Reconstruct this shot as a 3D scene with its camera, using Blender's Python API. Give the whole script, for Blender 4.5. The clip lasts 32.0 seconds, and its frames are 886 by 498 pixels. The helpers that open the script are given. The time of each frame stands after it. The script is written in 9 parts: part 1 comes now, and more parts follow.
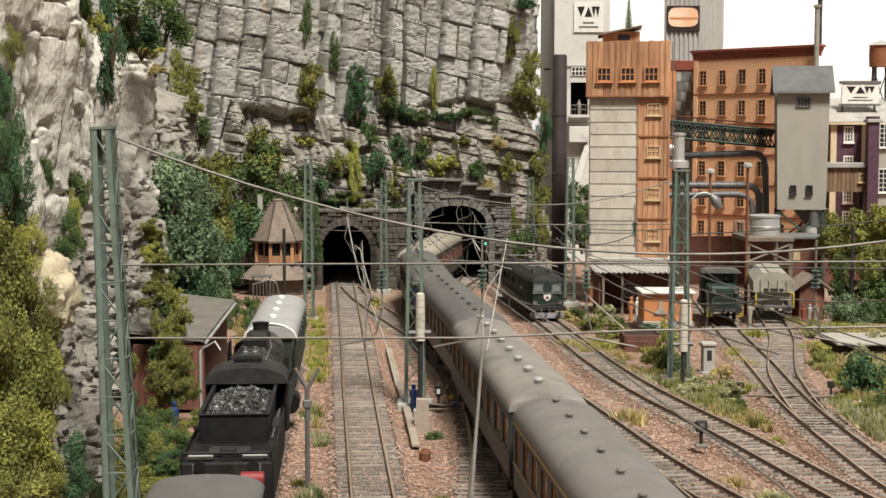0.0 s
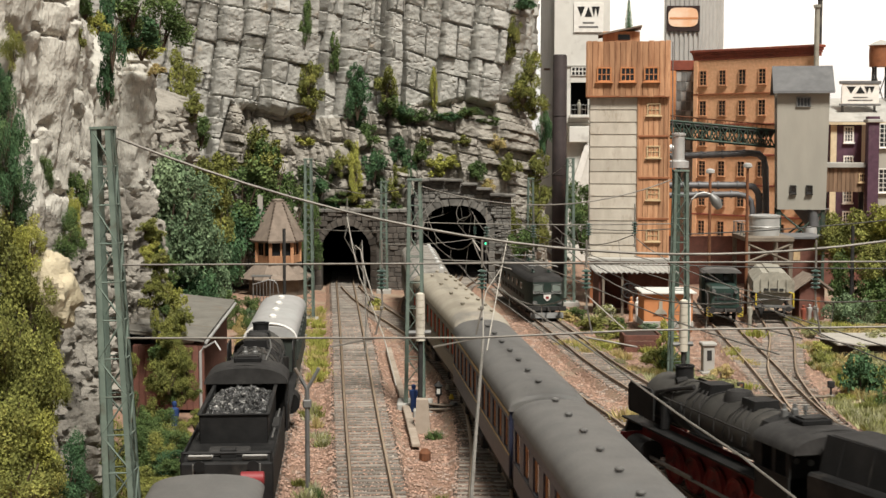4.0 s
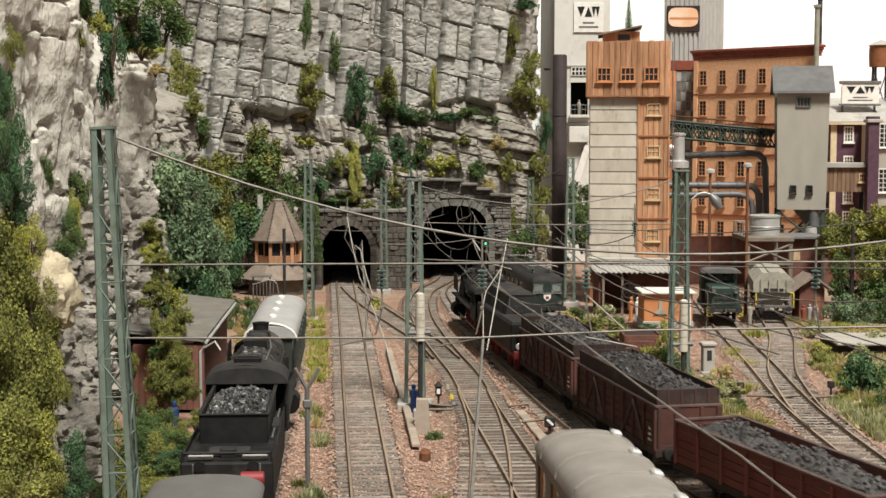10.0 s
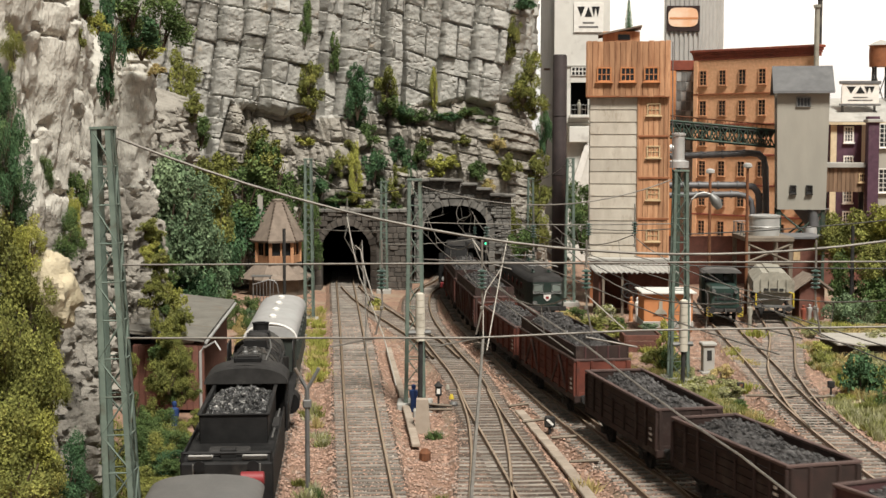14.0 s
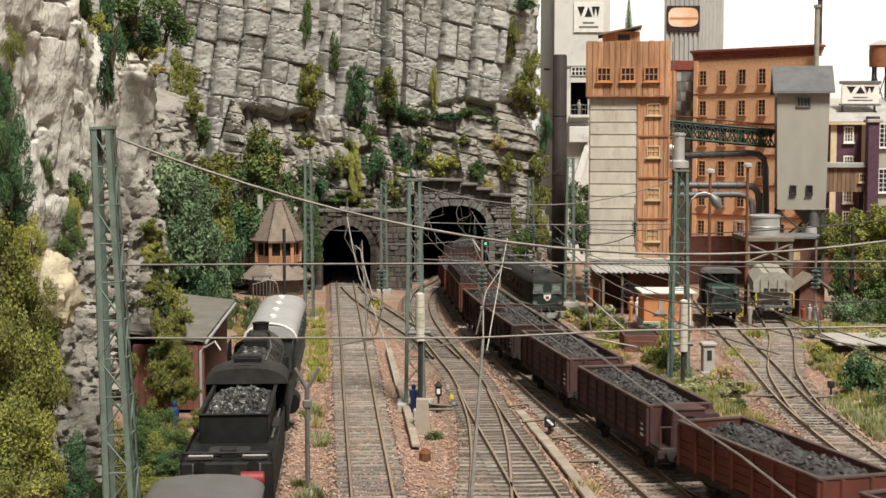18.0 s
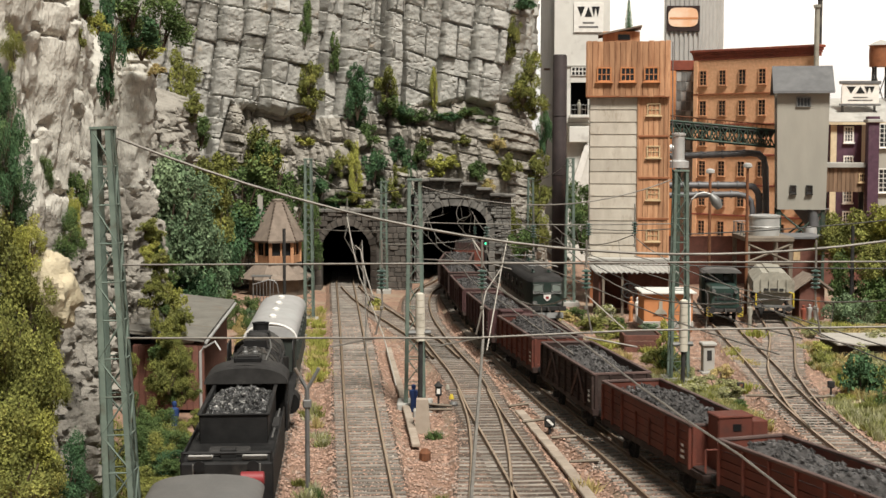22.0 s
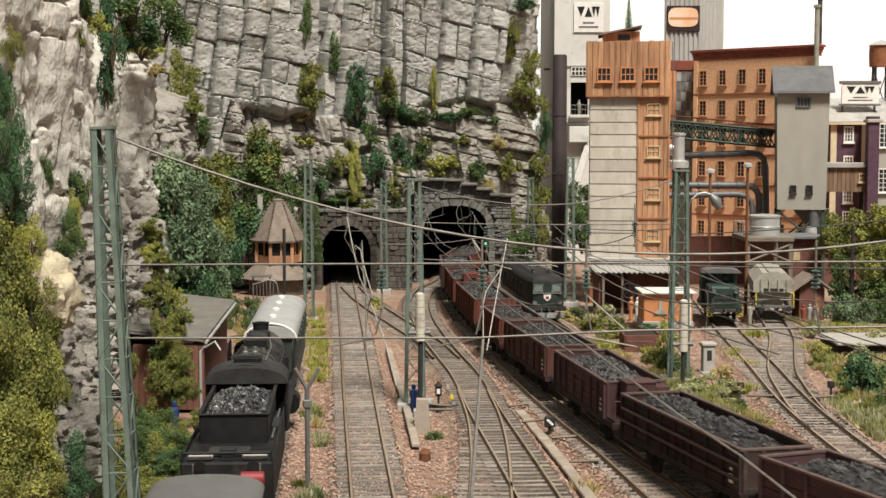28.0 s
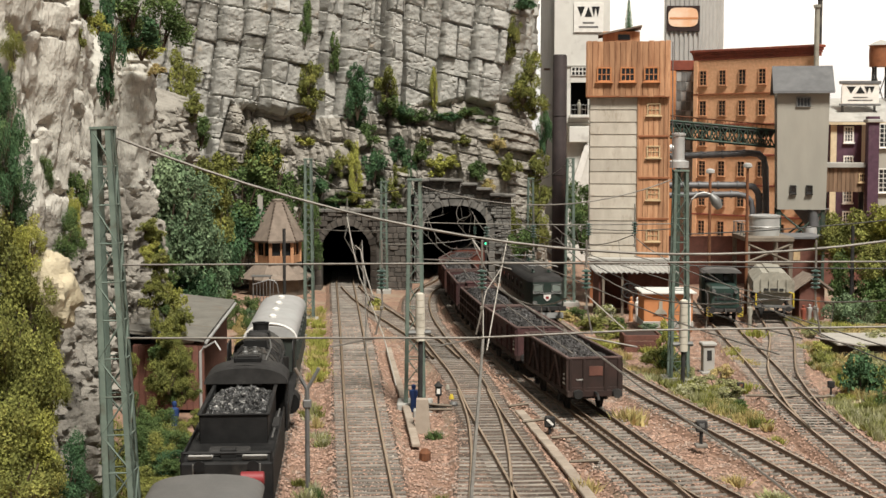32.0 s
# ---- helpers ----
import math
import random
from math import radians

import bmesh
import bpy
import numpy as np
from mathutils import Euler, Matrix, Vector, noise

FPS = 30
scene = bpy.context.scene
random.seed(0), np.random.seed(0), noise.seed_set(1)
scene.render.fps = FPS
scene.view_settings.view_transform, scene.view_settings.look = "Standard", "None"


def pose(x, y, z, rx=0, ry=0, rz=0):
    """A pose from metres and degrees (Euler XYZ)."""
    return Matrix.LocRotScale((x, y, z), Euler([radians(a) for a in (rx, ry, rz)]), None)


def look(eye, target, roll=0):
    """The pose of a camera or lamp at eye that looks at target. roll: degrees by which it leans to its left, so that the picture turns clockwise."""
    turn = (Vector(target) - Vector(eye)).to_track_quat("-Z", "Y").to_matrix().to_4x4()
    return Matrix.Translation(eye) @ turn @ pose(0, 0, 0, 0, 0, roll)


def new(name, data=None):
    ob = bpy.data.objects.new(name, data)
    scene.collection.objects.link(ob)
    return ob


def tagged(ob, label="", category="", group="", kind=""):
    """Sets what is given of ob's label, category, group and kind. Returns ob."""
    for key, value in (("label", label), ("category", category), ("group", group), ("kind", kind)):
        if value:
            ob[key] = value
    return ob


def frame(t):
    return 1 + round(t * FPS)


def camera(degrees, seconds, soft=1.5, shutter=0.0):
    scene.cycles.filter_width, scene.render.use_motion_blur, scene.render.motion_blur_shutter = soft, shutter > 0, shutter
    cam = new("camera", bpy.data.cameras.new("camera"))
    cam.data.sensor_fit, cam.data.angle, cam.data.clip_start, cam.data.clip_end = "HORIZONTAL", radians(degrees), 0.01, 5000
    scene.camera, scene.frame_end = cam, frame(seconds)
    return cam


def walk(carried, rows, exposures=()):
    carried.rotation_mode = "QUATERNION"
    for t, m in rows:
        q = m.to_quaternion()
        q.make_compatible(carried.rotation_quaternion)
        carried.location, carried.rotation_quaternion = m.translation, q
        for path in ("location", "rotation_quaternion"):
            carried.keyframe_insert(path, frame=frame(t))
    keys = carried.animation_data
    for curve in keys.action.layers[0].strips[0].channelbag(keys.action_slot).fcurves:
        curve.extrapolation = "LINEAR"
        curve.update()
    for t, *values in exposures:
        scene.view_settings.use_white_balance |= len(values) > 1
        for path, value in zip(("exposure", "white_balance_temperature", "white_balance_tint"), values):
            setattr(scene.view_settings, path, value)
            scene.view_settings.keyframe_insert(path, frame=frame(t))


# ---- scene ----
# A model railway at 1:87. Lengths below are those of the full-size railway in metres; K brings them to the model's size.
K = 1 / 87.0


def at(x, y, z, rx=0, ry=0, rz=0):
    return pose(x * K, y * K, z * K, rx, ry, rz)


# ---- camera ----
EYE, TILT = (0.0, 0.0, 12.2), 4.333
cam = camera(33.58, 32.0, 1.5, 0.5)
view = at(*EYE, 90 - TILT, 0, 0)
walk(cam, [(0.0, view), (32.0, view)])

# ---- light: the hall's broad overhead lamps and its pale surroundings ----
scene.view_settings.exposure = 0.0
world = bpy.data.worlds.new("hall")
scene.world = world
world.use_nodes = True
wn, wl = world.node_tree.nodes, world.node_tree.links
wn["Background"].inputs[0].default_value = (1.0, 0.965, 0.90, 1)
wn["Background"].inputs[1].default_value = 0.27
lamp = bpy.data.lights.new("hall_lamps", "SUN")
lamp.energy, lamp.angle, lamp.color = 5.8, radians(14), (1.0, 0.955, 0.88)
new("hall_lamps", lamp).matrix_world = look((0.62, -1.3, 2.6), (0, 0.3, 0))


# ---- materials ----
def socket(node, name):
    return node.inputs[name]


def mat(name, a, b=None, scale=3.0, rough=0.8, metal=0.0, bump=0.3, stain=None, stain_scale=0.35, stain_at=0.55, vary=0.12, fine=14.0, stretch=(1, 1, 1), emit=0.0, relief=1.0, island=False):
    """Two-tone grain, larger stains (on coal, painted glints), fine relief, and some difference from piece to piece."""
    m = bpy.data.materials.new(name)
    m.use_nodes = True
    n, l = m.node_tree.nodes, m.node_tree.links
    bsdf = n["Principled BSDF"]
    b = b or tuple(c * 0.72 for c in a)
    stain = stain or tuple(c * 0.55 for c in a)
    tc, mp, info = n.new("ShaderNodeTexCoord"), n.new("ShaderNodeMapping"), n.new("ShaderNodeObjectInfo")
    l.new(tc.outputs["Object"], mp.inputs["Vector"])
    mp.inputs["Scale"].default_value = [87.0 * s for s in stretch]
    off = n.new("ShaderNodeVectorMath")
    off.operation = "ADD"
    mul = n.new("ShaderNodeMath")
    mul.operation = "MULTIPLY"
    mul.inputs[1].default_value = 91.0
    l.new(info.outputs["Random"], mul.inputs[0])
    l.new(mp.outputs[0], off.inputs[0])
    l.new(mul.outputs[0], off.inputs[1])

    def grain(s, detail=4.0, roughness=0.6):
        t = n.new("ShaderNodeTexNoise")
        t.inputs["Scale"].default_value, t.inputs["Detail"].default_value, t.inputs["Roughness"].default_value = s, detail, roughness
        l.new(off.outputs[0], t.inputs["Vector"])
        return t.outputs[0]

    def ramp(value, lo, hi):
        r = n.new("ShaderNodeMapRange")
        r.inputs["From Min"].default_value, r.inputs["From Max"].default_value = lo, hi
        l.new(value, r.inputs["Value"])
        return r.outputs[0]

    def mix(fac, c1, c2, kind="MIX"):
        x = n.new("ShaderNodeMix")
        x.data_type, x.blend_type = "RGBA", kind
        for s, v in ((x.inputs[0], fac), (x.inputs[6], c1), (x.inputs[7], c2)):
            if isinstance(v, (tuple, list)):
                s.default_value = (*v, 1) if len(v) == 3 else v
            elif isinstance(v, float):
                s.default_value = v
            else:
                l.new(v, s)
        return x.outputs[2]

    g1, g2 = grain(scale), grain(fine, 3.0)
    col = mix(ramp(g1, 0.35, 0.65), a, b)
    col = mix(ramp(grain(stain_scale, 5.0, 0.7), stain_at, stain_at + 0.16), col, stain)
    val = n.new("ShaderNodeHueSaturation")
    vr = n.new("ShaderNodeMapRange")
    vr.inputs["To Min"].default_value, vr.inputs["To Max"].default_value = 1 - vary, 1 + vary
    if island:
        l.new(n.new("ShaderNodeNewGeometry").outputs["Random Per Island"], vr.inputs["Value"])
    else:
        l.new(info.outputs["Random"], vr.inputs["Value"])
    l.new(vr.outputs[0], val.inputs["Value"])
    l.new(col, val.inputs["Color"])
    l.new(val.outputs[0], bsdf.inputs["Base Color"])
    bsdf.inputs["Metallic"].default_value = metal
    rr = n.new("ShaderNodeMapRange")
    rr.inputs["To Min"].default_value, rr.inputs["To Max"].default_value = max(0.05, rough - 0.12), min(1, rough + 0.12)
    l.new(g2, rr.inputs["Value"])
    l.new(rr.outputs[0], bsdf.inputs["Roughness"])
    if rough > 0.55:
        bsdf.inputs["Specular IOR Level"].default_value = 0.25 if max(a) > 0.06 else 0.14
    if bump:
        bp = n.new("ShaderNodeBump")
        bp.inputs["Strength"].default_value, bp.inputs["Distance"].default_value = bump, 0.08 * K * relief
        l.new(mix(0.5, g1, g2), bp.inputs["Height"])
        l.new(bp.outputs[0], bsdf.inputs["Normal"])
    if emit:
        l.new(val.outputs[0], bsdf.inputs["Emission Color"])
        bsdf.inputs["Emission Strength"].default_value = emit
    return m


def glassy(name, colour, rough=0.08):
    m = bpy.data.materials.new(name)
    m.use_nodes = True
    bsdf = m.node_tree.nodes["Principled BSDF"]
    bsdf.inputs["Base Color"].default_value = (*colour, 1)
    bsdf.inputs["Roughness"].default_value = rough
    bsdf.inputs["Specular IOR Level"].default_value = 0.6
    return m


M_ROCK = mat("grey_rock", (0.45, 0.438, 0.40), (0.31, 0.303, 0.275), 0.7, 0.92, 0, 0.6, (0.40, 0.31, 0.21), 0.22, 0.60, 0, 5.0, relief=3.0)
# Brown-grey rock, its colour darkened for shade on lower and farther faces.
M_ROCK_SHADED = mat("shaded_brown_grey_rock", (0.35, 0.325, 0.28), (0.24, 0.222, 0.19), 0.8, 0.93, 0, 0.8, (0.15, 0.138, 0.115), 0.9, 0.56, 0, 5.5, relief=3.5)
M_ROCK_PALE = mat("pale_rock", (0.575, 0.552, 0.488), (0.43, 0.412, 0.362), 0.9, 0.94, 0, 0.9, (0.24, 0.228, 0.195), 1.5, 0.56, 0, 7.0, (1, 1, 0.35), relief=3.5)
M_BALLAST = mat("reddish_ballast", (0.335, 0.208, 0.145), (0.19, 0.122, 0.088), 3.2, 0.95, 0, 0.8, (0.30, 0.25, 0.18), 0.15, 0.52, 0.1, 9.0)
M_STONES = mat("ballast_stones", (0.41, 0.265, 0.195), (0.25, 0.168, 0.13), 2.0, 0.95, 0, 0.2, (0.36, 0.32, 0.275), 0.9, 0.52, 0.42, island=True)
# Bed grit coloured darker than the ballast, for the shade between sleepers.
M_BED = mat("shaded_track_bed_grit", (0.13, 0.095, 0.072), (0.065, 0.05, 0.04), 3.4, 0.95, 0, 0.8, (0.27, 0.17, 0.12), 0.22, 0.53, 0.1, 9.0)
M_SLEEPER = mat("weathered_sleeper", (0.275, 0.247, 0.212), (0.175, 0.155, 0.132), 1.6, 0.9, 0, 0.3, (0.11, 0.093, 0.078), 0.5, 0.6, 0.3)
M_RAIL = mat("rusty_rail", (0.19, 0.115, 0.065), (0.12, 0.075, 0.048), 4.0, 0.5, 0.3, 0.1)
M_RAILTOP = mat("worn_rail_head", (0.40, 0.30, 0.205), (0.28, 0.205, 0.14), 3.0, 0.38, 0.35, 0.05)
M_BLACK = mat("sooty_black_paint", (0.010, 0.010, 0.010), (0.019, 0.0185, 0.018), 1.3, 0.58, 0, 0.1, (0.042, 0.037, 0.032), 0.4, 0.58, 0.1)
M_SOOT = mat("matt_soot", (0.026, 0.025, 0.024), (0.045, 0.043, 0.041), 1.6, 0.75, 0, 0.15, (0.095, 0.083, 0.07), 0.4, 0.58, 0.1)
M_BOILER = mat("dusty_boiler_black", (0.065, 0.061, 0.053), (0.042, 0.040, 0.036), 1.3, 0.66, 0, 0.1, (0.11, 0.10, 0.085), 0.5, 0.56, 0.1)
# Both coals carry pale specks that paint glints on the lumps.
M_COAL = mat("coal", (0.032, 0.030, 0.029), (0.068, 0.063, 0.060), 5.0, 0.42, 0, 0.8, (0.17, 0.165, 0.16), 4.0, 0.58, 0.7, 22.0, island=True)
M_COALG = mat("coal_with_painted_glints", (0.022, 0.022, 0.022), (0.07, 0.07, 0.068), 5.0, 0.30, 0, 0.9, (0.45, 0.44, 0.41), 5.0, 0.54, 0.7, 22.0, island=True)
M_RED = mat("red_wheel_paint", (0.23, 0.025, 0.02), (0.14, 0.02, 0.018), 2.0, 0.6, 0, 0.1, (0.06, 0.03, 0.025), 0.8, 0.55)
M_BUFFER = mat("red_buffer_beam", (0.27, 0.03, 0.034), (0.20, 0.026, 0.028), 2.0, 0.55, 0, 0.1)
M_BROWN = mat("brown_wagon_paint", (0.092, 0.038, 0.029), (0.062, 0.029, 0.024), 1.4, 0.75, 0, 0.15, (0.055, 0.04, 0.034), 0.5, 0.53, 0.18)
M_BROWN_RED = mat("red_brown_wagon_paint", (0.15, 0.045, 0.030), (0.105, 0.036, 0.026), 1.4, 0.75, 0, 0.15, (0.075, 0.04, 0.032), 0.5, 0.55, 0.12)
M_BROWN_DARK = mat("grimy_wagon_paint", (0.048, 0.030, 0.026), (0.034, 0.025, 0.022), 1.4, 0.78, 0, 0.15, (0.09, 0.07, 0.06), 0.5, 0.56, 0.15)
M_PLUM = mat("plum_brown_wagon_paint", (0.085, 0.040, 0.039), (0.06, 0.031, 0.031), 1.4, 0.75, 0, 0.15, (0.06, 0.042, 0.04), 0.5, 0.54, 0.12)
M_RIM = mat("dusty_wagon_rim", (0.12, 0.078, 0.068), (0.085, 0.058, 0.052), 2.0, 0.8, 0, 0.1)
M_WHITE = mat("white_paint", (0.78, 0.76, 0.71), (0.68, 0.66, 0.61), 2.0, 0.7, 0, 0.05, (0.5, 0.47, 0.42), 0.4, 0.6, 0.04)
M_GREY_ROOF = mat("grey_coach_roof", (0.19, 0.175, 0.16), (0.15, 0.14, 0.13), 0.9, 0.6, 0, 0.06, (0.20, 0.19, 0.175), 0.25, 0.54, 0.04)
M_SLATE_ROOF = mat("slate_grey_coach_roof", (0.135, 0.13, 0.122), (0.105, 0.102, 0.097), 0.9, 0.6, 0, 0.06, (0.12, 0.12, 0.115), 0.25, 0.54, 0.04)
M_PALE_ROOF = mat("pale_grey_coach_roof", (0.344, 0.311, 0.246), (0.284, 0.252, 0.199), 0.9, 0.62, 0, 0.06, (0.19, 0.18, 0.165), 0.25, 0.54, 0.04)
M_RIB_ROOF = mat("dusty_ribbed_roof", (0.27, 0.25, 0.22), (0.215, 0.20, 0.178), 0.9, 0.65, 0, 0.06, (0.14, 0.135, 0.122), 0.25, 0.54, 0.04)
M_WHITE_ROOF = mat("whitish_wagon_roof", (0.37, 0.365, 0.355), (0.31, 0.305, 0.295), 0.9, 0.55, 0, 0.05, (0.38, 0.41, 0.39), 0.25, 0.6, 0.03)
M_GREEN_COACH = mat("dark_green_coach_paint", (0.035, 0.043, 0.036), (0.026, 0.032, 0.028), 1.0, 0.5, 0, 0.05, (0.06, 0.058, 0.05), 0.4, 0.55, 0.05)
M_BLUE_COACH = mat("dark_blue_coach_paint", (0.022, 0.027, 0.055), (0.018, 0.022, 0.04), 1.0, 0.45, 0, 0.05, (0.05, 0.05, 0.055), 0.4, 0.57, 0.05)
M_OLIVE_COACH = mat("olive_grey_coach_paint", (0.085, 0.085, 0.062), (0.065, 0.066, 0.050), 1.0, 0.5, 0, 0.05, (0.11, 0.10, 0.08), 0.4, 0.57, 0.05)
M_CURTAIN = mat("ochre_curtains", (0.42, 0.20, 0.08), (0.30, 0.12, 0.05), 4.0, 0.8, 0, 0.05)
M_CURTAIN_RED = mat("red_curtains", (0.52, 0.10, 0.06), (0.40, 0.07, 0.045), 4.0, 0.8, 0, 0.05)
M_GOLD = mat("gilt_line", (0.50, 0.36, 0.14), (0.42, 0.30, 0.12), 2.0, 0.5, 0, 0.0)
M_GLASS = glassy("dark_window_glass", (0.02, 0.022, 0.024))
# Pale green base colour paints the reflection on the electric engine's panes.
M_PANE = glassy("glass_with_painted_reflection", (0.17, 0.20, 0.18), 0.15)
M_MAST = mat("grey_green_mast_paint", (0.155, 0.20, 0.165), (0.115, 0.15, 0.125), 1.5, 0.65, 0.1, 0.1, (0.09, 0.085, 0.06), 0.7, 0.56, 0.08)
M_WIRE = mat("weathered_wire", (0.23, 0.215, 0.19), (0.16, 0.15, 0.13), 2.0, 0.6, 0.3, 0.0)
M_WIRE_PALE = mat("bare_pale_wire", (0.50, 0.47, 0.41), (0.40, 0.37, 0.32), 2.0, 0.5, 0.3, 0.0)
M_WIRE_DARK = mat("dark_wire", (0.10, 0.10, 0.095), (0.07, 0.07, 0.065), 2.0, 0.6, 0.3, 0.0)
M_INSUL = mat("green_insulator", (0.055, 0.10, 0.08), (0.04, 0.07, 0.058), 3.0, 0.3, 0, 0.0)
M_CONCRETE = mat("grey_concrete", (0.42, 0.405, 0.37), (0.34, 0.33, 0.30), 0.8, 0.9, 0, 0.1, (0.26, 0.25, 0.225), 0.3, 0.56, 0.06)
M_PALE_CONC = mat("pale_concrete", (0.66, 0.65, 0.60), (0.60, 0.585, 0.54), 0.7, 0.9, 0, 0.08, (0.40, 0.38, 0.34), 0.22, 0.56, 0.05)
# Warm grey; on the white tower, pale concrete darkened for its shaded side.
M_SHADE_CONC = mat("warm_grey_and_shade_concrete", (0.40, 0.375, 0.33), (0.35, 0.33, 0.29), 0.6, 0.9, 0, 0.08, (0.29, 0.27, 0.24), 0.2, 0.56, 0.05)
M_STONE = mat("tunnel_stone", (0.20, 0.19, 0.172), (0.125, 0.12, 0.108), 1.6, 0.9, 0, 0.4, (0.12, 0.115, 0.10), 0.7, 0.56, 0.28)
M_DARKSTONE = mat("sooty_tunnel_stone", (0.115, 0.10, 0.085), (0.075, 0.066, 0.057), 1.6, 0.9, 0, 0.4, (0.06, 0.057, 0.05), 0.7, 0.54, 0.25)
# Near-black colour stands for the darkness inside tunnels and openings.
M_DARK_INSIDE = mat("dark_inside", (0.012, 0.012, 0.012), (0.008, 0.008, 0.008), 1.0, 1.0, 0, 0.1)
M_PLANK = mat("orange_brown_planks", (0.52, 0.29, 0.16), (0.34, 0.17, 0.09), 3.4, 0.75, 0, 0.35, (0.24, 0.115, 0.06), 1.5, 0.56, 0.24, 14.0, (1, 1, 0.12))
M_PLANK_OLD = mat("grey_brown_planks", (0.25, 0.16, 0.10), (0.17, 0.11, 0.07), 1.4, 0.8, 0, 0.2, (0.12, 0.075, 0.05), 0.8, 0.56, 0.2, 10.0, (1, 1, 0.2))
M_PLANK_DARK = mat("dark_plank_trim", (0.30, 0.12, 0.055), (0.22, 0.085, 0.04), 1.2, 0.75, 0, 0.1)
M_PANEL = mat("weathered_cement_panel", (0.52, 0.475, 0.40), (0.42, 0.375, 0.31), 1.1, 0.9, 0, 0.15, (0.30, 0.245, 0.185), 1.3, 0.56, 0.10, 8.0, (1, 1, 0.35))
M_BRICK_O = mat("orange_brick", (0.82, 0.48, 0.28), (0.70, 0.39, 0.215), 3.4, 0.85, 0, 0.15, (0.62, 0.34, 0.18), 0.25, 0.56, 0.05)
M_BRICK_R = mat("red_brown_cornice", (0.27, 0.075, 0.045), (0.20, 0.06, 0.04), 1.6, 0.8, 0, 0.1)
M_BRICK_V = mat("purple_brick", (0.105, 0.055, 0.078), (0.078, 0.042, 0.06), 2.0, 0.85, 0, 0.15, (0.14, 0.09, 0.10), 0.3, 0.57, 0.05)
M_CREAM = mat("cream_trim", (0.66, 0.56, 0.38), (0.58, 0.48, 0.32), 2.0, 0.75, 0, 0.05)
M_FRAME = mat("pale_window_frame", (0.56, 0.42, 0.25), (0.48, 0.35, 0.20), 3.0, 0.7, 0, 0.0)
M_SILO = mat("silo_grey_board", (0.37, 0.35, 0.30), (0.325, 0.31, 0.265), 0.7, 0.85, 0, 0.06, (0.26, 0.235, 0.185), 0.35, 0.6, 0.04, 8.0, (1, 1, 0.3))
M_FELT = mat("grey_roofing_felt", (0.16, 0.16, 0.16), (0.125, 0.125, 0.125), 1.0, 0.9, 0, 0.15, (0.22, 0.215, 0.20), 0.3, 0.58, 0.05)
M_TILE = mat("brown_roof_shingle", (0.25, 0.20, 0.16), (0.18, 0.145, 0.115), 2.0, 0.85, 0, 0.2, (0.30, 0.27, 0.22), 0.6, 0.58, 0.18)
M_SHEDROOF = mat("mossy_grey_roof", (0.19, 0.18, 0.155), (0.14, 0.132, 0.112), 1.6, 0.9, 0, 0.4, (0.27, 0.175, 0.10), 0.8, 0.60, 0.08)
M_SHEDWALL = mat("red_brown_boards", (0.17, 0.075, 0.055), (0.12, 0.055, 0.042), 1.6, 0.85, 0, 0.1, None, 0.5, 0.55, 0.15)
M_STEEL = mat("dull_grey_steel", (0.20, 0.20, 0.19), (0.14, 0.14, 0.135), 1.4, 0.5, 0.4, 0.05, (0.17, 0.11, 0.07), 0.5, 0.6, 0.06)
M_PIPE = mat("grey_pipe", (0.13, 0.13, 0.135), (0.10, 0.10, 0.10), 1.2, 0.5, 0.1, 0.05, (0.16, 0.13, 0.10), 0.5, 0.6, 0.05)
M_ZINC = mat("bright_zinc", (0.55, 0.55, 0.53), (0.44, 0.44, 0.42), 1.0, 0.45, 0.4, 0.05, (0.34, 0.31, 0.27), 0.5, 0.6, 0.05)
M_STACK = mat("brown_black_stack", (0.062, 0.048, 0.047), (0.045, 0.037, 0.036), 0.8, 0.6, 0.1, 0.05, (0.115, 0.07, 0.058), 0.3, 0.55, 0.05)
M_GIRDER = mat("green_girder", (0.055, 0.085, 0.065), (0.04, 0.06, 0.047), 1.4, 0.65, 0.1, 0.05, (0.09, 0.06, 0.04), 0.6, 0.58, 0.08)
M_RUST = mat("rusty_iron", (0.20, 0.085, 0.042), (0.13, 0.058, 0.032), 1.8, 0.85, 0.1, 0.15, (0.08, 0.045, 0.03), 0.6, 0.55, 0.1)
M_CORR = mat("grey_corrugated_sheet", (0.42, 0.41, 0.385), (0.37, 0.36, 0.34), 0.8, 0.6, 0.1, 0.03, (0.32, 0.305, 0.28), 0.2, 0.58, 0.03)
M_SIGNBLACK = mat("sign_black", (0.04, 0.026, 0.024), (0.034, 0.023, 0.022), 2.0, 0.6, 0, 0.0)
M_SIGNORANGE = mat("faded_orange_sign", (0.80, 0.46, 0.27), (0.74, 0.42, 0.24), 0.8, 0.6, 0, 0.0, (0.86, 0.66, 0.50), 0.2, 0.5)
M_INK = mat("black_lettering", (0.02, 0.02, 0.02), (0.025, 0.025, 0.025), 2.0, 0.6, 0, 0.0)
M_ORANGE = mat("orange_render", (0.55, 0.24, 0.10), (0.48, 0.20, 0.085), 1.2, 0.8, 0, 0.1, (0.40, 0.19, 0.10), 0.5, 0.58, 0.05)
M_ELOCO = mat("dark_green_loco_paint", (0.020, 0.036, 0.029), (0.015, 0.027, 0.022), 1.2, 0.4, 0, 0.05, (0.055, 0.06, 0.05), 0.5, 0.57, 0.05)
M_KOEF = mat("green_shunter_paint", (0.020, 0.046, 0.036), (0.015, 0.034, 0.027), 1.2, 0.5, 0, 0.05, (0.06, 0.06, 0.05), 0.5, 0.57, 0.05)
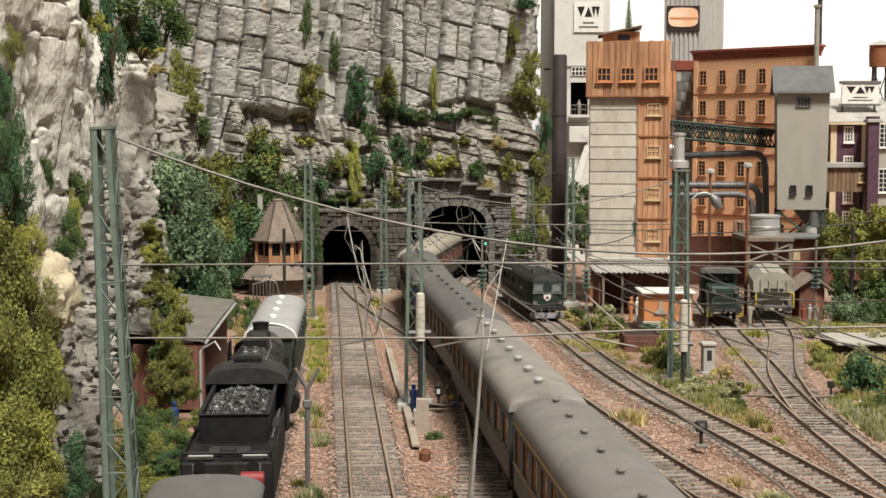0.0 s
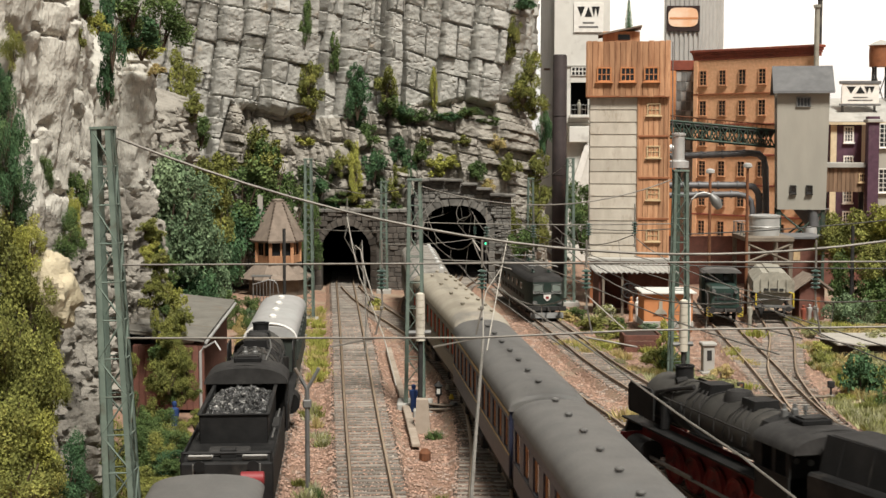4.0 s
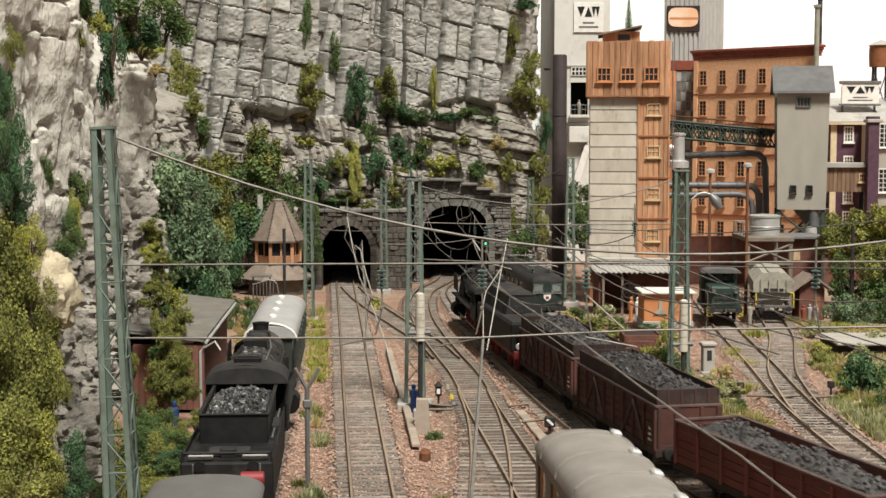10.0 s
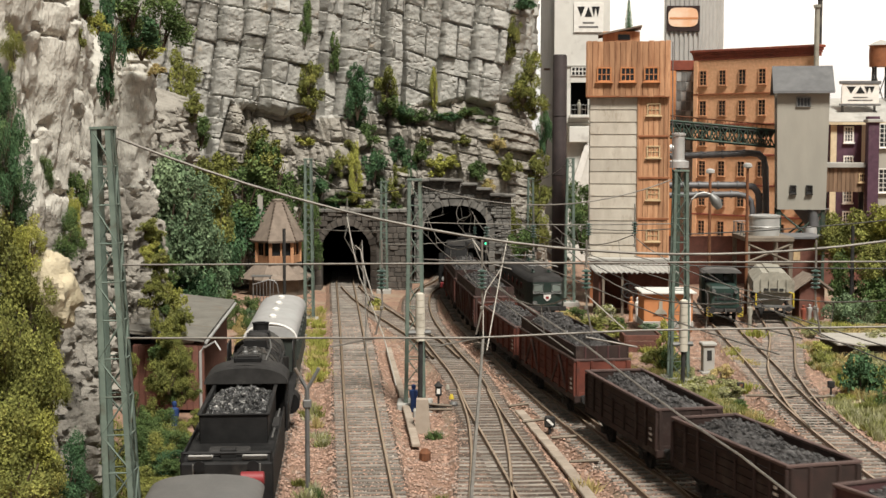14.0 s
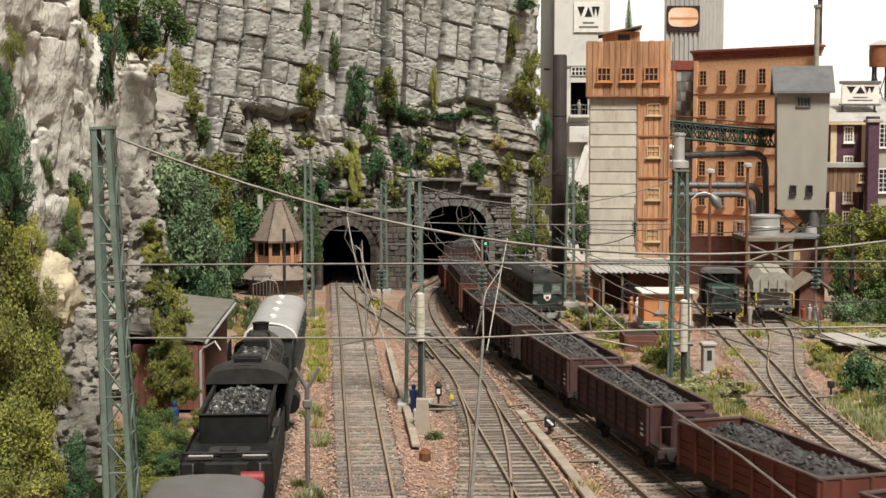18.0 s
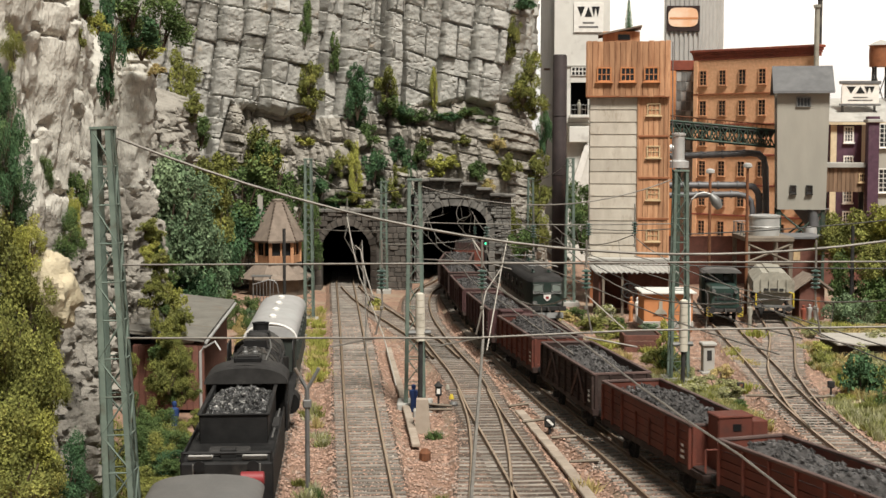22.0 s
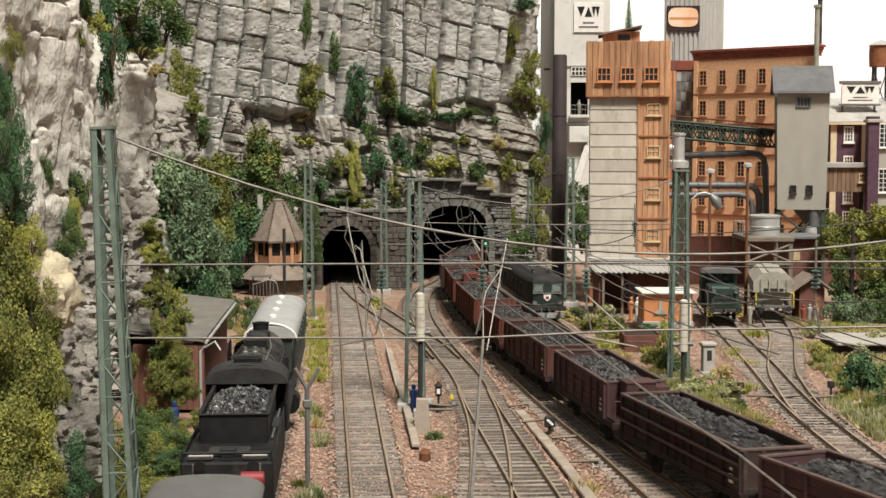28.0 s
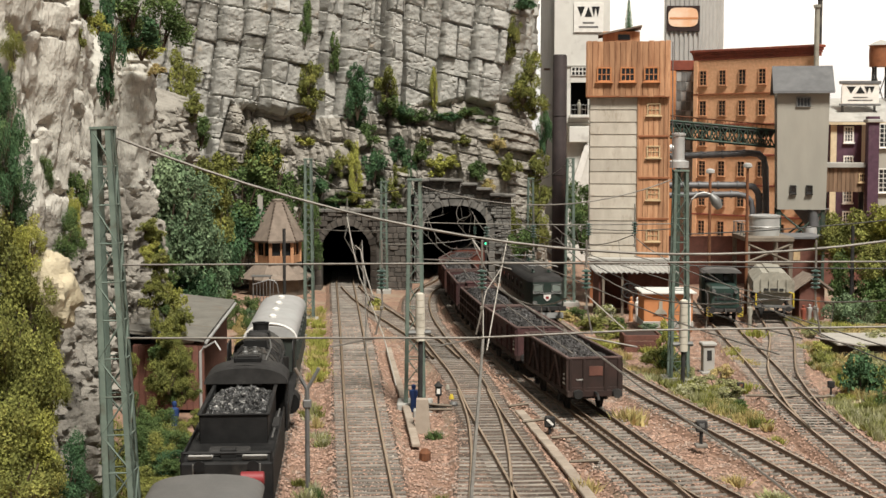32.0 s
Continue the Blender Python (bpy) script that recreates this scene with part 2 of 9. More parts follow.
M_TANK = mat("dusty_grey_wagon", (0.36, 0.34, 0.28), (0.27, 0.255, 0.21), 1.4, 0.8, 0, 0.1, (0.17, 0.15, 0.115), 0.6, 0.55, 0.06)
M_YELLOW = mat("yellow_handrail", (0.60, 0.46, 0.06), (0.50, 0.37, 0.05), 2.0, 0.6, 0, 0.0)
M_WOOD = mat("grey_weathered_wood", (0.22, 0.185, 0.145), (0.155, 0.13, 0.10), 1.4, 0.9, 0, 0.2, None, 0.5, 0.56, 0.15)
M_BARK = mat("bark", (0.10, 0.072, 0.048), (0.065, 0.047, 0.033), 3.0, 0.95, 0, 0.3)
def leafy(name, a, b, c):
    return mat(name, a, b, 1.6, 0.85, 0, 0.2, c, 0.7, 0.52, 0.34, 6.0, island=True)


LEAF = {
    "dark": leafy("dark_green_foliage", (0.105, 0.160, 0.050), (0.052, 0.088, 0.028), (0.16, 0.20, 0.065)),
    "deep": leafy("deep_green_foliage", (0.075, 0.15, 0.065), (0.042, 0.09, 0.042), (0.125, 0.20, 0.08)),
    "grey": leafy("grey_green_foliage", (0.16, 0.225, 0.12), (0.085, 0.135, 0.07), (0.23, 0.30, 0.16)),
    "olive": leafy("olive_foliage", (0.215, 0.225, 0.056), (0.125, 0.137, 0.038), (0.31, 0.30, 0.08)),
    "yellow": leafy("yellow_green_foliage", (0.36, 0.36, 0.08), (0.25, 0.26, 0.058), (0.44, 0.42, 0.12)),
    "straw": leafy("straw_grass", (0.52, 0.41, 0.18), (0.38, 0.30, 0.125), (0.36, 0.36, 0.12)),
    "pale": leafy("pale_meadow_tufts", (0.38, 0.37, 0.19), (0.24, 0.25, 0.10), (0.54, 0.52, 0.39)),
}


# ---- mesh building ----
class Shape:
    """Collects the faces of one part, in full-size metres."""

    def __init__(self):
        self.v, self.f = [], []

    def add(self, verts, faces, m=None):
        o = len(self.v)
        self.v += [tuple(m @ Vector(p)) for p in verts] if m is not None else [tuple(p) for p in verts]
        self.f += [tuple(i + o for i in f) for f in faces]
        return self

    def box(self, c, s, b=0.0, m=None):
        x, y, z = (q / 2 for q in s)
        if m is None:
            m = Matrix.Translation(c)
        else:
            m = Matrix.Translation(c) @ m
        if b <= 0:
            vs = [(i * x, j * y, k * z) for i in (-1, 1) for j in (-1, 1) for k in (-1, 1)]
            return self.add(vs, [(0, 1, 3, 2), (4, 6, 7, 5), (0, 4, 5, 1), (2, 3, 7, 6), (0, 2, 6, 4), (1, 5, 7, 3)], m)
        b = min(b, x * 0.9, y * 0.9, z * 0.9)
        vs, idx = [], {}
        for i in (-1, 1):
            for j in (-1, 1):
                for k in (-1, 1):
                    for a in range(3):
                        idx[i, j, k, a] = len(vs)
                        vs.append((i * (x - (a != 0) * b), j * (y - (a != 1) * b), k * (z - (a != 2) * b)))
        fs = []
        for a in range(3):
            p, q = [e for e in range(3) if e != a]
            for sgn in (-1, 1):
                ring = []
                for u, w in ((-1, -1), (1, -1), (1, 1), (-1, 1)):
                    t = [0, 0, 0]
                    t[a], t[p], t[q] = sgn, u, w
                    ring.append(idx[(*t, a)])
                fs.append(tuple(ring))
            for u in (-1, 1):
                for w in (-1, 1):
                    t0, t1 = [0, 0, 0], [0, 0, 0]
                    t0[a], t1[a] = -1, 1
                    t0[p] = t1[p] = u
                    t0[q] = t1[q] = w
                    fs.append((idx[(*t0, p)], idx[(*t1, p)], idx[(*t1, q)], idx[(*t0, q)]))
        for i in (-1, 1):
            for j in (-1, 1):
                for k in (-1, 1):
                    fs.append(tuple(idx[i, j, k, a] for a in range(3)))
        return self.add(vs, fs, m)

    def tube(self, pts, r, n=6, cap=True):
        """A round rod along the points; r may be a list."""
        pts = [Vector(p) for p in pts]
        rs = r if isinstance(r, (list, tuple)) else [r] * len(pts)
        vs, fs = [], []
        for i, p in enumerate(pts):
            d = (pts[min(i + 1, len(pts) - 1)] - pts[max(i - 1, 0)]).normalized()
            a = d.orthogonal().normalized() if abs(d.z) > 0.95 else d.cross(Vector((0, 0, 1))).normalized()
            b = d.cross(a).normalized()
            for k in range(n):
                t = 2 * math.pi * k / n
                vs.append(p + (a * math.cos(t) + b * math.sin(t)) * rs[i])
        for i in range(len(pts) - 1):
            for k in range(n):
                fs.append((i * n + k, i * n + (k + 1) % n, (i + 1) * n + (k + 1) % n, (i + 1) * n + k))
        if cap:
            fs += [tuple(range(n))[::-1], tuple(range((len(pts) - 1) * n, len(pts) * n))]
        return self.add(vs, fs)

    def cyl(self, p, q, r, r2=None, n=12):
        return self.tube([p, q], [r, r if r2 is None else r2], n)

    def lathe(self, prof, c=(0, 0, 0), n=14, m=None, arc=1.0):
        """Turn a list of (radius, height) about the upright axis."""
        vs, fs = [], []
        for r, z in prof:
            for k in range(n):
                t = 2 * math.pi * k / n
                vs.append((r * math.cos(t), r * math.sin(t), z))
        for i in range(len(prof) - 1):
            for k in range(n):
                fs.append((i * n + k, i * n + (k + 1) % n, (i + 1) * n + (k + 1) % n, (i + 1) * n + k))
        fs += [tuple(range(n))[::-1], tuple(range((len(prof) - 1) * n, len(prof) * n))]
        mm = Matrix.Translation(c)
        return self.add(vs, fs, mm @ m if m is not None else mm)

    def prism(self, prof, lo, hi, axis="y", m=None):
        """Push a closed outline along an axis. y: outline in x, z; x: outline in y, z; z: outline in x, y."""
        put = {"y": lambda a, b, t: (a, t, b), "x": lambda a, b, t: (t, a, b), "z": lambda a, b, t: (a, b, t)}[axis]
        n = len(prof)
        vs = [put(a, b, lo) for a, b in prof] + [put(a, b, hi) for a, b in prof]
        fs = [(k, (k + 1) % n, n + (k + 1) % n, n + k) for k in range(n)] + [tuple(range(n))[::-1], tuple(range(n, 2 * n))]
        return self.add(vs, fs, m)

    def grid(self, nu, nv, fn):
        vs = [fn(i / nu, j / nv) for j in range(nv + 1) for i in range(nu + 1)]
        fs = [(j * (nu + 1) + i, j * (nu + 1) + i + 1, (j + 1) * (nu + 1) + i + 1, (j + 1) * (nu + 1) + i) for j in range(nv) for i in range(nu)]
        return self.add(vs, fs)

    def mesh(self, name, material, sharp=35):
        me = bpy.data.meshes.new(name)
        me.from_pydata([(x * K, y * K, z * K) for x, y, z in self.v], [], self.f)
        bm = bmesh.new()
        bm.from_mesh(me)
        bmesh.ops.recalc_face_normals(bm, faces=bm.faces)
        bm.to_mesh(me)
        bm.free()
        me.materials.append(material)
        if sharp:
            me.shade_smooth()
            me.set_sharp_from_angle(angle=radians(sharp))
        return me


def thing(name, m, label, category, group="", kind=""):
    ob = new(name)
    ob.empty_display_size = 0.01
    ob.matrix_world = m
    return tagged(ob, label, category, group, kind)


def part(name, shape, material, parent=None, label="", m=None, sharp=35):
    """One mesh object under a thing or a part; shape may be a mesh that is shared."""
    me = shape if isinstance(shape, bpy.types.Mesh) else shape.mesh(name, material, sharp)
    ob = new(name, me)
    if parent is not None:
        ob.parent = parent
    if m is not None:
        ob.matrix_basis = m
    return tagged(ob, label)


def solid(name, shape, material, label, category="", kind="", group="", m=None, sharp=35):
    ob = part(name, shape, material, None, "", m, sharp)
    return tagged(ob, label, category, group, kind)


def box(c, s, b=0.0, m=None):
    return Shape().box(c, s, b, m)


def rod(p, q, r, n=6, r2=None):
    return Shape().cyl(p, q, r, r2, n)


def hashed(i, j=0, k=0):
    """A repeatable number from 0 to 1 for a whole-numbered place."""
    v = math.sin(i * 127.1 + j * 311.7 + k * 74.7) * 43758.5453
    return v - math.floor(v)


def smooth_line(pts, step=1.5):
    """A soft line through plan points: evenly spaced (x, y)."""
    p = [Vector((*q, 0)) for q in pts]
    p = [p[0] * 2 - p[1]] + p + [p[-1] * 2 - p[-2]]
    gap = [(b - a).length for a, b in zip(p, p[1:])]
    slope = [None] + [((p[i + 1] - p[i]) / gap[i] * gap[i - 1] + (p[i] - p[i - 1]) / gap[i - 1] * gap[i]) / (gap[i] + gap[i - 1]) for i in range(1, len(p) - 1)]
    dense = []
    for i in range(1, len(p) - 2):
        h = gap[i]
        n = max(4, int(h / 0.4))
        for k in range(n):
            t = k / n
            dense.append(p[i] * (2 * t ** 3 - 3 * t * t + 1) + slope[i] * h * (t ** 3 - 2 * t * t + t) + p[i + 1] * (3 * t * t - 2 * t ** 3) + slope[i + 1] * h * (t ** 3 - t * t))
    dense.append(p[-2])
    out, left = [dense[0]], step
    for a, b in zip(dense, dense[1:]):
        seg = (b - a).length
        while seg >= left:
            a = a + (b - a).normalized() * left
            out.append(a)
            seg -= left
            left = step
        left -= seg
    return out


class Line:
    """A track's centre line, asked by the distance along it from its near end."""

    def __init__(self, pts):
        self.step = 0.5
        self.p = smooth_line(pts, self.step)
        self.length = self.step * (len(self.p) - 1)

    def place(self, s):
        k = s / self.step
        i = min(max(int(math.floor(k)), 0), len(self.p) - 2)
        return self.p[i] + (self.p[i + 1] - self.p[i]) * (k - i)

    def near(self, y):
        """The distance along the line at which it passes the plan's y."""
        i = min(range(len(self.p)), key=lambda j: abs(self.p[j].y - y))
        return i * self.step

    def along(self, s, base):
        """The pose of a vehicle whose two axles or bogies, base apart, stand on the line about s."""
        a, b = self.place(s - base / 2), self.place(s + base / 2)
        m = (a + b) / 2
        return at(m.x, m.y, 0, 0, 0, math.degrees(math.atan2(b.y - a.y, b.x - a.x)) - 90)


# ---- ground, cliffs and distance ----
def lattice(ix, iy, seed):
    v = np.sin(ix * 127.1 + iy * 311.7 + seed * 74.7) * 43758.5453
    return v - np.floor(v)


def vnoise(x, y, seed=0):
    ix, iy = np.floor(x), np.floor(y)
    fx, fy = x - ix, y - iy
    fx, fy = fx * fx * (3 - 2 * fx), fy * fy * (3 - 2 * fy)
    a, b = lattice(ix, iy, seed), lattice(ix + 1, iy, seed)
    c, d = lattice(ix, iy + 1, seed), lattice(ix + 1, iy + 1, seed)
    return (a * (1 - fx) + b * fx) * (1 - fy) + (c * (1 - fx) + d * fx) * fy


def fbm(x, y, seed=0, octaves=4):
    total, amp = 0.0, 0.5
    for o in range(octaves):
        total = total + amp * vnoise(x * 2 ** o, y * 2 ** o, seed + 17 * o)
        amp *= 0.5
    return total


def sheet(name, x, y, z, material, keep=None, sharp=0):
    """A mesh from three equal arrays of a surface; keep: which quads stay."""
    nv, nu = x.shape
    co = np.stack([x, y, z], -1).reshape(-1, 3) * K
    j, i = np.meshgrid(np.arange(nv - 1), np.arange(nu - 1), indexing="ij")
    q = np.stack([j * nu + i, j * nu + i + 1, (j + 1) * nu + i + 1, (j + 1) * nu + i], -1).reshape(-1, 4)
    if keep is not None:
        q = q[keep.reshape(-1)]
    me = bpy.data.meshes.new(name)
    me.from_pydata(co.tolist(), [], q.tolist())
    me.materials.append(material)
    me.shade_smooth()
    if sharp:
        me.set_sharp_from_angle(angle=radians(sharp))
    return me


def blocks(u, z, wide, high, seed, dip, gap=0.13):
    """Jointed rock: columns of uneven width cut into dipping beds. Gives each block's outset, the open joints, its column's outset and its own slant."""
    u = u + 0.5 * (fbm(u * 0.22, z * 0.10, seed) - 0.5) * wide + 0.10 * (fbm(u * 1.2, z * 1.2, seed + 2, 3) - 0.5)
    cu = u / wide
    cu = cu + 0.22 * np.sin(cu * 2.1 + seed)
    col = np.floor(cu)
    fu = cu - col
    split = lattice(col, np.floor(z / (high * 3.1)), seed) > 0.5
    sub = np.where(split & (fu > 0.55), 1.0, 0.0)
    fu = np.where(split, np.where(sub > 0, (fu - 0.55) / 0.45, fu / 0.55), fu)
    width = np.where(split, np.where(sub > 0, wide * 0.45, wide * 0.55), wide)
    colid = col * 2 + sub
    hc = high * (0.55 + 0.95 * lattice(col, col * 0 + 1, seed))
    zz = (z + dip * (0.5 + lattice(col, col * 0 + 8, seed)) * (cu * wide) + 0.16 * (fbm(u * 0.9, z * 0.5, seed + 4, 3) - 0.5)) / hc + 9 * lattice(col, col * 0 + 2, seed)
    row = np.floor(zz)
    fz = zz - row
    pair = lattice(colid, np.floor(row / 2), seed + 9) > 0.66
    fz2 = np.where(pair, ((row % 2) + fz) / 2, fz)
    rowid = np.where(pair, np.floor(row / 2) + 500, row)
    out = lattice(colid, rowid, seed + 5)
    du = np.minimum(fu, 1 - fu) * width
    dz = np.minimum(fz2, 1 - fz2) * hc * np.where(pair, 2, 1)
    joint = np.clip(np.minimum(du * 0.9, dz * 1.15) / gap, 0, 1) ** 0.6
    slant = (fu - 0.5) * width * (lattice(colid, rowid, seed + 12) - 0.5) + (fz2 - 0.5) * hc * (lattice(colid, rowid, seed + 13) - 0.35) * 0.9
    return out, joint, lattice(col, np.floor(z / (high * 6.0)), seed + 3), slant


def ribbon(pts, foot, top, step):
    """A grid of plan places with outward normals along a line, and heights."""
    line = smooth_line(pts, step)
    px, py = np.array([p.x for p in line]), np.array([p.y for p in line])
    for _ in range(3):
        px[1:-1], py[1:-1] = (px[:-2] + 2 * px[1:-1] + px[2:]) / 4, (py[:-2] + 2 * py[1:-1] + py[2:]) / 4
    tx, ty = np.gradient(px), np.gradient(py)
    n = np.hypot(tx, ty)
    nx, ny = ty / n, -tx / n
    u = np.arange(len(px)) * step
    z = np.arange(foot, top, step)
    return px[None, :], py[None, :], nx[None, :], ny[None, :], *np.meshgrid(u, z)


COLUMNS = [-9, -5, -1.5, 2.0, 5.4, 8.1, 9.3, 10.9, 12.8, 14.7, 19.2, 20.2, 21.9, 24.4, 26.4, 28.4, 31.9, 35.0, 37.4, 40.0, 42.6, 46.0, 50, 54, 60, 70]


def slabs(u, z, high, seed, dip, lean, gap):
    """Upright columns of given widths, each cut by dipping beds of uneven height: outset, joints, slant."""
    edges = np.array(COLUMNS)
    uu = u + lean * (z - 20.0) + 0.7 * (fbm(u * 0.16, z * 0.12, seed, 3) - 0.5) + 0.14 * (fbm(u * 1.6, z * 1.6, seed + 2, 3) - 0.5)
    col = np.clip(np.searchsorted(edges, uu) - 1, 0, len(edges) - 2)
    width = edges[col + 1] - edges[col]
    fu = (uu - edges[col]) / width
    hc = high * (0.7 + 0.7 * lattice(col, col * 0 + 1, seed))
    zz = (z + dip * (0.6 + 0.8 * lattice(col, col * 0 + 8, seed)) * uu + 0.30 * (fbm(u * 0.5, z * 0.3, seed + 4, 3) - 0.5)) / hc + 9 * lattice(col, col * 0 + 2, seed)
    zz = zz + 0.22 * np.sin(zz * 2.4 + 5 * lattice(col, col * 0 + 6, seed))
    row = np.floor(zz)
    fz = zz - row
    # some blocks are split once more, upright
    cut = (lattice(col, row, seed + 21) > 0.52) & (width > 1.5)
    at_u = 0.3 + 0.4 * lattice(col, row, seed + 22)
    sub = np.where(cut & (fu > at_u), 1, 0)
    edge = np.where(cut, np.minimum(np.minimum(fu, 1 - fu), np.abs(fu - at_u)), np.minimum(fu, 1 - fu)) * width
    dz = np.minimum(fz, 1 - fz) * hc
    joint = np.clip(np.minimum(edge * 1.0, dz * 1.2) / gap, 0, 1) ** 0.5
    key = row * 2 + sub
    out = lattice(col, key, seed + 5)
    slant = (fu - 0.5) * width * (lattice(col, key, seed + 12) - 0.5) * 0.55 + (fz - 0.5) * hc * (lattice(col, key, seed + 13) - 0.3) * 0.7
    return out, joint, lattice(col, np.zeros_like(col), seed + 3), slant, np.clip(np.minimum(fu, 1 - fu) * width / 0.35, 0, 1)


def cracks(u, z, seed, wide=0.016):
    return np.clip(1 - np.abs(fbm(u, z, seed, 3) - 0.44) / wide, 0, 1)


def back_cliff():
    px, py, nx, ny, u, z = ribbon([(-30, 122), (-19, 126), (-12, 129.5), (-6, 133), (0, 135), (3.2, 136), (5.6, 138.2), (6.1, 144), (6.1, 156)], -1.0, 27.0, 0.085)
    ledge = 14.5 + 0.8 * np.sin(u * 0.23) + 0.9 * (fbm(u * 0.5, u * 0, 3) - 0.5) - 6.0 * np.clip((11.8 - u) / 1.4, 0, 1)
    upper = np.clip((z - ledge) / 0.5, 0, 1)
    o1, j1, c1, s1, e1 = slabs(u, z, 1.75, 11.0, 0.22, -0.09, 0.11)
    o2, j2, c2, s2 = blocks(u, z, 3.6, 2.5, 23.0, 0.10, 0.55)
    o4, j4, c4, s4 = blocks(u + 0.4, z + 0.18 * u, 5.5, 0.75, 87.0, 0.06, 0.10)
    o5, j5, c5, s5 = blocks(u + 2.2, z, 1.7, 1.1, 43.0, 0.16, 0.12)
    beds = np.clip((u - 29.5) / 1.5, 0, 1)
    rough = 0.24 * (fbm(u * 1.1, z * 1.1, 31) - 0.5) + 0.17 * (fbm(u * 3.6, z * 4.6, 37, 3) - 0.5)
    up = 0.42 * o1 + 1.5 * c1 + 0.85 * j1 + 0.5 * e1 + 0.55 * s1 - 0.10 * cracks(u * 0.4, z * 0.9 + 0.15 * u, 19, 0.010)
    lump = 1.0 * o2 + 0.8 * c2 + 0.8 * j2 + 0.7 * s2 + 0.8 * (fbm(u * 0.4, z * 0.5, 91) - 0.5) - 0.35 * cracks(u * 0.7, z * 1.0, 29, 0.018) + 0.55 * o5 + 0.5 * j5 + 0.4 * s5
    thin = 0.45 * o4 + 0.9 * c4 + 0.42 * j4 + 0.45 * s4 + 0.6 + 0.9 * (fbm(u * 0.35, z * 0.4, 93) - 0.5)
    low = lump * (1 - beds) + thin * beds - 0.5 + 1.7 * (1 - np.exp(-np.clip(ledge - z, 0, 40) * 0.5)) + 0.05 * (ledge - z) + 0.8 * rough
    big = 0.9 * np.clip((2.35 - np.abs(u - 17.0)) / 0.3, 0, 1) * np.clip((z - ledge - 0.2) / 0.7, 0, 1) ** 0.5
    out = up * upper + low * (1 - upper) + big + rough
    gully = np.clip(1 - np.abs(u - 19.8 - 0.01 * z) / 0.45, 0, 1) + np.clip(1 - np.abs(u - 26.4 + 0.01 * z) / 0.25, 0, 1) + np.clip(1 - np.abs(u - 28.4) / 0.3, 0, 1)
    out = out - 1.5 * gully * upper + 0.05 * np.clip(z - 16, 0, 40)
    x, y = px + nx * out, py + ny * out
    mid = lambda a: (a[:-1, :-1] + a[1:, 1:]) / 2
    mx, mz = mid(np.broadcast_to(x, z.shape)), mid(z)
    hole = ((np.abs(mx + 8.2) < 3.0) & (mz < 6.0)) | ((np.abs(mx - 1.1) < 4.0) & (mz < 7.2))
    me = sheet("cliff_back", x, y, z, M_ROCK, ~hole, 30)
    # Browner rock below the ledge, coloured darker to offset light on upturned faces.
    me.materials.append(M_ROCK_SHADED)
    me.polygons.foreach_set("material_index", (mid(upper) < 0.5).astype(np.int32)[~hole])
    return tagged(new("cliff_back", me), "tall grey jointed rock face with ledges above two tunnels", "cliff", kind="structure")


def side_cliff():
    pts = [(-22, 29), (-19, 36), (-14.2, 47), (-13.4, 50.5), (-14.6, 53.5), (-14.0, 57), (-17.4, 61), (-17.6, 65), (-15.2, 70.5), (-15.6, 74.5), (-19.6, 80), (-21, 95), (-19.2, 104), (-20.6, 113), (-25.5, 124)]
    px, py, nx, ny, u, z = ribbon(pts, -1.0, 24.0, 0.105)
    warp = u + 1.0 * (fbm(u * 0.2, z * 0.10, 40) - 0.5) + 0.06 * z
    flute = np.abs(2 * fbm(warp * 0.36, z * 0.035, 41, 3) - 1)
    crease = np.abs(2 * fbm(warp * 0.95, z * 0.12, 44, 3) - 1)
    lump = fbm(u * 0.5, z * 0.3, 47, 4)
    rib = fbm(warp * 2.3, z * 0.8, 53, 4)
    pock = np.abs(2 * fbm(u * 1.3, z * 0.9, 57, 4) - 1)
    low = np.where(py < 53.5, np.clip((7 - z) / 4, 0.06, 1.0), np.clip((11 - z + 3 * (py - 60) / 20) / 5, 0.3, 1.0))
    pits = np.clip(fbm(u * 1.9, z * 1.3, 59, 3) - 0.55, 0, 1)
    o, j, c, s = blocks(u, z, 3.2, 2.6, 61.0, 0.12, 0.14)
    near = py < 53.5
    out = np.where(near, 1.5, 1.7) * flute ** 0.7 + np.where(near, 0.75, 0.8) * crease ** 0.6 + np.where(near, 0.5, 1.0) * lump + np.where(near, 0.2, 0.4) * rib + np.where(near, 1.0, 0.1) + low * (0.7 * pock ** 0.7 - 2.6 * pits + 0.6 * j + 0.35 * o + 0.35 * s - 0.5 * cracks(u * 0.9, z * 0.9, 73, 0.02)) + (0.24 + 0.7 * low) * (fbm(u * 2.6, z * 2.0, 67, 4) - 0.5) - 0.4 * cracks(u * 0.5, z * 0.35, 69, 0.02) + 0.05 * np.clip(z - 8, 0, 20) - 1.8
    # the outer buttresses end in rounded heads
    head = np.where(py < 53.5, 60.0, np.where(py < 63, 16.6, np.where(py < 82, 16.2, 14.6))) + 0.5 * np.sin(u * 0.7)
    out = out - np.clip((z - head) * 2.6, 0, 7.5) - 0.5 * np.clip((z - head + 1.5) / 1.5, 0, 1) ** 2
    x, y = px + nx * out, py + ny * out
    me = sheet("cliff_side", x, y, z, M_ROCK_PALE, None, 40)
    # low and farther back, grey pitted rock also darkened for shade; pale smooth rock above
    me.materials.append(M_ROCK_SHADED)
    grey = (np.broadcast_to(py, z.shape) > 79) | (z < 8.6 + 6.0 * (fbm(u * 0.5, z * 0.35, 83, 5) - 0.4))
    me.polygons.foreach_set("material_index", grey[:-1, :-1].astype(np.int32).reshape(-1))
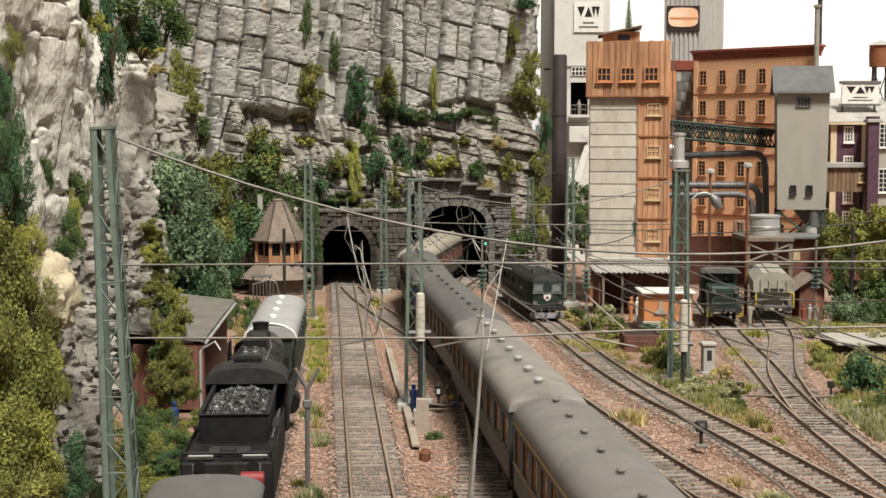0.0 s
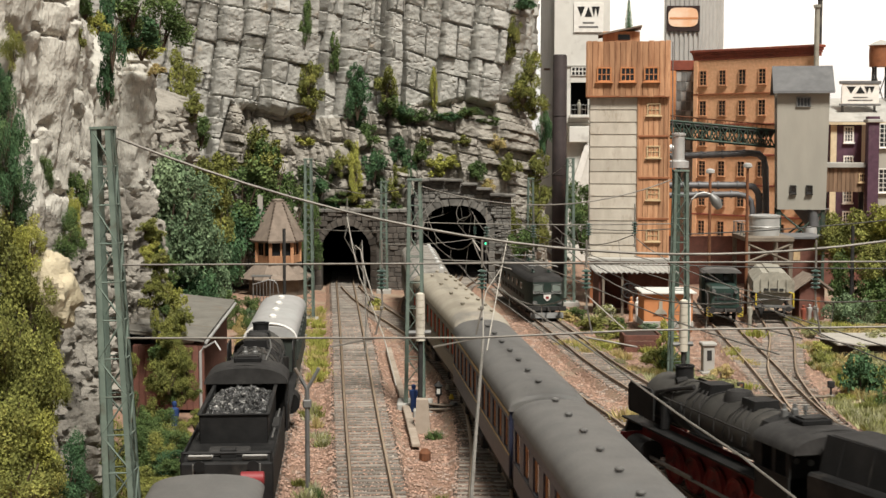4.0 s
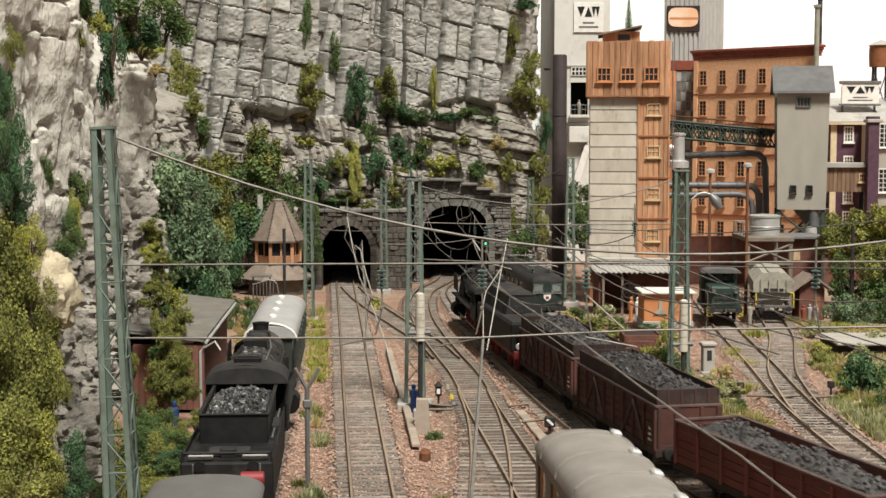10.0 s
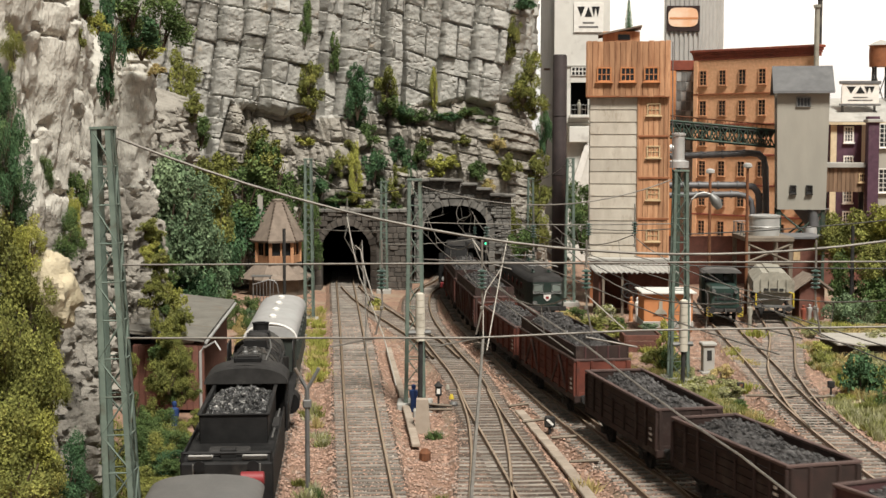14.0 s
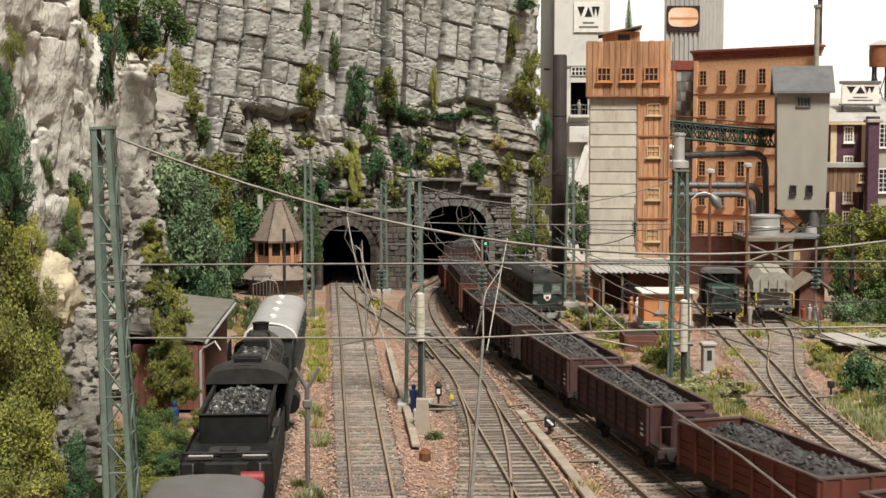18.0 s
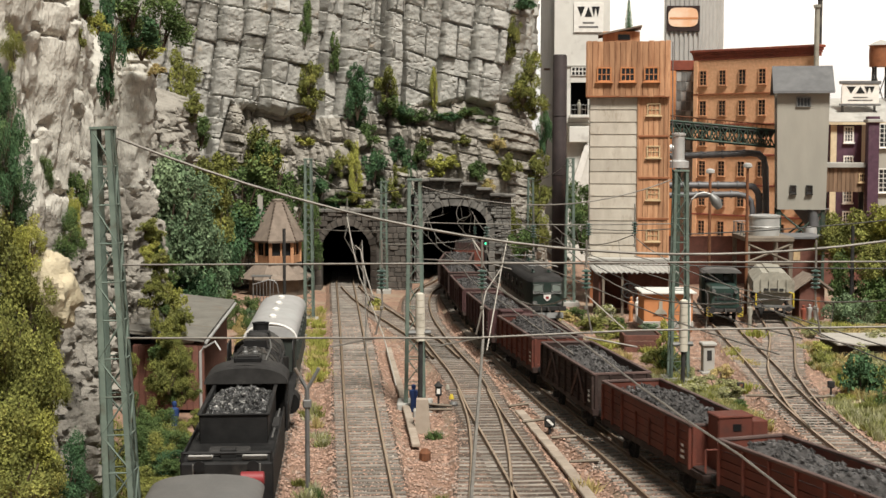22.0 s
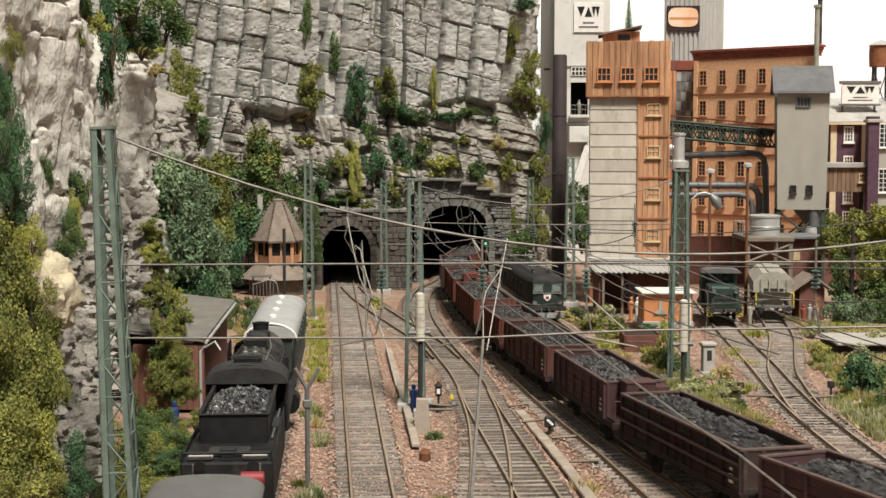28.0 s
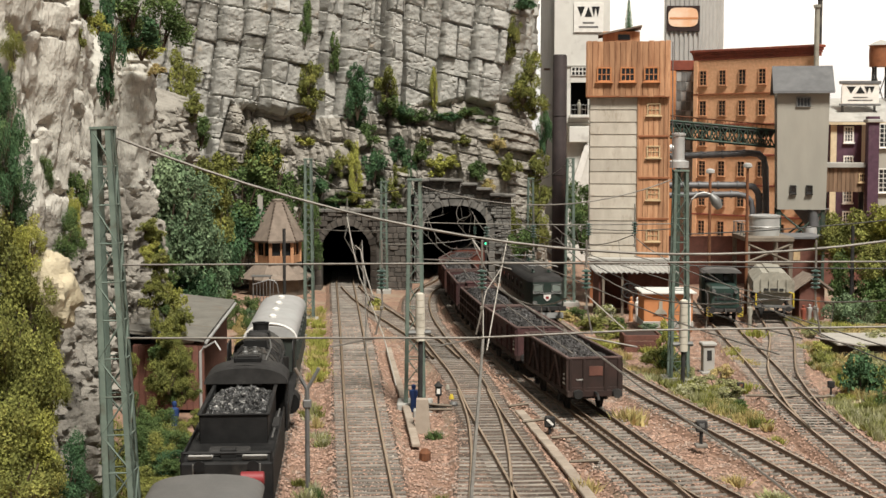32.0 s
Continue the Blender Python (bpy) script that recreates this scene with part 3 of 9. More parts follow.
    return tagged(new("cliff_side", me), "pale weathered rock buttresses beside the railway", "cliff", kind="structure")


back_cliff()
side_cliff()
knob = Shape().grid(40, 26, lambda a, b: tuple(Vector((0.85 * math.sin(math.pi * b) * math.cos(6.2832 * a), 0.8 * math.sin(math.pi * b) * math.sin(6.2832 * a), -1.25 * math.cos(math.pi * b))) * (1 + 0.35 * noise.noise((2 * math.cos(6.2832 * a) * math.sin(math.pi * b), 2 * math.sin(6.2832 * a) * math.sin(math.pi * b), 2.4 * math.cos(math.pi * b))) + 0.10 * noise.noise((7 * math.cos(6.2832 * a) * math.sin(math.pi * b), 7 * math.sin(6.2832 * a) * math.sin(math.pi * b), 8 * math.cos(math.pi * b))))))
solid("rock_knob", knob, mat("cream_rock", (0.56, 0.49, 0.34), (0.44, 0.38, 0.27), 0.9, 0.92, 0, 0.6, (0.30, 0.27, 0.21), 0.9, 0.58, 0, 5.0, relief=3.0), "cream-coloured rock knob on the cliff", "rock", m=at(*(-12.52, 46.80, 7.31)))
plateau = Shape()
plateau.prism([(-30, 122), (-19, 126), (-12, 129.5), (-6, 133), (3, 138), (6, 141), (7, 156), (-10, 190), (-120, 195), (-120, -40), (-34, -40), (-32, 6), (-22, 36), (-20, 50), (-27, 56), (-29, 72), (-30, 100), (-31, 116)], 23.7, 26.8, "z")
mass = Shape()
mass.prism([(-120, -40), (-34, -40), (-32, 6), (-24, 36), (-22, 50), (-27.5, 56), (-29.5, 72), (-30.5, 100), (-31.5, 116), (-120, 116)], -0.8, 23.69, "z")
solid("cliff_mass", mass, M_ROCK, "plain rock mass behind the side buttresses", "cliff", "structure")
solid("cliff_top", plateau, M_ROCK, "rough grey rock plateau on top of the cliffs", "cliff", "structure")

GROUND_LOW = -0.44


def ground():
    xs = np.concatenate([np.linspace(-900, -30, 30), np.arange(-29.6, 50, 0.55), np.linspace(51, 900, 30)])
    ys = np.concatenate([np.linspace(-900, 34, 30), np.arange(34.5, 160, 0.7), np.linspace(161, 900, 30)])
    x, y = np.meshgrid(xs, ys)
    z = GROUND_LOW + 0.30 * (fbm(x * 0.4, y * 0.4, 71) - 0.5) + 0.12 * (fbm(x * 1.7, y * 1.7, 73) - 0.5)
    return tagged(new("ground", sheet("ground", x, y, z, M_BALLAST)), "reddish gravel ground of the station throat", "ground", kind="structure")


ground()


def backdrop():
    """The painted sky behind the layout: pale, with faint grey hills."""
    m = bpy.data.materials.new("painted_sky")
    m.use_nodes = True
    n, l = m.node_tree.nodes, m.node_tree.links
    bsdf = n["Principled BSDF"]
    tc, sep = n.new("ShaderNodeTexCoord"), n.new("ShaderNodeSeparateXYZ")
    l.new(tc.outputs["Object"], sep.inputs[0])
    noise_t = n.new("ShaderNodeTexNoise")
    noise_t.inputs["Scale"].default_value, noise_t.inputs["Detail"].default_value = 2.2, 5.0
    l.new(tc.outputs["Object"], noise_t.inputs["Vector"])
    add = n.new("ShaderNodeMath")
    add.operation = "MULTIPLY_ADD"
    add.inputs[1].default_value = -0.22
    l.new(noise_t.outputs[0], add.inputs[0])
    l.new(sep.outputs["Z"], add.inputs[2])
    r = n.new("ShaderNodeMapRange")
    r.inputs["From Min"].default_value, r.inputs["From Max"].default_value = 0.10, 0.21
    l.new(add.outputs[0], r.inputs["Value"])
    mix = n.new("ShaderNodeMix")
    mix.data_type = "RGBA"
    mix.inputs[6].default_value, mix.inputs[7].default_value = (0.62, 0.63, 0.63, 1), (0.92, 0.91, 0.88, 1)
    l.new(r.outputs[0], mix.inputs[0])
    l.new(mix.outputs[2], bsdf.inputs["Base Color"])
    # The board also glows faintly by itself, so the sky reads near white.
    l.new(mix.outputs[2], bsdf.inputs["Emission Color"])
    bsdf.inputs["Emission Strength"].default_value = 0.26
    bsdf.inputs["Roughness"].default_value = 1.0
    s = Shape()
    s.grid(24, 1, lambda a, b: (-130 + 330 * a, 205 - 40 * max(0, a - 0.75) ** 2 * 16, -2 + 90 * b))
    solid("backdrop", s, m, "pale painted sky with faint grey hills", "backdrop", "structure")


backdrop()

# ---- tracks ----
LINES = {
    "main": Line([(11.4, -130), (3.1, -20), (-2.37, 49.08), (-3.43, 62.12), (-5.50, 88.69), (-8.11, 121.31), (-10.5, 150), (-16, 175)]),
    "left": Line([(7.9, -130), (-2.2, -20), (-6.88, 49), (-7.74, 62), (-8.6, 76), (-10.0, 95), (-12.2, 120)]),
    "coach": Line([(30, -260), (14.7, -80), (3.31, 49.08), (2.68, 56.45), (1.95, 64.72), (1.07, 76.32), (0.19, 83.47), (-0.63, 90.75), (-1.60, 103.33), (-1.53, 116.36), (0.3, 128), (-0.2, 142), (-8, 160), (-30, 172), (-120, 180)]),
    "middle": Line([(-2.0, -40), (0.9, 20), (1.63, 49.08), (1.82, 55.44), (1.79, 64.05), (1.44, 71.09)]),
    "cross": Line([(0.19, 81.30), (-0.82, 87.69), (-2.26, 94.02), (-4.10, 101.99), (-6.25, 112.20), (-7.78, 121.31)]),
    "coal": Line([(170, -230), (75, -60), (36, 0), (19.6, 25), (11.35, 43.0), (9.52, 49.08), (7.88, 56.45), (6.65, 64.05), (5.09, 73.61), (3.73, 82.81), (2.48, 94.02), (1.63, 105.06), (1.11, 119.92), (2.3, 128), (1.8, 142), (-5.5, 162), (-28, 176), (-120, 184), (-260, 184)]),
    "yard": Line([(22, -60), (7.75, 49.08), (6.80, 56.45), (5.61, 64.05), (4.35, 73.61), (3.38, 82.15)]),
    "electric": Line([(40, -60), (14.00, 49.08), (12.35, 58.59), (9.83, 71.09), (8.59, 80.25), (7.64, 91.28), (6.81, 100.03), (5.68, 112.20), (5.09, 120.84)]),
    "factory": Line([(60, 5), (16.42, 49.08), (16.20, 57.50), (16.35, 66.10), (17.33, 79.64), (18.07, 90.75), (18.94, 101.99), (19.72, 110.62)]),
    "loading": Line([(16.21, 61.14), (16.45, 65.26), (16.99, 70.29), (17.73, 75.76), (19.27, 82.81), (20.86, 89.71), (22.26, 98.46), (23.25, 105.06)]),
}
SLEEPER = box((0, 0, -0.25), (2.4, 0.20, 0.20), 0.025).mesh("sleeper", M_SLEEPER, 0)


LAID = []


def track(key, lo, hi, label, sleepers=True):
    """A track from lo to hi along its line: bed, two rails, and sleepers one by one."""
    line = LINES[key]
    t = thing("railway_track", at(0, 0, 0), label, "railway track", "tracks", "structure")
    n = int((hi - lo) / 1.0)
    cen = [line.place(lo + (hi - lo) * i / n) for i in range(n + 1)]
    nor = []
    for i in range(n + 1):
        d = (cen[min(i + 1, n)] - cen[max(i - 1, 0)]).normalized()
        nor.append(Vector((d.y, -d.x, 0)))
    prof = [(-1.95, -0.66), (-1.34, -0.178), (1.34, -0.178), (1.95, -0.66)]
    bed = Shape()
    bed.add([c + q * a + Vector((0, 0, b - 0.012 * (len(key) % 5))) for c, q in zip(cen, nor) for a, b in prof], [(i * 4 + k, i * 4 + k + 1, i * 4 + k + 5, i * 4 + k + 4) for i in range(n) for k in range(3)])
    ob = part("track_bed", bed, M_BED, t, "grey-brown ballast bed darkened for shade between sleepers")
    ob.data.materials.append(M_BALLAST)
    for p in ob.data.polygons:
        p.material_index = 1 if abs(p.normal.z) < 0.95 else 0
    for side in (-0.72, 0.72):
        r = [(-0.08, -0.16), (0.08, -0.16), (0.03, -0.12), (0.042, -0.04), (0.042, 0.0), (-0.042, 0.0), (-0.042, -0.04), (-0.03, -0.12)]
        rail = Shape()
        rail.add([c + q * (side + a) + Vector((0, 0, b * 1.0)) for c, q in zip(cen, nor) for a, b in r], [(i * 8 + k, i * 8 + (k + 1) % 8, (i + 1) * 8 + (k + 1) % 8, (i + 1) * 8 + k) for i in range(n) for k in range(8)])
        ob = part("rail", rail, M_RAIL, t)
        ob.data.materials.append(M_RAILTOP)
        for p in ob.data.polygons:
            if p.normal.z > 0.8 and p.center.z > -0.02 * K:
                p.material_index = 1
    if sleepers:
        s, i = lo + 0.3, 0
        while s < hi:
            p, q = line.place(s), line.place(s + 0.3)
            ang = math.degrees(math.atan2(q.y - p.y, q.x - p.x)) - 90
            if all((p - o).length > 0.85 for o in LAID):
                part("sleeper", SLEEPER, None, t, "", at(p.x, p.y, -0.02 * hashed(i, len(key)), 0, 0, ang + 2.4 * (hashed(i, 5) - 0.5)))
            s += 0.62 + 0.05 * (hashed(i, 8) - 0.5)
            i += 1
    LAID.extend(cen[::2])
    return t


def span(key, y0, y1):
    return LINES[key].near(y0), LINES[key].near(y1)


track("main", *span("main", 41, 140), "straight track with weathered sleepers into a tunnel")
track("left", *span("left", 36, 92), "track under the parked steam engine")
track("coach", *span("coach", 41, 150), "curved track from the tunnel through the points")
track("middle", *span("middle", 41, 71), "short track joining at the points")
track("cross", 0, LINES["cross"].length, "diverging track out of the small tunnel")
track("coal", *span("coal", 41, 150), "curved track of the coal train")
track("yard", *span("yard", 41, 82), "track joining the coal train's line at points")
track("electric", *span("electric", 41, 122), "siding of the parked electric engine")
track("factory", *span("factory", 38, 112), "rusty siding into the factory yard")
track("loading", 0, LINES["loading"].length, "curved siding to the loading gantry")


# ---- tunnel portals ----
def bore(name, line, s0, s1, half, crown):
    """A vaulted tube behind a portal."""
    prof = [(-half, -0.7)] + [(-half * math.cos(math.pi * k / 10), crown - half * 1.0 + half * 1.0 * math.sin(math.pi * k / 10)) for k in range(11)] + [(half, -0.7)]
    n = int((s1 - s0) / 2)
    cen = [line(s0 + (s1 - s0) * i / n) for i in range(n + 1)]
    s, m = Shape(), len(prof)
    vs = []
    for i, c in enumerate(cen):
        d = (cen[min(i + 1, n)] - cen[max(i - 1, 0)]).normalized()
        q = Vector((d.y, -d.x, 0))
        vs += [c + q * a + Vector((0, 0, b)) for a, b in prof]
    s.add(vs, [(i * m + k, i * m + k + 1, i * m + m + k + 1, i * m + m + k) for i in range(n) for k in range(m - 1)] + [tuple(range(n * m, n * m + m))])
    solid(name, s, M_DARK_INSIDE, "tunnel vault coloured near-black for its darkness", "tunnel", "structure")


def portal(name, cx, y, half, spring, crown, x0, x1, tops, material, label, stone_h, thick=1.5, square=2.0):
    """A wall of coursed stones round an arched mouth, with a ring of arch stones and a coping."""
    t = thing(name, at(0, 0, 0), label, "tunnel portal", "", "structure")
    rise = crown - spring
    random.seed(len(name) + int(y))

    def inside(x, z, grow=0.0):
        if abs(x - cx) > half + grow:
            return False
        if z < spring:
            return True
        return abs((x - cx) / (half + grow)) ** square + ((z - spring) / (rise + grow)) ** square < 1

    ring = 0.55
    core = Shape()
    # backing wall of narrow upright strips round the mouth
    n = int((x1 - x0) / 0.25)
    for i in range(n):
        xa = x0 + (x1 - x0) * (i + 0.5) / n
        top = tops(xa)
        lowz = -0.7
        if abs(xa - cx) < half + 0.1:
            lowz = spring + rise * max(0, 1 - abs((xa - cx) / (half + 0.1)) ** square) ** (1 / square) + 0.05
        if top > lowz:
            core.box((xa, y + thick / 2 + 0.12, (top + lowz) / 2), ((x1 - x0) / n, thick, top - lowz))
    part("backing", core, material, t)
    z, row = -0.6, 0
    while z < max(tops(x0), tops(x1), tops((x0 + x1) / 2)) - 0.1:
        hrow = stone_h * random.uniform(0.7, 1.35)
        x = x0 - random.uniform(0, 0.6)
        while x < x1:
            w = stone_h * random.uniform(0.8, 2.4)
            a, b = max(x, x0) + 0.01, min(x + w, x1) - 0.01
            zz = z + hrow / 2
            if b - a > 0.15 and z + hrow <= tops((a + b) / 2) + 0.25 and not any(inside(q, zz, ring * 0.9) for q in (a, (a + b) / 2, b)):
                s = Shape().box((0, 0, 0), (b - a, 0.35, hrow - 0.02), 0.04)
                part("stone", s, material, t, "", at((a + b) / 2, y + 0.02 + random.uniform(-0.10, 0.06), zz, 0, random.uniform(-3, 3), 0))
            x += w
        z += hrow
        row += 1
    k = 15
    for i in range(k):
        a0, a1 = math.pi * i / k + 0.012, math.pi * (i + 1) / k - 0.012
        arc = lambda a, g: (cx - math.copysign(abs(math.cos(a)) ** (2 / square), math.cos(a)) * (half + g), spring + math.sin(a) ** (2 / square) * (rise + g))
        pts = [arc(a0, 0), arc(a0, ring), arc(a1, ring), arc(a1, 0)]
        part("arch_stone", Shape().prism(pts, y - 0.16 - 0.05 * (i % 2), y + 1.2, "y"), material, t)
    for side in (-1, 1):
        z = -0.6
        while z < spring - 0.05:
            hh = min(0.6, spring - z)
            part("arch_stone", box((cx + side * (half + ring / 2), y + 0.52, z + hh / 2), (ring, 1.36, hh - 0.03), 0.04), material, t)
            z += hh
    return t


portal("tunnel_portal_1", -8.1, 122.0, 2.05, 2.8, 4.95, -10.9, -2.6, lambda x: 6.0, M_DARKSTONE, "dark sooty stone portal of a single-track tunnel", 0.40)
cop = tagged(new("portal_coping"), "dark stone coping over the small tunnel", "coping", kind="structure")
for i in range(8):
    part("coping_stone", box((0, 0, 0), (1.0, 1.1, 0.28), 0.05), M_STONE, cop, "", at(-10.4 + 1.04 * i, 122.2 + 0.06 * (i % 2), 6.16))
portal("tunnel_portal_2", 1.1, 127.0, 2.85, 3.4, 6.35, -2.5, 5.9, lambda x: 8.45 if x < 1.7 else (8.1 if x < 2.9 else (7.7 if x < 4.2 else 7.2)), M_STONE, "grey rubble-stone portal of a double-track tunnel with a stepped top", 0.27, 1.5, 2.7)
cop2 = tagged(new("portal_coping"), "flat grey slabs stepping down over the big tunnel", "coping", kind="structure")
for i, (x, z) in enumerate([(-1.9, 8.55), (-0.5, 8.62), (0.9, 8.55), (2.3, 8.2), (3.55, 7.8), (4.7, 7.3), (5.6, 7.25)]):
    part("coping_slab", box((0, 0, 0), (1.35, 1.3, 0.24), 0.05), M_STONE, cop2, "", at(x, 126.9, z, 0, 2 * hashed(i) - 1, 0))
mid_line = lambda s: (LINES["coach"].place(LINES["coach"].near(127.4) + s) + LINES["coal"].place(LINES["coal"].near(127.4) + s)) / 2
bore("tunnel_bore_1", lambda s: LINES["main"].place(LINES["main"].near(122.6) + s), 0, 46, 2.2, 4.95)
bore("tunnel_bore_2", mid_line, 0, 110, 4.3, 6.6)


# ---- rolling stock: built with its length along y, the rail's top at z = 0 ----
TRAINS = []


def wheelset(name, r, half, n=20, spokes=0):
    """One wheel, its axle along x, about its own centre."""
    s = Shape()
    turn = Matrix.Rotation(math.pi / 2, 4, "Y")
    s.lathe([(0.1, -0.07), (r * 0.80, -0.05), (r, -0.07), (r + 0.05, -0.07), (r + 0.05, -0.03), (r, 0.0), (r, 0.07), (r * 0.84, 0.07), (r * 0.78, 0.02), (0.22, 0.03), (0.16, 0.12), (0.05, 0.12)], (0, 0, 0), n, turn)
    return s


WHEEL = {}


def wheels(parent, ys, r=0.5, material=None, label=""):
    material = material or M_SOOT
    key = (r, material.name)
    if key not in WHEEL:
        WHEEL[key] = wheelset("wheel", r, 0.7).mesh("wheel", material)
    for y in ys:
        for side in (-1, 1):
            part("wheel", WHEEL[key], None, parent, label, at(0.76 * side, y, r, 0, 0, 0 if side > 0 else 180))
        part("axle", rod((-0.76, y, r), (0.76, y, r), 0.08), M_SOOT, parent)


def buffers(parent, half, z=1.05, material=None):
    for end in (-1, 1):
        for side in (-1, 1):
            s = Shape()
            s.cyl((0.88 * side, end * (half - 0.62), z), (0.88 * side, end * (half - 0.1), z), 0.11, 0.09, 10)
            s.cyl((0.88 * side, end * (half - 0.1), z), (0.88 * side, end * half, z), 0.22, 0.20, 14)
            part("buffer", s, material or M_SOOT, parent)
        part("coupling_hook", Shape().tube([(0, end * (half - 0.6), z), (0, end * (half - 0.1), z), (0, end * (half + 0.1), z - 0.25)], 0.06), M_SOOT, parent)


def roof_outline(half, side, crown, n=14):
    """A coach roof's cross-section: tight shoulders, flat crown."""
    pts = []
    for i in range(n + 1):
        t = math.pi * i / n
        c, s = math.cos(t), math.sin(t)
        pts.append((-half * math.copysign(abs(c) ** 0.80, c), side + (crown - side) * abs(s) ** 0.92))
    return pts


def arched_roof(half, side, crown, length, droop=0.25, material=None, rim=0.06):
    """A roof shell with softly falling ends."""
    out = roof_outline(half, side, crown)
    inn = roof_outline(half - rim, side, crown - rim)
    s = Shape()
    ys = [-length / 2, -length / 2 + 0.08, -length / 2 + 0.35, -length / 2 + 1.2, 0, length / 2 - 1.2, length / 2 - 0.35, length / 2 - 0.08, length / 2]
    dz = [droop, droop * 0.6, droop * 0.28, 0, 0, 0, droop * 0.28, droop * 0.6, droop]
    n = len(out)
    vs = []
    for y, d in zip(ys, dz):
        vs += [(x, y, side + (z - side) * (1 - d)) for x, z in out]
    fs = [(i * n + k, i * n + k + 1, i * n + n + k + 1, i * n + n + k) for i in range(len(ys) - 1) for k in range(n - 1)]
    fs += [tuple(range(n)), tuple(range((len(ys) - 1) * n, len(ys) * n))]
    fs += [(i * n, i * n + n, i * n + n + n - 1, i * n + n - 1) for i in range(len(ys) - 1)]
    s.add(vs, fs)
    return s


def coach(label, length, body, roof, windows, vents="single", ribs=0, gilt=False, curtain=True):
    c = thing("passenger_coach", at(0, 0, 0), label, "railway coach", "express train")
    half, lo, hi, crown = 1.30, 1.05, 3.30, 4.02
    red = "red-curtained" in label
    L = length - 1.1
    part("floor", box((0, 0, lo + 0.05), (2.45, L, 0.14)), M_SOOT, c)
    ww = L / windows
    for side in (-1, 1):
        w = Shape()
        w.box((side * (half - 0.05), 0, (lo + 1.95) / 2), (0.1, L, 1.95 - lo), 0.03)
        w.box((side * (half - 0.05), 0, (2.95 + hi) / 2), (0.1, L, hi - 2.95), 0.03)
        for i in range(windows + 1):
            y = -L / 2 + i * ww
            pw = ww * 0.42
            y0, y1 = max(y - pw / 2, -L / 2), min(y + pw / 2, L / 2)
            w.box((side * (half - 0.05), (y0 + y1) / 2, 2.45), (0.098, y1 - y0, 1.02))
        wall = part("side_wall", w, body, c)
        for i in range(windows):
            y = -L / 2 + (i + 0.5) * ww
            part("window", box((side * (half - 0.085), y, 2.45), (0.03, ww * 0.6, 1.02)), M_GLASS, wall, "dark glass pane")
            if curtain:
                for q in (-1, 1):
                    part("curtain", box((side * (half - 0.064), y + q * ww * 0.19, 2.45), (0.012, ww * 0.17, 0.98)), M_CURTAIN_RED if red else M_CURTAIN, wall, "red curtain" if red else "ochre curtain")
        part("waist_line", box((side * (half + 0.01), 0, 1.88), (0.03, L, 0.05)), M_GOLD if gilt else body, wall)
        if gilt:
            part("gilt_line", box((side * (half + 0.012), 0, 3.2), (0.03, L, 0.09)), M_GOLD, wall, "thin gilt line under the eaves")
        part("solebar", box((side * 1.15, 0, 0.95), (0.1, L, 0.26)), M_SOOT, c)
    for end in (-1, 1):
        e = Shape()
        e.box((0, end * (L / 2 - 0.04), (lo + hi) / 2), (2 * half - 0.2, 0.1, hi - lo), 0.03)
        wall = part("end_wall", e, body, c)
        b = Shape()
        for k in range(4):
            b.box((0, end * (L / 2 + 0.09 + 0.11 * k), 2.25), (1.25 - 0.08 * (k % 2), 0.09, 2.3 - 0.08 * (k % 2)), 0.03)
        part("gangway_bellows", b, M_SOOT, c, "black folded gangway bellows")
        part("end_door", box((0, end * (L / 2 + 0.02), 2.1), (0.9, 0.06, 1.9)), M_SOOT, wall)
    top = part("roof", arched_roof(half + 0.04, hi, crown, L + 0.16, 0.42), roof, c)
    for i in range(ribs):
        y = -L / 2 + (i + 0.5) * L / ribs
        o = roof_outline(half + 0.045, hi, crown + 0.006)
        part("roof_rib", Shape().tube([(x, y, z) for x, z in o], 0.03, 5), roof, top)
    nv = int(L / 2.3)
    vs = Shape().lathe([(0.08, -0.04), (0.08, 0.05), (0.12, 0.07), (0.13, 0.11), (0.09, 0.15), (0.02, 0.16)], (0, 0, 0), 10).mesh("roof_vent", roof if vents not in ("bright", "domes") else M_ZINC)
    bx = box((0, 0, 0.05), (0.30, 0.42, 0.20), 0.05).mesh("roof_vent", M_ZINC)
    for i in range(nv):
        y = -L / 2 + (i + 0.5) * L / nv
        if vents == "single":
            part("roof_vent", vs, None, top, "", at(-0.15, y, crown - 0.02))
        elif vents == "domes":
            part("roof_vent", vs, None, top, "", at(-0.15, y, crown - 0.02) @ Matrix.Scale(1.4, 4))
        elif vents == "pair":
            part("roof_vent", vs, None, top, "", at(0.62, y, crown - 0.06))
            part("roof_vent", vs, None, top, "", at(-0.45 if i % 2 else 0.1, y + 0.3, crown - 0.03))
        else:
            part("roof_vent", bx, None, top, "small bright roof ventilator", at(0.75, y, crown - 0.10, 0, 14, 0))
    for end in (-1, 1):
        y = end * (length / 2 - 3.4)
        bg = Shape()
        bg.box((-1.0, y, 0.62), (0.14, 3.1, 0.34), 0.04).box((1.0, y, 0.62), (0.14, 3.1, 0.34), 0.04).box((0, y, 0.66), (2.0, 0.5, 0.3), 0.04)
        for q in (-1.25, 1.25):
            for sd in (-1, 1):
                bg.box((sd * 1.08, y + q, 0.5), (0.16, 0.34, 0.34), 0.05)
        part("bogie_frame", bg, M_SOOT, c)
        wheels(c, (y - 1.25, y + 1.25), 0.48)
    part("battery_box", box((0.9, 1.2, 0.62), (0.8, 2.0, 0.5), 0.06), M_SOOT, c)
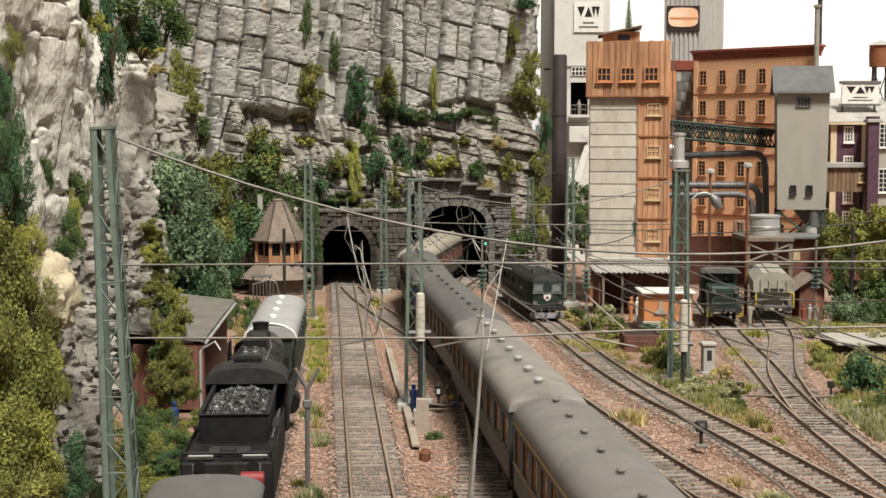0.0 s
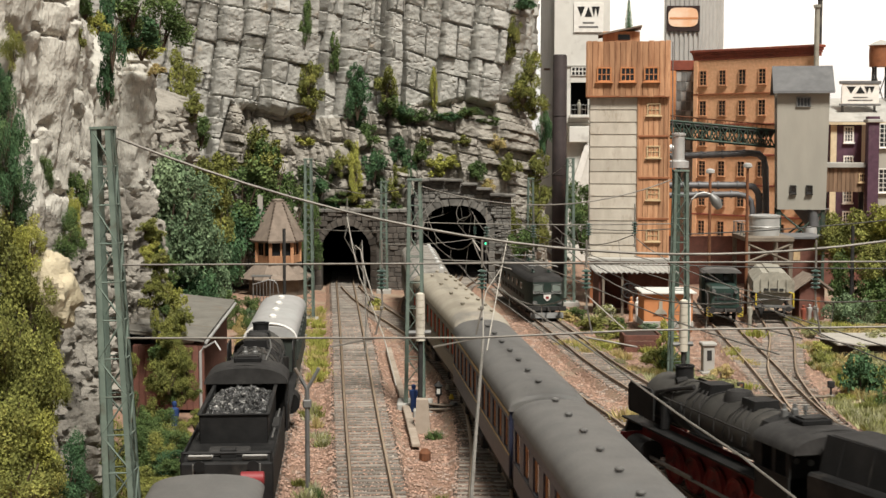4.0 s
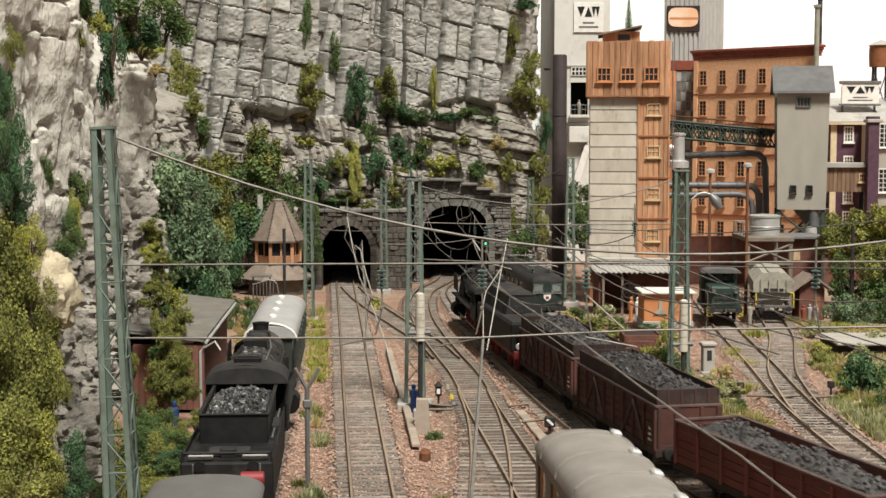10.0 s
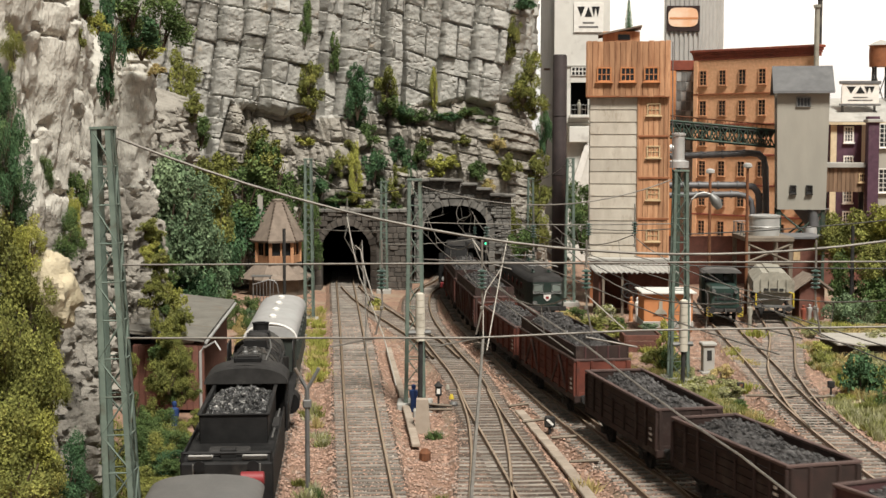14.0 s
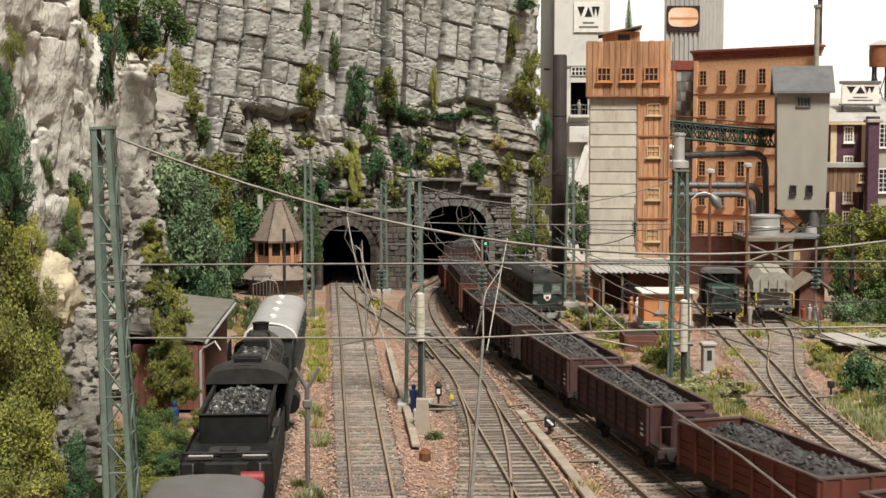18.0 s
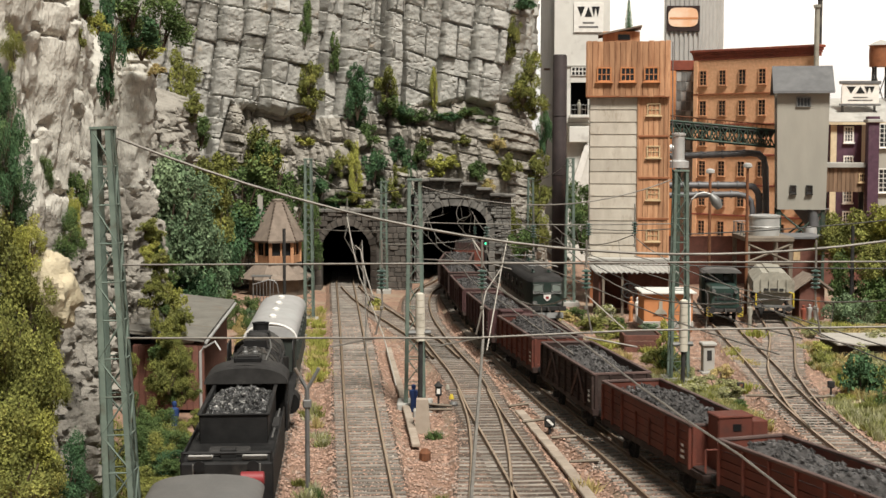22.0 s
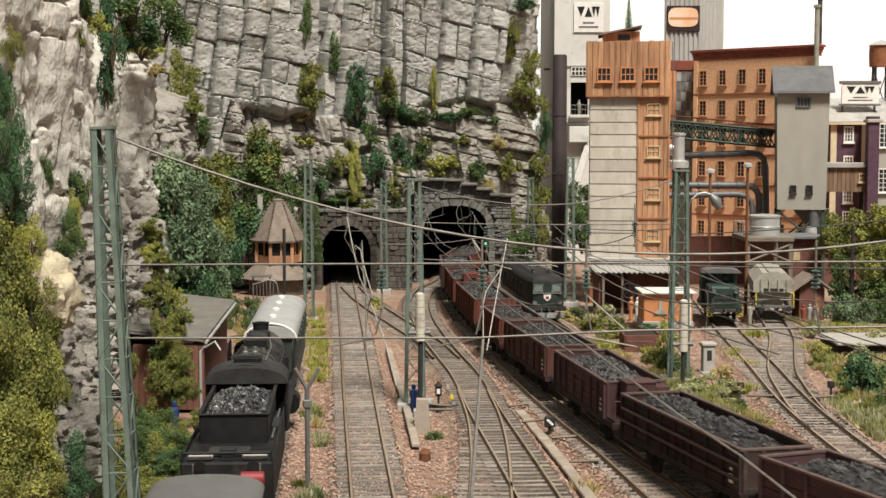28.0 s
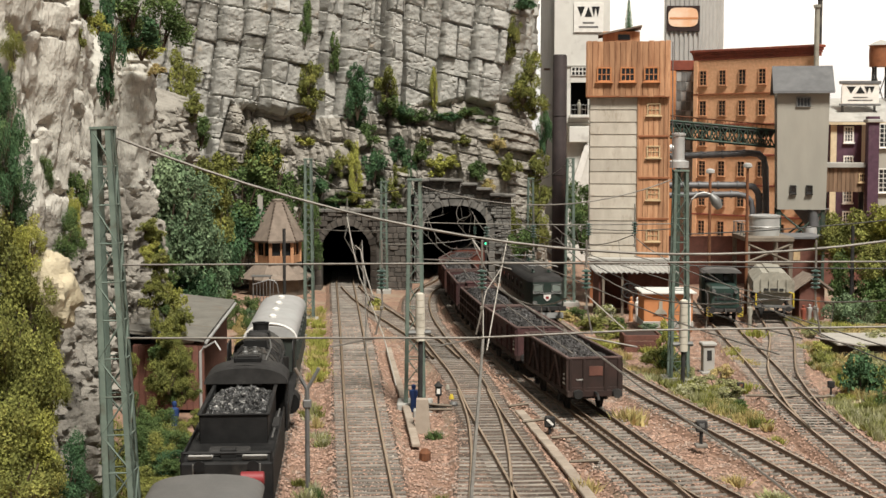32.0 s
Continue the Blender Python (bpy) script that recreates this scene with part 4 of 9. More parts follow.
    part("battery_box", box((-0.9, -1.0, 0.62), (0.8, 1.6, 0.5), 0.06), M_SOOT, c)
    part("truss_rod", Shape().tube([(-1.0, -4.5, 0.85), (-1.0, -2.2, 0.4), (-1.0, 2.2, 0.4), (-1.0, 4.5, 0.85)], 0.05), M_SOOT, c)
    buffers(c, length / 2)
    return c


HUT_DEPTH = 1.15


def coal_heap(wx, wy, base, rise, seed, lumps=800, material=None):
    """A heaped load: an uneven surface with separate lumps on it, joined."""
    material = material or M_COAL
    s = Shape()
    nu, nv = 16, max(16, int(wy * 3.2))

    def top(a, b):
        x, y = (a - 0.5) * wx, (b - 0.5) * wy
        edge = min(1.0, min(a, 1 - a) * 3.2) ** 0.7 * min(1.0, min(b, 1 - b) * wy * 0.7) ** 0.7
        hgt = rise * edge * (0.62 + 0.5 * math.sin(b * wy * 1.1 + seed) * 0.5 + 0.25) + 0.16 * noise.noise((x * 1.9, y * 1.9, seed)) + 0.10 * noise.noise((x * 5, y * 5, seed))
        return (x, y, base + hgt)

    s.grid(nu, nv, top)
    rnd = random.Random(int(seed * 100))
    for _ in range(lumps):
        a, b = rnd.uniform(0.04, 0.96), rnd.uniform(0.02, 0.98)
        p = top(a, b)
        r = rnd.choice((0.04, 0.055, 0.07, 0.09, 0.11))
        m = Matrix.Translation((p[0], p[1], p[2] + r * 0.3)) @ Euler((rnd.uniform(0, 6), rnd.uniform(0, 6), rnd.uniform(0, 6))).to_matrix().to_4x4()
        s.add([(r, 0, 0), (-r, 0.1 * r, 0), (0, r * 0.8, 0), (0.1 * r, -r, 0), (0, 0, r * 0.8), (0, 0, -r * 0.7)], [(0, 2, 4), (2, 1, 4), (1, 3, 4), (3, 0, 4), (2, 0, 5), (1, 2, 5), (3, 1, 5), (0, 3, 5)], m)
    return s


HEAPS = {}


def gondola(label, length, paint, style="ribs", hut=0, high=2.62, seed=1, rim=None, fill=0.25, raised_boards=False):
    """A high-sided open wagon full of coal. hut: the roof height of a brakeman's hut at the rear end, or none."""
    g = thing("coal_wagon", at(0, 0, 0), label, "coal wagon", "coal train")
    L = length - 1.25
    half, lo = 1.2, 1.1
    off = HUT_DEPTH / 2 if hut else 0.0
    Lb = L - (HUT_DEPTH if hut else 0)
    part("floor", box((0, 0, 1.05), (2.3, L, 0.16)), M_SOOT, g)
    for side in (-1, 1):
        w = Shape()
        nb = 5
        bh = (high - lo) / nb
        for k in range(nb):
            w.box((side * (half - 0.04), off, lo + bh * (k + 0.5)), (0.07, Lb, bh - 0.025), 0.012)
        wall = part("side_wall", w, paint, g)
        n = 7 if style == "ribs" else 8
        for i in range(n + 1):
            y = off - Lb / 2 + 0.06 + (Lb - 0.12) * i / n
            if style == "plain" and i in (3, 4, 5):
                continue
            part("stanchion", box((side * (half + 0.03), y, (high + lo) / 2 - 0.05), (0.10, 0.11, high - lo), 0.015), paint, wall)
        if style == "rails":
            for z in (0.32, 0.66):
                part("side_rail", box((side * (half + 0.06), off, lo + (high - lo) * z), (0.06, Lb - 0.2, 0.10), 0.015), M_RIM, wall)
        if style == "brace":
            for i in (1, 2, 5, 6):
                y0, y1 = off - Lb / 2 + Lb * i / n, off - Lb / 2 + Lb * (i + 1) / n
                if i in (2, 6):
                    y0, y1 = y1, y0
                part("diagonal_brace", Shape().tube([(side * (half + 0.05), y0, lo + 0.05), (side * (half + 0.05), y1, high - 0.1)], 0.055, 4), M_RIM, wall)
        else:
            for y in (-0.7, 0.7):
                part("door_hinge", box((side * (half + 0.04), y + off, lo + 0.5), (0.06, 0.08, 1.0), 0.01), paint, wall)
        part("top_rim", box((side * (half - 0.01), off, high + 0.04), (0.16, Lb + 0.06, 0.10), 0.02), rim or M_RIM, wall)
        part("solebar", box((side * 1.15, 0, 0.98), (0.12, L, 0.24)), M_BROWN_DARK, g)
        # white running marks too small to read
        for k in range(3):
            part("painted_mark", box((side * (half + 0.003), off - Lb / 2 + 0.75, lo + 0.25 + 0.2 * k), (0.012, 0.34 - 0.08 * k, 0.09)), M_WHITE, wall, "white painted mark")
    for end in (-1, 1):
        y = off + end * (Lb / 2 - 0.03)
        e = Shape()
        e.box((0, y, (lo + high) / 2), (2 * half - 0.16, 0.07, high - lo), 0.012)
        e.box((0, y + end * 0.05, lo + 0.08), (2 * half - 0.1, 0.05, 0.16), 0.01)
        wall = part("end_wall", e, paint, g)
        for x in (-1.1, -0.48, 0.48, 1.1):
            part("stanchion", box((x, y + end * 0.06, (high + lo) / 2), (0.13, 0.09, high - lo), 0.015), paint, wall)
        part("top_rim", box((0, y, high + 0.045), (2 * half + 0.1, 0.14, 0.10), 0.02), rim or M_RIM, wall)
        part("headstock", box((0, end * (L / 2), 0.98), (2.5, 0.14, 0.3), 0.03), M_BROWN_DARK, g)
    rise = 0.55 if raised_boards else 0.0
    if rise:
        ext = Shape()
        for side in (-1, 1):
            ext.box((side * (half - 0.06), off, high + 0.09 + rise / 2), (0.07, Lb - 0.1, rise), 0.01)
            ext.box((0, off + side * (Lb / 2 - 0.1), high + 0.09 + rise / 2), (2 * half - 0.2, 0.07, rise), 0.01)
        raised = part("extension_board", ext, M_BROWN_DARK, g, "sooty raised boards above the sides")
        for k in range(4):
            part("board_strap", box((-0.75 + 0.5 * k, off - Lb / 2 + 0.05, high + 0.09 + rise / 2), (0.07, 0.05, rise), 0.01), M_PLUM, raised)
    key = (round(Lb, 1), seed, fill)
    if key not in HEAPS:
        HEAPS[key] = coal_heap(2 * half - 0.2, Lb - 0.15, high - 0.38, 0.38 + fill, seed).mesh("coal_load", M_COAL, 25)
    part("coal_load", HEAPS[key], None, g, "heap of black coal", at(0, off, rise))
    if hut:
        d = HUT_DEPTH
        y, top = -(L / 2 - d / 2), hut
        cb = Shape()
        for x in (-0.62, 0.52):
            cb.box((x, y, (1.2 + top) / 2), (0.07, d - 0.3, top - 1.2), 0.01)
        cb.box((-0.05, y + d / 2 - 0.15, (1.2 + top) / 2), (1.14, 0.07, top - 1.2)).box((-0.05, y - d / 2 + 0.15, (1.2 + top) / 2), (1.14, 0.07, top - 1.2))
        cb.box((0.84, y, (1.05 + top) / 2), (0.55, d - 0.3, top - 1.4), 0.02)
        hood = part("brake_cabin", cb, paint, g, "brakeman's hut")
        part("hut_window", box((0.0, y - d / 2 + 0.11, top - 0.36), (0.30, 0.03, 0.24)), M_DARK_INSIDE, hood)
        part("hut_roof", box((-0.05, y, top), (1.28, d - 0.16, 0.10), 0.03), M_BROWN_DARK if hut < 2.4 else paint, hood)
        part("platform", box((0, y, 1.16), (2.3, d, 0.08), 0.02), M_BROWN_DARK, g)
        for x in (-1.12, -0.7):
            part("platform_rail", Shape().tube([(x, y - d / 2 + 0.06, 1.2), (x, y - d / 2 + 0.06, 1.95)], 0.035, 5), paint, g)
        part("platform_rail", Shape().tube([(-1.12, y - d / 2 + 0.06, 1.95), (-0.7, y - d / 2 + 0.06, 1.95)], 0.035, 5), paint, g)
    for y in (-L * 0.27, L * 0.27):
        for side in (-1, 1):
            hg = Shape()
            hg.prism([(y - 0.42, 0.95), (y + 0.42, 0.95), (y + 0.14, 0.35), (y - 0.14, 0.35)], side * 1.0 - 0.03, side * 1.0 + 0.03, "x")
            hg.box((side * 1.08, y, 0.5), (0.16, 0.26, 0.28), 0.04)
            hg.tube([(side * 1.06, y - 0.6, 0.80), (side * 1.06, y, 0.66), (side * 1.06, y + 0.6, 0.80)], 0.05, 4)
            part("axle_guard", hg, M_SOOT, g)
    wheels(g, (-L * 0.27, L * 0.27), 0.47)
    buffers(g, length / 2)
    return g


def steam_engine(label, red=True, front=6.35, stack=4.9, boxes=(3.55, 0.65), dome=2.3, shield=4.1):
    """A ten-coupled goods engine without its tender, chimney towards +y, 13.8 m over the frame."""
    e = thing("steam_engine", at(0, 0, 0), label, "steam locomotive")
    H = 6.9
    part("boiler", Shape().tube([(0, -3.2, 2.95), (0, front - 2.1, 2.95)], [0.98, 0.93], 24), M_BOILER, e, "dusty black boiler")
    sm = Shape().tube([(0, front - 2.15, 2.95), (0, front, 2.95), (0, front + 0.07, 2.95)], [0.97, 0.97, 0.90], 24)
    box_front = part("smokebox", sm, M_BOILER, e, "sooty smokebox")
    part("smokebox_door", Shape().tube([(0, front + 0.07, 2.95), (0, front + 0.15, 2.95), (0, front + 0.27, 2.95)], [0.80, 0.74, 0.3], 20), M_BLACK, box_front)
    part("chimney", Shape().lathe([(0.40, 3.75), (0.33, 3.95), (0.33, 4.32), (0.36, 4.34), (0.36, 4.4), (0.26, 4.4), (0.25, 4.0)], (0, stack, 0), 18), M_BLACK, e)
    part("steam_dome", Shape().lathe([(0.52, 3.6), (0.5, 4.0), (0.4, 4.18), (0.15, 4.24), (0.02, 4.24)], (0, dome, 0), 16), M_SOOT, e)
    for sy in boxes:
        part("sand_dome", Shape().prism([(-0.55, 3.5), (0.55, 3.5), (0.42, 4.15), (-0.42, 4.15)], sy - 0.45, sy + 0.45, "y"), M_BLACK, e)
    fb = Shape().prism([(-0.95, 1.6), (0.95, 1.6), (1.0, 3.0), (0.72, 3.75), (0, 4.0), (-0.72, 3.75), (-1.0, 3.0)], -4.3, -3.2, "y")
    part("firebox", fb, M_BLACK, e)
    cab = Shape()
    for s in (-1, 1):
        cab.box((s * 1.45, -5.25, 2.05), (0.07, 2.1, 1.0)).box((s * 1.42, -4.4, 2.95), (0.07, 0.4, 0.9)).box((s * 1.42, -5.35, 2.95), (0.07, 0.22, 0.9)).box((s * 1.42, -6.2, 2.95), (0.07, 0.2, 0.9)).box((s * 1.40, -5.25, 3.42), (0.07, 2.1, 0.1))
    cab.box((0, -4.24, 2.6), (2.8, 0.07, 2.0)).box((0, -5.25, 1.56), (2.8, 2.1, 0.1))
    cb = part("cab", cab, M_BLACK, e)
    part("cab_roof", arched_roof(1.5, 3.35, 3.98, 2.6, 0.1), M_SOOT, cb, "dusty curved cab roof", at(0, -5.35, 0))
    part("roof_vent", box((0, -4.9, 4.05), (1.0, 0.9, 0.18), 0.03), M_BLACK, cb)
    part("vent_flap", box((0, -4.95, 4.17), (0.8, 0.5, 0.05), 0.01), M_SOOT, cb)
    for k in range(2):
        part("roof_rib", Shape().tube([(x, -6.2 + 1.6 * k, 3.36 + 0.63 * max(0.0, 1 - (x / 1.5) ** 2) ** 0.6) for x in (-1.45, -1.2, -0.9, -0.5, 0, 0.5, 0.9, 1.2, 1.45)], 0.035, 4), M_SOOT, cb)
    part("backhead", box((0, -4.35, 2.7), (1.7, 0.1, 1.5), 0.05), M_SOOT, cb)
    for k, (gx, gz) in enumerate(((-0.4, 3.1), (0.0, 3.2), (0.4, 3.1), (-0.2, 2.6), (0.3, 2.5))):
        part("gauge", Shape().tube([(gx, -4.38, gz), (gx, -4.46, gz)], 0.11, 10), M_STEEL, cb)
    part("safety_valve", Shape().lathe([(0.12, 3.9), (0.12, 4.15), (0.07, 4.2), (0.07, 4.35)], (-0.18, -3.6, 0), 8), M_STEEL, e)
    part("safety_valve", Shape().lathe([(0.12, 3.9), (0.12, 4.15), (0.07, 4.2), (0.07, 4.35)], (0.18, -3.6, 0), 8), M_STEEL, e)
    part("whistle", Shape().lathe([(0.05, 3.8), (0.05, 4.1), (0.08, 4.12), (0.08, 4.3)], (0.5, -3.7, 0), 8), M_STEEL, e)
    for k in range(6):
        y = -2.6 + 1.15 * k
        part("boiler_band", Shape().tube([(0.985 * math.sin(a * 0.2), y, 2.95 + 0.985 * math.cos(a * 0.2)) for a in range(-9, 10)], 0.025, 4), M_SOOT, e)
    for sy in boxes:
        for s in (-1, 1):
            for dx in (-0.3, 0.0, 0.3):
                part("sand_pipe", Shape().tube([(s * 0.45, sy + dx, 3.9), (s * 0.85, sy + dx * 1.6, 3.5), (s * 1.02, sy + dx * 2.6, 2.7)], 0.03, 5), M_SOOT, e)
    part("regulator_rod", Shape().tube([(0.55, -4.2, 3.75), (0.62, 0.5, 3.85), (0.5, 2.0, 4.0)], 0.03, 5), M_STEEL, e)
    part("steam_pipe", Shape().tube([(-0.5, 2.2, 3.9), (-0.8, 3.0, 3.7), (-1.0, 4.2, 3.4), (-1.12, 4.6, 2.2)], 0.09, 7), M_SOOT, e)
    part("generator", Shape().tube([(-0.55, stack - 0.5, 3.88), (-0.15, stack - 0.5, 3.92)], 0.13, 10), M_SOOT, e)
    for s in (-1, 1):
        part("running_board", box((s * 1.2, 1.0, 2.02), (0.62, 10.6, 0.07)), M_BLACK, e)
        part("smoke_deflector", Shape().prism([(shield, 2.35), (shield + 2.2, 2.35), (shield + 2.3, 2.6), (shield + 2.3, 3.35), (shield + 2.1, 3.55), (shield + 0.2, 3.55), (shield, 3.3)], s * 1.36 - 0.03, s * 1.36 + 0.03, "x"), M_BLACK, e, "black steel smoke deflector")
        part("cylinder", Shape().tube([(s * 1.18, 4.3, 0.98), (s * 1.18, 5.7, 0.98)], 0.46, 16), M_BLACK, e)
        part("main_rod", box((s * 1.22, 2.6, 0.80), (0.07, 3.6, 0.14), 0.02), M_STEEL, e)
        part("coupling_rod", box((s * 1.12, -0.3, 0.68), (0.06, 6.9, 0.13), 0.02), M_STEEL, e)
        part("frame_side", box((s * 0.55, 0.2, 1.15), (0.08, 12.6, 0.7)), M_RED if red else M_BLACK, e, "red main frame" if red else "")
        part("handrail", Shape().tube([(s * 1.02, -3.0, 3.25), (s * 1.0, front - 1.75, 3.25)], 0.03, 5), M_SOOT, e)
        part("air_pump", Shape().cyl((s * 1.05, 3.4, 2.1), (s * 1.05, 3.4, 3.1), 0.18, None, 10), M_BLACK, e)
        part("feed_pipe", Shape().tube([(s * 1.02, -3.0, 2.5), (s * 1.03, 0.5, 2.45), (s * 1.03, 2.2, 2.9), (s * 0.9, 2.4, 3.3)], 0.06, 6), M_BLACK, e)
    for i, y in enumerate((-3.2, -1.6, 0.0, 1.6, 3.2)):
        wheels(e, (y,), 0.68, M_RED if red else M_SOOT, "red spoked driving wheel" if red else "")
    wheels(e, (5.9,), 0.42, M_RED if red else M_SOOT)
    part("buffer_beam", box((0, 6.75, 1.08), (2.7, 0.12, 0.42), 0.03), M_BUFFER, e, "red buffer beam")
    for s in (-1, 1):
        part("front_buffer", Shape().tube([(s * 0.88, 6.8, 1.06), (s * 0.88, 7.3, 1.06), (s * 0.88, 7.32, 1.06), (s * 0.88, 7.4, 1.06)], [0.12, 0.10, 0.25, 0.24], 12), M_SOOT, e)
        part("head_lamp", Shape().tube([(s * 0.85, 6.6, 1.6), (s * 0.85, 6.85, 1.6)], [0.16, 0.19], 12), M_BLACK, e)
    part("front_apron", Shape().prism([(6.5, 2.0), (6.8, 1.35), (6.7, 1.3), (6.3, 1.95)], -1.2, 1.2, "x"), M_BLACK, e)
    return e


def tender(label, length=8.2, seed=5, red=True, grey=False, parked=False):
    """A coal tender, its coal towards +y, its water tank top behind."""
    t = thing("tender", at(0, 0, 0), label, "tender")
    L = length - 1.0
    part("tank", box((0, 0, 1.75), (2.8, L, 1.35), 0.06), M_BLACK, t)
    for sd in (-1, 1):
        part("bunker_wall", Shape().box((sd * 1.06, (L / 2 - 1.4) / 2, 2.86), (0.07, L / 2 + 1.3, 0.98), 0.02), M_BLACK, t)
        part("bunker_rim", Shape().box((sd * 1.09, (L / 2 - 1.4) / 2, 3.36), (0.13, L / 2 + 1.3, 0.06), 0.02), M_BLACK, t)
        part("tank_coaming", Shape().box((sd * 1.37, 0, 2.5), (0.06, L - 0.1, 0.18), 0.02), M_BLACK, t)
    part("bunker_wall", Shape().box((0, -1.35, 2.86), (2.15, 0.07, 0.98), 0.02), M_BLACK, t)
    part("bunker_rim", Shape().box((0, -1.38, 3.36), (2.3, 0.13, 0.06), 0.02), M_BLACK, t)
    part("coal_load", coal_heap(2.05, L / 2 + 1.2, 3.05, 0.55, seed, 1500), M_COALG if grey else M_COAL, t, "heaped coal", at(0, (L / 2 - 1.4) / 2, 0), 25)
    part("water_hatch", box((0, -L / 2 + 1.15, 2.52), (1.3, 0.7, 0.2), 0.05), M_SOOT, t)
    part("hatch_hinge", box((0, -L / 2 + 0.72, 2.55), (0.5, 0.3, 0.34), 0.04), M_BLACK, t)
    for sd in (-1, 1):
        part("fire_iron", Shape().tube([(sd * 1.2, -0.9, 2.5), (sd * 1.24, L / 2 - 0.4, 2.56)], 0.035, 5), M_STEEL, t)
        part("ledge_box", box((sd * 1.23, 1.3, 2.52), (0.24, 1.5, 0.2), 0.03), M_SOOT, t)
        part("corner_post", rod((sd * 1.33, -L / 2 + 0.1, 2.3), (sd * 1.33, -L / 2 + 0.1, 2.75), 0.05, 6), M_BLACK, t)
    if parked:
        part("tail_barrel", Shape().tube([(0.42, -L / 2 - 0.3, 2.0), (0.45, -L / 2 - 0.3, 2.0), (1.12, -L / 2 - 0.3, 2.0), (1.15, -L / 2 - 0.3, 2.0)], [0.15, 0.21, 0.21, 0.15], 14), M_BUFFER, t, "faded red barrel on the tender's back")
    part("tool_box", box((-0.82, -L / 2 + 0.42, 2.52), (0.75, 0.42, 0.14), 0.04), M_CORR, t)
    part("tool_box", box((0.82, -L / 2 + 0.42, 2.52), (0.75, 0.42, 0.14), 0.04), M_CORR, t, "grey lidded box")
    part("tank_rail", Shape().tube([(-1.4, -L / 2 + 0.1, 2.45), (-1.33, -L / 2 + 0.1, 2.7), (1.33, -L / 2 + 0.1, 2.7), (1.33, -L / 2 + 0.1, 2.45)], 0.05, 5), M_BLACK, t)
    part("frame", box((0, 0, 0.95), (2.3, L, 0.3), 0.04), M_RED if red else M_BLACK, t)
    for y in (-L / 2 + 1.2, -L / 2 + 2.6, L / 2 - 2.6, L / 2 - 1.2):
        wheels(t, (y,), 0.48, M_RED if red else M_SOOT)
    part("rear_beam", box((0, -L / 2 - 0.05, 1.05), (2.7, 0.12, 0.42), 0.03), M_BUFFER, t, "red buffer beam")
    for sd in (-1, 1):
        part("rear_lamp", Shape().tube([(sd * 0.8, -L / 2, 2.35), (sd * 0.8, -L / 2 - 0.22, 2.35)], [0.15, 0.18], 12), M_BLACK, t)
        part("ladder", Shape().tube([(sd * 1.0, -L / 2 - 0.06, 1.2), (sd * 1.0, -L / 2 - 0.06, 2.4)], 0.03, 5), M_STEEL, t)
    buffers(t, length / 2, 1.05, M_BUFFER if parked else None)
    return t


def flat_tender(label):
    """The goods engine's short tender: a flat-decked tank with steps and a low coal box."""
    t = thing("tender", at(0, 0, 0), label, "tender")
    part("tank", box((0, 0, 1.95), (2.8, 10.4, 1.5), 0.08), M_BLACK, t)
    part("deck", box((0, -3.4, 2.72), (2.6, 3.4, 0.08), 0.03), M_SOOT, t, "dusty flat deck")
    cover = Shape().add([(-1.02, -1.7, 2.68), (1.02, -1.7, 2.68), (1.02, 5.1, 2.68), (-1.02, 5.1, 2.68), (-0.74, -1.45, 3.66), (0.74, -1.45, 3.66), (0.74, 5.1, 3.74), (-0.74, 5.1, 3.74)], [(0, 1, 2, 3), (4, 5, 6, 7), (0, 1, 5, 4), (1, 2, 6, 5), (2, 3, 7, 6), (3, 0, 4, 7)])
    box_body = part("coal_box", cover, M_BLACK, t, "high black coal box with sloping sides")
    part("coal_box_top", box((0, 1.8, 3.73), (1.4, 6.3, 0.08), 0.03), M_SOOT, box_body, "sooty top")
    for x in (-1, 1):
        for k in range(5):
            part("rib", Shape().tube([(x * 1.02, -0.9 + 1.3 * k, 2.72), (x * 0.76, -0.9 + 1.3 * k, 3.64)], 0.03, 4), M_BLACK, box_body)
    part("rear_hatch", box((-0.3, -1.66, 3.0), (0.5, 0.12, 0.4), 0.03), M_SOOT, box_body)
    part("filler_lid", Shape().lathe([(0.45, 2.75), (0.45, 2.9), (0.3, 2.96), (0.05, 2.98)], (0, -3.4, 0), 14), M_SOOT, t)
    part("frame", box((0, 0, 1.0), (2.3, 10.2, 0.3), 0.04), M_RED, t)
    for y in (-3.7, -1.9, 1.9, 3.7):
        wheels(t, (y,), 0.5, M_RED)
    part("rear_beam", box((0, -5.25, 1.05), (2.5, 0.12, 0.42), 0.03), M_BUFFER, t)
    for sd in (-1, 1):
        part("ladder_rail", Shape().tube([(sd * 0.5, -5.24, 1.1), (sd * 0.5, -5.24, 2.9)], 0.035, 5), M_STEEL, t)
        part("rear_lamp", Shape().tube([(sd * 0.9, -5.2, 2.2), (sd * 0.9, -5.45, 2.2)], [0.15, 0.18], 12), M_BLACK, t)
    part("lamp_ring", Shape().lathe([(0.16, -0.03), (0.2, 0.0), (0.16, 0.03)], (-0.95, -5.3, 1.5), 14, Matrix.Rotation(1.5708, 4, "X")), M_ZINC, t, "pale lamp ring")
    buffers(t, 5.9)
    return t


